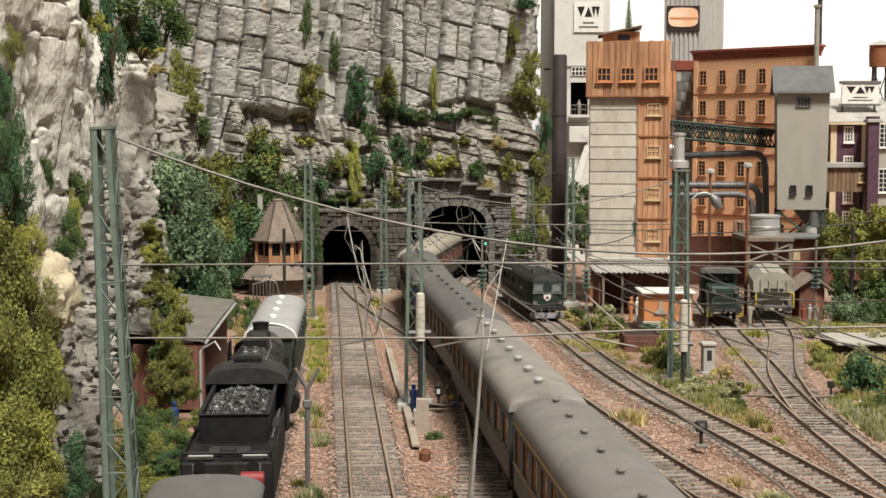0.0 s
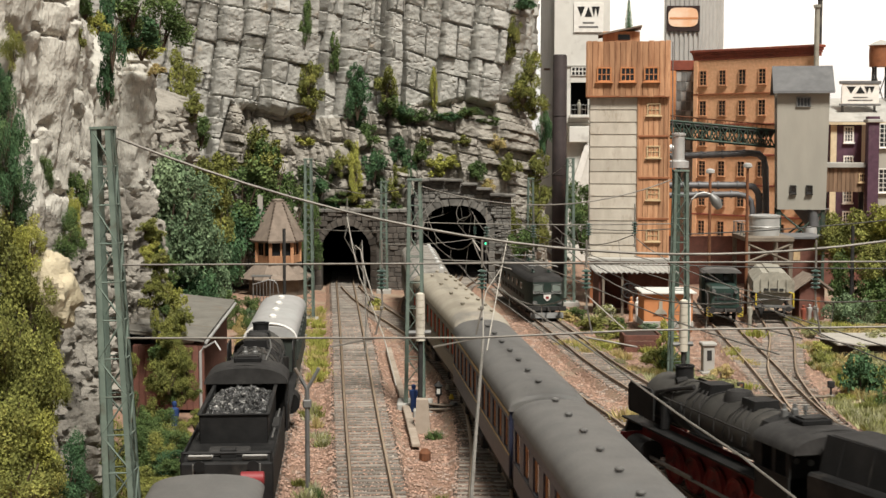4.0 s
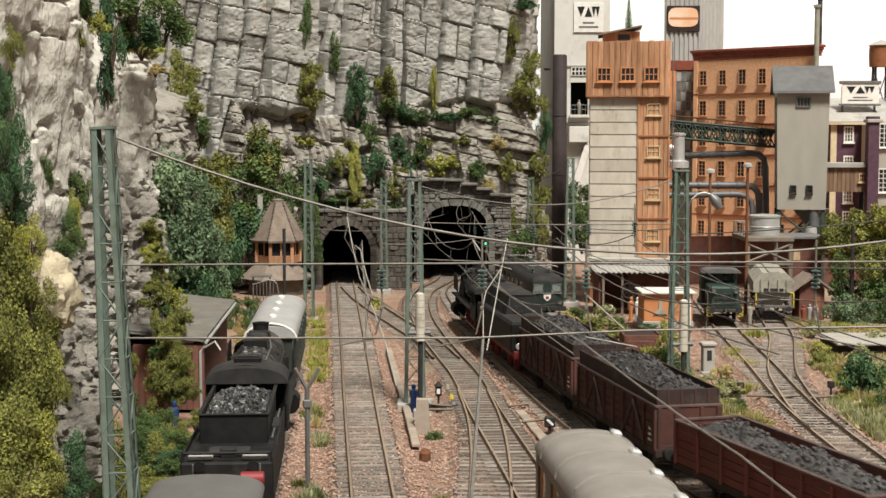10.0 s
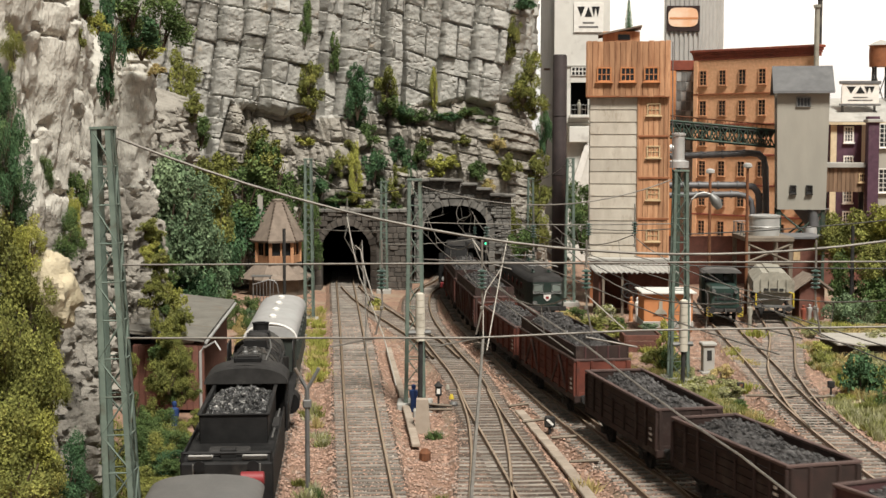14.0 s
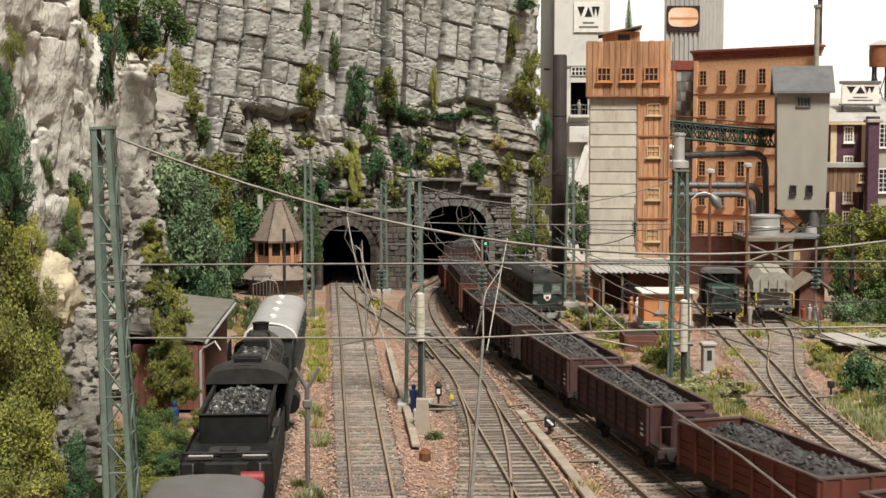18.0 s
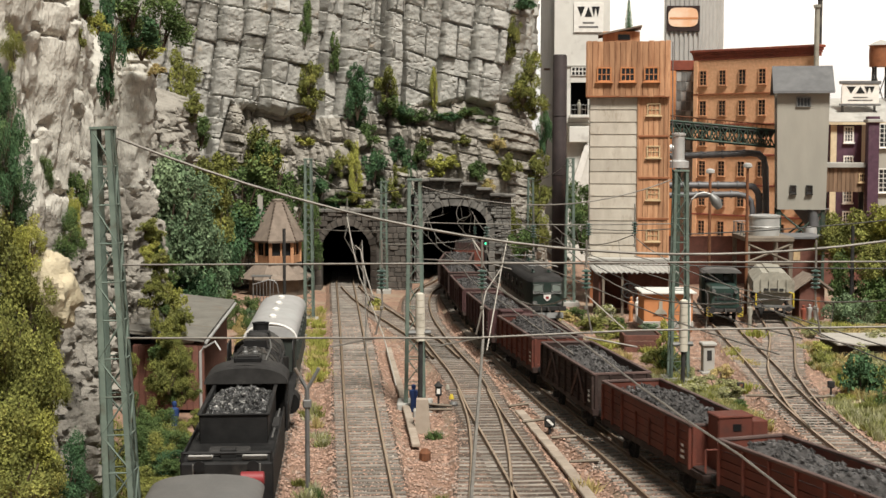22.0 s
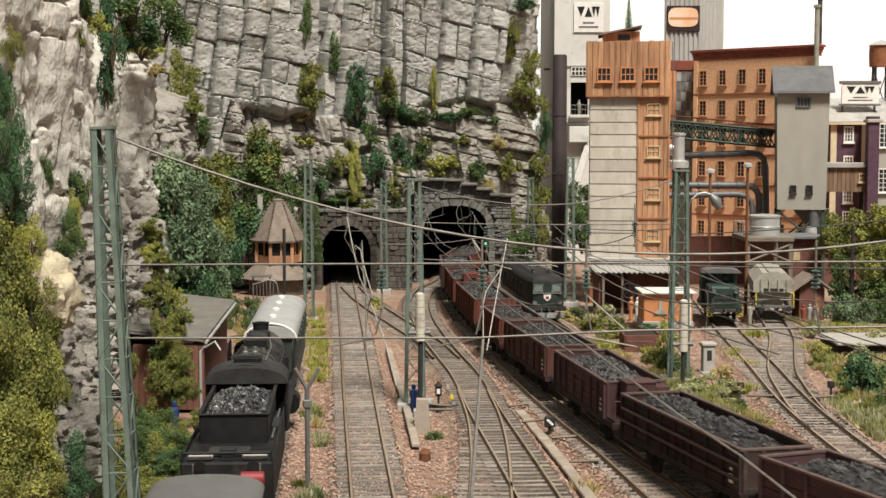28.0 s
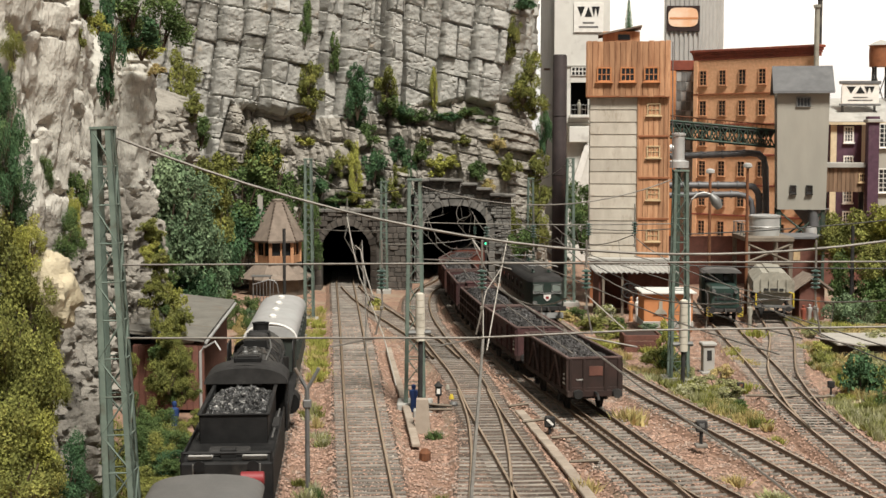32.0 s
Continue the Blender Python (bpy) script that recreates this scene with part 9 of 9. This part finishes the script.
# trees below the side cliff
for p, rx, rz, leaf in (((-15.73, 84.00, 7.33), 2.2, 3.0, "grey"), ((-14.73, 88.00, 5.57), 1.7, 2.7, "grey"), ((-15.35, 86.00, 8.87), 1.7, 1.6, "grey"), ((-15.41, 86.00, 4.38), 1.6, 2.4, "deep"), ((-17.10, 90.00, 8.89), 1.7, 1.7, "grey"), ((-15.81, 97.00, 9.00), 1.4, 1.6, "olive"), ((-15.06, 98.00, 6.33), 1.2, 2.4, "olive"), ((-14.46, 76.00, 18.09), 1.3, 1.2, "dark"), ((-19.66, 112.00, 16.64), 0.9, 1.9, "olive"), ((-19.41, 118.00, 12.83), 1.0, 1.1, "dark"), ((-15.79, 100.00, 3.11), 1.3, 2.0, "deep"), ((-14.43, 84.00, 2.45), 1.0, 1.0, "deep")):
    bush(p, rx, rz, leaf, True, "below the cliff")
climb = random.Random(31)
for i in range(34):
    q = i / 33
    spread = 0.28 + 0.75 * q
    place = (-13.05 + 1.35 * q + climb.uniform(-spread, spread), 66.2 - 3.0 * q + climb.uniform(-0.5, 0.5), 8.3 - 7.3 * q + climb.uniform(-0.3, 0.3))
    bush(place, climb.uniform(0.26, 0.5), climb.uniform(0.26, 0.5), climb.choice(("olive", "olive", "olive", "yellow", "dark")), False, "beside the shed")
for p, rx, rz, leaf in (((-12.00, 64.00, 3.40), 0.55, 0.6, "olive"), ((-11.53, 63.50, 2.47), 0.6, 0.6, "olive"), ((-11.89, 63.00, 1.86), 0.65, 0.6, "olive"), ((-11.12, 62.50, 1.40), 0.5, 0.5, "olive"), ((-12.51, 64.50, 2.52), 0.55, 0.7, "dark"), ((-11.69, 64.80, 3.84), 0.4, 0.4, "yellow"), ((-11.18, 63.50, 2.47), 0.4, 0.5, "olive"), ((-11.65, 60.00, 0.54), 0.5, 0.5, "dark"), ((-9.91, 58.00, 0.92), 0.4, 0.35, "olive"), ((-12.12, 60.00, 0.65), 0.5, 0.6, "olive"), ((-12.27, 58.00, 1.49), 0.4, 0.6, "dark"), ((-12.51, 58.00, 3.09), 0.35, 0.5, "olive")):
    bush(p, rx, rz, leaf, True, "beside the shed")
for p, rx, rz, leaf in (((-15.41, 122.00, 10.28), 2.2, 2.1, "olive"), ((-16.11, 120.00, 7.55), 2.2, 2.2, "dark"), ((-13.90, 121.00, 9.14), 1.7, 2.2, "dark"), ((-16.47, 119.00, 4.15), 2.0, 2.4, "deep"), ((-12.30, 121.00, 6.12), 1.3, 2.0, "dark"), ((-10.63, 120.50, 4.51), 0.8, 2.4, "dark"), ((-14.31, 121.50, 6.79), 1.8, 1.8, "dark"), ((-16.59, 112.00, 3.32), 1.2, 2.0, "deep")):
    bush(p, rx, rz, leaf, True, "behind the signal box")
for p, rx, rz, leaf in (((-12.9, 93.0, 0.1), 0.5, 0.6, "straw"), ((-13.8, 97.0, 0.2), 0.7, 0.7, "dark"), ((-12.9, 99.0, 0.0), 0.6, 0.5, "grey"), ((-15.6, 104.0, 0.6), 0.9, 1.0, "dark"), ((-14.0, 106.0, 0.1), 0.8, 0.6, "dark"), ((-12.0, 88.0, 0.0), 0.6, 0.5, "straw"), ((-11.7, 84.0, -0.1), 0.45, 0.5, "dark"), ((-11.4, 80.0, -0.1), 0.4, 0.45, "grey"), ((-11.0, 74.0, -0.1), 0.4, 0.5, "dark"), ((-12.2, 91.0, 0.2), 0.6, 0.7, "dark")):
    bush(p, rx, rz, leaf, True, "between the shed and the signal box")
# plants in the joints of the back cliff
for p, rx, rz, leaf in (((-11.46, 125.43, 17.65), 0.9, 1.6, "olive"), ((-11.27, 125.86, 15.75), 1.2, 1.0, "olive"), ((-9.40, 128.19, 19.96), 0.5, 1.3, "dark"), ((-9.50, 128.17, 18.74), 0.4, 0.8, "dark"), ((-11.62, 124.91, 21.89), 0.5, 1.6, "dark"), ((-7.48, 128.66, 15.83), 1.0, 1.7, "deep"), ((-7.55, 128.26, 17.77), 0.6, 0.9, "deep"), ((-7.19, 130.31, 13.64), 0.8, 1.3, "deep"), ((-4.93, 130.30, 16.87), 0.9, 1.3, "olive"), ((-4.70, 130.48, 15.14), 0.9, 0.8, "dark"), ((-3.33, 131.88, 14.42), 1.1, 0.8, "deep"), ((-0.81, 132.44, 16.95), 0.4, 1.5, "yellow")):
    bush(p, rx, rz, leaf)
for p, rx, rz, leaf in (((-0.82, 133.25, 15.20), 0.5, 0.8, "yellow"), ((2.09, 133.07, 14.44), 1.1, 0.5, "dark"), ((-0.46, 132.56, 14.17), 0.8, 0.4, "dark"), ((6.46, 134.45, 21.61), 0.7, 1.1, "olive"), ((5.97, 134.74, 19.84), 0.5, 0.8, "olive"), ((8.17, 137.02, 18.67), 1.0, 1.3, "olive"), ((7.36, 136.51, 16.57), 1.5, 1.2, "olive"), ((8.51, 138.04, 15.31), 1.2, 1.0, "olive"), ((7.29, 135.71, 24.52), 1.2, 0.6, "deep"), ((-7.61, 126.98, 9.48), 0.55, 1.9, "yellow"), ((-7.58, 128.03, 7.24), 0.8, 0.7, "yellow"), ((-5.59, 129.87, 8.42), 0.9, 1.3, "grey")):
    bush(p, rx, rz, leaf)
for p, rx, rz, leaf in (((-4.45, 130.16, 8.91), 0.9, 1.5, "olive"), ((-3.22, 130.88, 9.89), 0.7, 1.4, "deep"), ((-10.60, 125.93, 8.05), 0.9, 1.0, "deep"), ((-9.02, 127.41, 7.02), 1.2, 0.5, "dark"), ((-0.20, 132.15, 9.62), 1.2, 1.0, "yellow"), ((3.00, 132.28, 9.36), 0.9, 0.8, "dark"), ((5.96, 133.81, 9.59), 1.0, 0.9, "olive"), ((9.00, 137.02, 9.52), 1.0, 1.1, "olive"), ((8.98, 136.56, 6.91), 1.0, 1.4, "olive"), ((8.67, 135.51, 4.08), 1.0, 1.6, "olive"), ((4.14, 132.78, 7.82), 0.8, 0.5, "straw"), ((-4.19, 129.65, 7.43), 0.8, 0.7, "olive")):
    bush(p, rx, rz, leaf)
for p, rx, rz, leaf in (((6.19, 132.89, 4.24), 0.7, 1.4, "olive"), ((5.42, 132.58, 3.23), 0.6, 1.2, "dark"), ((9.73, 140.23, 12.95), 0.7, 1.8, "deep"), ((12.78, 135.00, 6.19), 1.5, 1.6, "dark"), ((12.32, 130.00, 3.91), 1.4, 1.6, "dark"), ((6.42, 118.00, 3.76), 0.9, 1.2, "dark"), ((-12.08, 126.49, 11.91), 0.9, 0.4, "yellow"), ((0.81, 132.17, 10.13), 0.7, 0.5, "yellow"), ((-2.22, 131.16, 10.89), 0.8, 0.8, "dark"), ((-4.97, 108.00, -0.34), 0.5, 0.6, "yellow")):
    bush(p, rx, rz, leaf)
for p, rx, rz, leaf in (((26.9, 98.5, 0.5), 1.2, 1.2, "grey"), ((28.1, 98.0, 0.3), 0.8, 0.9, "grey"), ((30.0, 104.0, 0.9), 1.6, 1.2, "dark"), ((31.6, 103.0, 0.8), 1.6, 1.2, "dark"), ((29.2, 100.0, 0.2), 1.4, 0.8, "dark"), ((31.2, 100.0, 0.2), 1.4, 0.8, "dark"), ((29.6, 107.0, 1.6), 1.2, 1.7, "dark"), ((33.0, 105.0, 1.4), 1.5, 1.6, "dark"), ((32.2, 98.0, 0.0), 1.2, 0.6, "olive")):
    bush(p, rx, rz, leaf, True, "at the yard's edge")
# yard and meadow
for p, rx, rz, leaf in (((29.35, 110.00, 4.84), 1.0, 1.2, "olive"), ((30.0, 109.00, 3.7), 0.9, 0.8, "yellow"), ((31.62, 107.00, 3.64), 1.5, 1.5, "olive"), ((32.38, 108.00, 5.52), 1.2, 1.2, "olive"), ((29.6, 110.00, 4.25), 1.3, 1.5, "olive"), ((32.15, 108.00, 4.48), 1.7, 1.9, "olive"), ((31.24, 104.00, 2.75), 1.5, 1.6, "olive"), ((32.9, 107.0, 6.4), 1.3, 1.4, "yellow"), ((21.86, 84.00, -0.18), 0.6, 0.6, "yellow"), ((21.30, 80.00, -0.37), 0.7, 0.7, "olive"), ((20.5, 70.7, 0.5), 0.9, 1.25, "deep"), ((23.04, 78.00, -0.21), 0.7, 0.6, "pale"), ((20.60, 72.00, -0.52), 0.8, 0.6, "grey"), ((20.40, 68.00, -0.75), 0.8, 0.7, "dark"), ((18.94, 68.00, -0.75), 0.7, 0.4, "olive")):
    bush(p, rx, rz, leaf, False, "at the yard's edge")
for p, rx, rz, leaf in (((12.43, 80.00, 1.20), 0.5, 0.9, "yellow"), ((11.68, 78.00, 0.40), 0.9, 0.5, "olive"), ((12.13, 77.00, 0.40), 0.6, 0.5, "dark"), ((12.30, 71.00, -0.07), 0.8, 0.3, "pale"), ((13.45, 72.00, 0.04), 0.9, 0.4, "pale"), ((13.57, 69.00, 0.01), 0.7, 0.35, "pale"), ((10.47, 98.00, 0.25), 1.1, 0.6, "pale"), ((9.52, 96.00, -0.07), 1.0, 0.45, "olive"), ((10.91, 92.00, -0.10), 1.0, 0.5, "olive"), ((13.04, 92.00, 0.08), 0.9, 0.4, "grey"), ((13.91, 68.00, -0.35), 0.6, 0.3, "dark"), ((14.02, 66.00, -0.37), 0.5, 0.25, "pale"), ((8.36, 100.00, -0.19), 0.9, 0.4, "straw")):
    bush(p, rx, rz, leaf, False, "between the sidings")

MEADOW = []


def meadow():
    """The small far tufts, too many to tell apart, joined."""
    kinds = sorted({m[4] for m in MEADOW})
    verts, faces, slots = [], [], []
    rng = np.random.RandomState(9)
    for x, y, r, h, leaf in MEADOW:
        n = 110
        q = rng.uniform(-1, 1, (n, 2)) * rng.uniform(0.2, 1, (n, 1))
        w = rng.normal(0, 0.075, (n, 2))
        v = np.zeros((n, 3, 3))
        v[:, 0, :2], v[:, 1, :2] = q - w, q + w
        v[:, 2, :2], v[:, 2, 2] = q * 1.45 + rng.normal(0, 0.25, (n, 2)), rng.uniform(0.45, 1.05, n)
        v = v.reshape(-1, 3) * np.array([r, r, h]) + np.array([x, y, -0.42])
        faces.append(np.arange(n * 3).reshape(-1, 3) + 3 * n * len(verts))
        verts.append(v)
        slots += [kinds.index(leaf)] * n
    me = bpy.data.meshes.new("meadow_grass")
    me.from_pydata((np.concatenate(verts) * K).tolist(), [], np.concatenate(faces).tolist())
    for leaf in kinds:
        me.materials.append(LEAF[leaf])
    me.polygons.foreach_set("material_index", slots)
    tagged(new("meadow_grass", me), "rough meadow grass, straw-coloured and pale green", "grass", "", "stuff")


# more plants on the ledges of the back cliff
for p, rx, rz, leaf in (((-4.24, 131.80, 14.57), 1.1, 0.7, "dark"), ((-2.32, 131.38, 14.11), 1.0, 0.5, "dark"), ((0.56, 132.72, 14.13), 1.1, 0.4, "deep"), ((4.00, 133.88, 13.73), 1.0, 0.4, "dark"), ((-6.39, 129.11, 12.40), 0.9, 0.9, "dark"), ((-8.16, 128.14, 11.32), 0.8, 0.6, "olive"), ((-6.01, 128.37, 9.94), 0.8, 1.2, "deep"), ((-10.03, 126.69, 9.48), 0.9, 0.9, "dark"), ((-4.20, 130.33, 11.15), 0.8, 1.0, "deep"), ((-1.62, 131.66, 11.90), 0.7, 0.5, "olive"), ((-12.07, 126.51, 14.08), 0.8, 0.4, "straw"), ((1.83, 132.27, 11.90), 0.7, 0.4, "olive"), ((4.92, 133.71, 11.64), 0.7, 0.6, "straw")):
    bush(p, rx, rz, leaf)
for p, rx, rz, leaf in (((-20.31, 121.99, 11.92), 0.9, 0.8, "dark"), ((-18.59, 122.84, 9.57), 1.0, 1.2, "olive"), ((-17.66, 105.08, 14.37), 0.7, 0.8, "olive"), ((-12.27, 125.69, 8.06), 1.0, 1.4, "dark"), ((-9.96, 126.87, 6.31), 1.0, 0.8, "deep"), ((-7.11, 128.26, 6.00), 1.0, 0.6, "olive"), ((-4.68, 129.33, 5.70), 0.9, 0.8, "dark"), ((-8.95, 126.72, 9.97), 0.6, 0.8, "olive")):
    bush(p, rx, rz, leaf)
rnd = random.Random(12)
TALL = [0]
# dry grass strips: (plan corner, plan corner, count, leaf choices)
for (xa, ya), (xb, yb), n, leaves in (((-9.27, 105.06), (-6.63, 74.85), 70, ("straw", "yellow")), ((-6.33, 69.04), (-4.46, 50.04), 9, ("straw", "olive", "pale")), ((25.19, 93.46), (27.72, 91.28), 34, ("straw", "pale", "straw")), ((22.55, 88.69), (22.12, 79.64), 12, ("straw", "pale")),
                                     ((7.32, 87.45), (10.52, 88.69), 16, ("straw", "yellow")), ((9.45, 79.64), (11.51, 74.85), 14, ("straw", "pale")), ((11.41, 70.60), (13.47, 63.39), 30, ("pale", "olive", "straw")), ((18.67, 69.04), (18.40, 60.90), 22, ("olive", "pale")), ((24.10, 96.34), (28.98, 95.46), 40, ("straw", "pale", "yellow")), ((20.58, 79.64), (23.63, 77.65), 34, ("pale", "straw", "olive")), ((10.90, 76.70), (13.33, 70.60), 26, ("pale", "yellow", "olive")), ((16.92, 86.24), (16.87, 79.64), 8, ("straw", "yellow")), ((8.22, 86.24), (10.15, 82.81), 14, ("straw", "olive")), ((21.93, 86.24), (20.02, 69.04), 40, ("pale", "yellow", "straw", "olive")), ((24.61, 88.69), (24.22, 79.64), 30, ("pale", "straw")), ((22.78, 77.65), (18.59, 60.90), 26, ("olive", "pale")), ((11.94, 75.76), (13.78, 66.10), 40, ("pale", "olive", "yellow")), ((23.85, 100.03), (25.36, 95.46), 16, ("straw", "olive")), ((11.89, 88.69), (12.23, 79.64), 14, ("olive", "yellow"))):
    for _ in range(n):
        q = rnd.random()
        spot = (xa + (xb - xa) * q + rnd.uniform(-0.5, 0.5), ya + (yb - ya) * q + rnd.uniform(-1.2, 1.2), rnd.uniform(0.2, 0.5), rnd.uniform(0.25, 0.65), rnd.choice(leaves))
        TALL[0] += 1
        if TALL[0] % 2:
            tuft(*spot)
        else:
            MEADOW.append(spot)
            MEADOW.append((spot[0] + 0.4, spot[1] - 0.8, spot[2], spot[3] * 0.8, rnd.choice(leaves)))
meadow()
for p, rx, rz, leaf in (((25.32, 90.00, -0.18), 0.7, 0.5, "straw"), ((23.38, 92.00, 0.08), 0.8, 0.35, "pale"), ((25.53, 86.00, 0.37), 0.8, 0.5, "pale"), ((21.40, 77.00, -0.20), 0.7, 0.7, "straw"), ((22.86, 79.00, 0.10), 0.7, 0.7, "pale"), ((22.15, 73.00, -0.41), 0.9, 0.7, "olive"), ((19.22, 70.00, -0.58), 0.6, 0.35, "olive"), ((19.13, 65.00, -0.82), 0.7, 0.4, "dark"), ((19.05, 63.00, -0.92), 0.6, 0.4, "pale"), ((12.55, 75.00, 0.12), 0.5, 0.35, "pale"), ((12.32, 68.00, -0.35), 0.5, 0.25, "olive"), ((14.63, 76.00, -0.04), 0.5, 0.3, "straw"), ((11.87, 97.00, -0.20), 0.7, 0.4, "dark"), ((9.22, 101.00, 0.08), 0.7, 0.45, "dark")):
    bush(p, rx, rz, leaf, False, "in the rough meadow")
for gx, gy, r, h, leaf in ((*(5.07, 51.72), 0.5, 0.5, "straw"), (*(8.17, 64.05), 0.75, 0.8, "straw"), (*(10.59, 52.60), 0.5, 0.4, "straw"), (*(11.55, 50.45), 0.6, 0.3, "pale"), (*(-0.33, 60.90), 0.35, 0.4, "dark"), (*(-4.51, 50.45), 0.35, 0.5, "dark"), (*(-5.21, 52.60), 0.3, 0.3, "olive"), (*(-4.63, 105.06), 0.4, 0.7, "straw"), (*(13.75, 59.73), 0.35, 0.4, "yellow"), (*(15.18, 72.25), 0.6, 0.5, "yellow"), (*(19.66, 91.28), 0.7, 0.8, "yellow"), (*(-0.08, 50.04), 0.3, 0.3, "olive")):
    tuft(gx, gy, r, h, leaf)


# ---- loose stones ----
def gravel(name, count, x0, x1, y0, y1, size, material, label, seed):
    rng = np.random.RandomState(seed)
    x, y = rng.uniform(x0, x1, count), y0 + (y1 - y0) * rng.uniform(0, 1, count) ** 1.5
    z = GROUND_LOW + 0.30 * (fbm(x * 0.4, y * 0.4, 71) - 0.5) + 0.12 * (fbm(x * 1.7, y * 1.7, 73) - 0.5) + 0.03
    d = np.full(count, 9.0)
    for key in LINES:
        pts = np.array([(p.x, p.y) for p in LINES[key].p[::2]])
        pts = pts[(pts[:, 1] > y0 - 3) & (pts[:, 1] < y1 + 3)]
        for a in range(0, len(pts), 1):
            d = np.minimum(d, np.hypot(x - pts[a, 0], y - pts[a, 1]))
    z = np.maximum(z, np.interp(d, [1.34, 1.95], [-0.165, -0.66]))
    within = d < 1.28
    z = np.where(within, -0.205, z)
    n = len(x)
    base = np.array([(1, 0, 0), (-1, 0.1, 0), (0, 0.8, 0.1), (0.1, -1, 0), (0, 0, 0.75)])
    ang = rng.uniform(0, 6.28, n)
    s = size * rng.uniform(0.5, 1.5, n) * np.where(within, 0.8, 1.0)
    c, q = np.cos(ang), np.sin(ang)
    v = np.empty((n, 5, 3))
    v[:, :, 0] = x[:, None] + s[:, None] * (c[:, None] * base[:, 0] - q[:, None] * base[:, 1])
    v[:, :, 1] = y[:, None] + s[:, None] * (q[:, None] * base[:, 0] + c[:, None] * base[:, 1])
    v[:, :, 2] = z[:, None] + s[:, None] * base[:, 2]
    f = np.array([(0, 2, 4), (2, 1, 4), (1, 3, 4), (3, 0, 4)])
    faces = (np.arange(n)[:, None, None] * 5 + f[None]).reshape(-1, 3)
    me = bpy.data.meshes.new(name)
    me.from_pydata((v.reshape(-1, 3) * K).tolist(), [], faces.tolist())
    me.materials.append(material)
    tagged(new(name, me), label, "gravel", "", "stuff")


gravel("ballast_gravel", 130000, -9, 30, 43, 104, 0.056, M_STONES, "loose reddish ballast stones between the tracks", 3)


# ---- what moves ----
def motions():
    times = [i * 0.5 for i in range(65)]
    for vehicle, key, start, way, base in TRAINS:
        line, pace = LINES[key], COAL_PACE if key == "coal" else COACH_PACE
        walk(vehicle, [(t, line.along(start + way * run_of(pace, t), base)) for t in times])


motions()
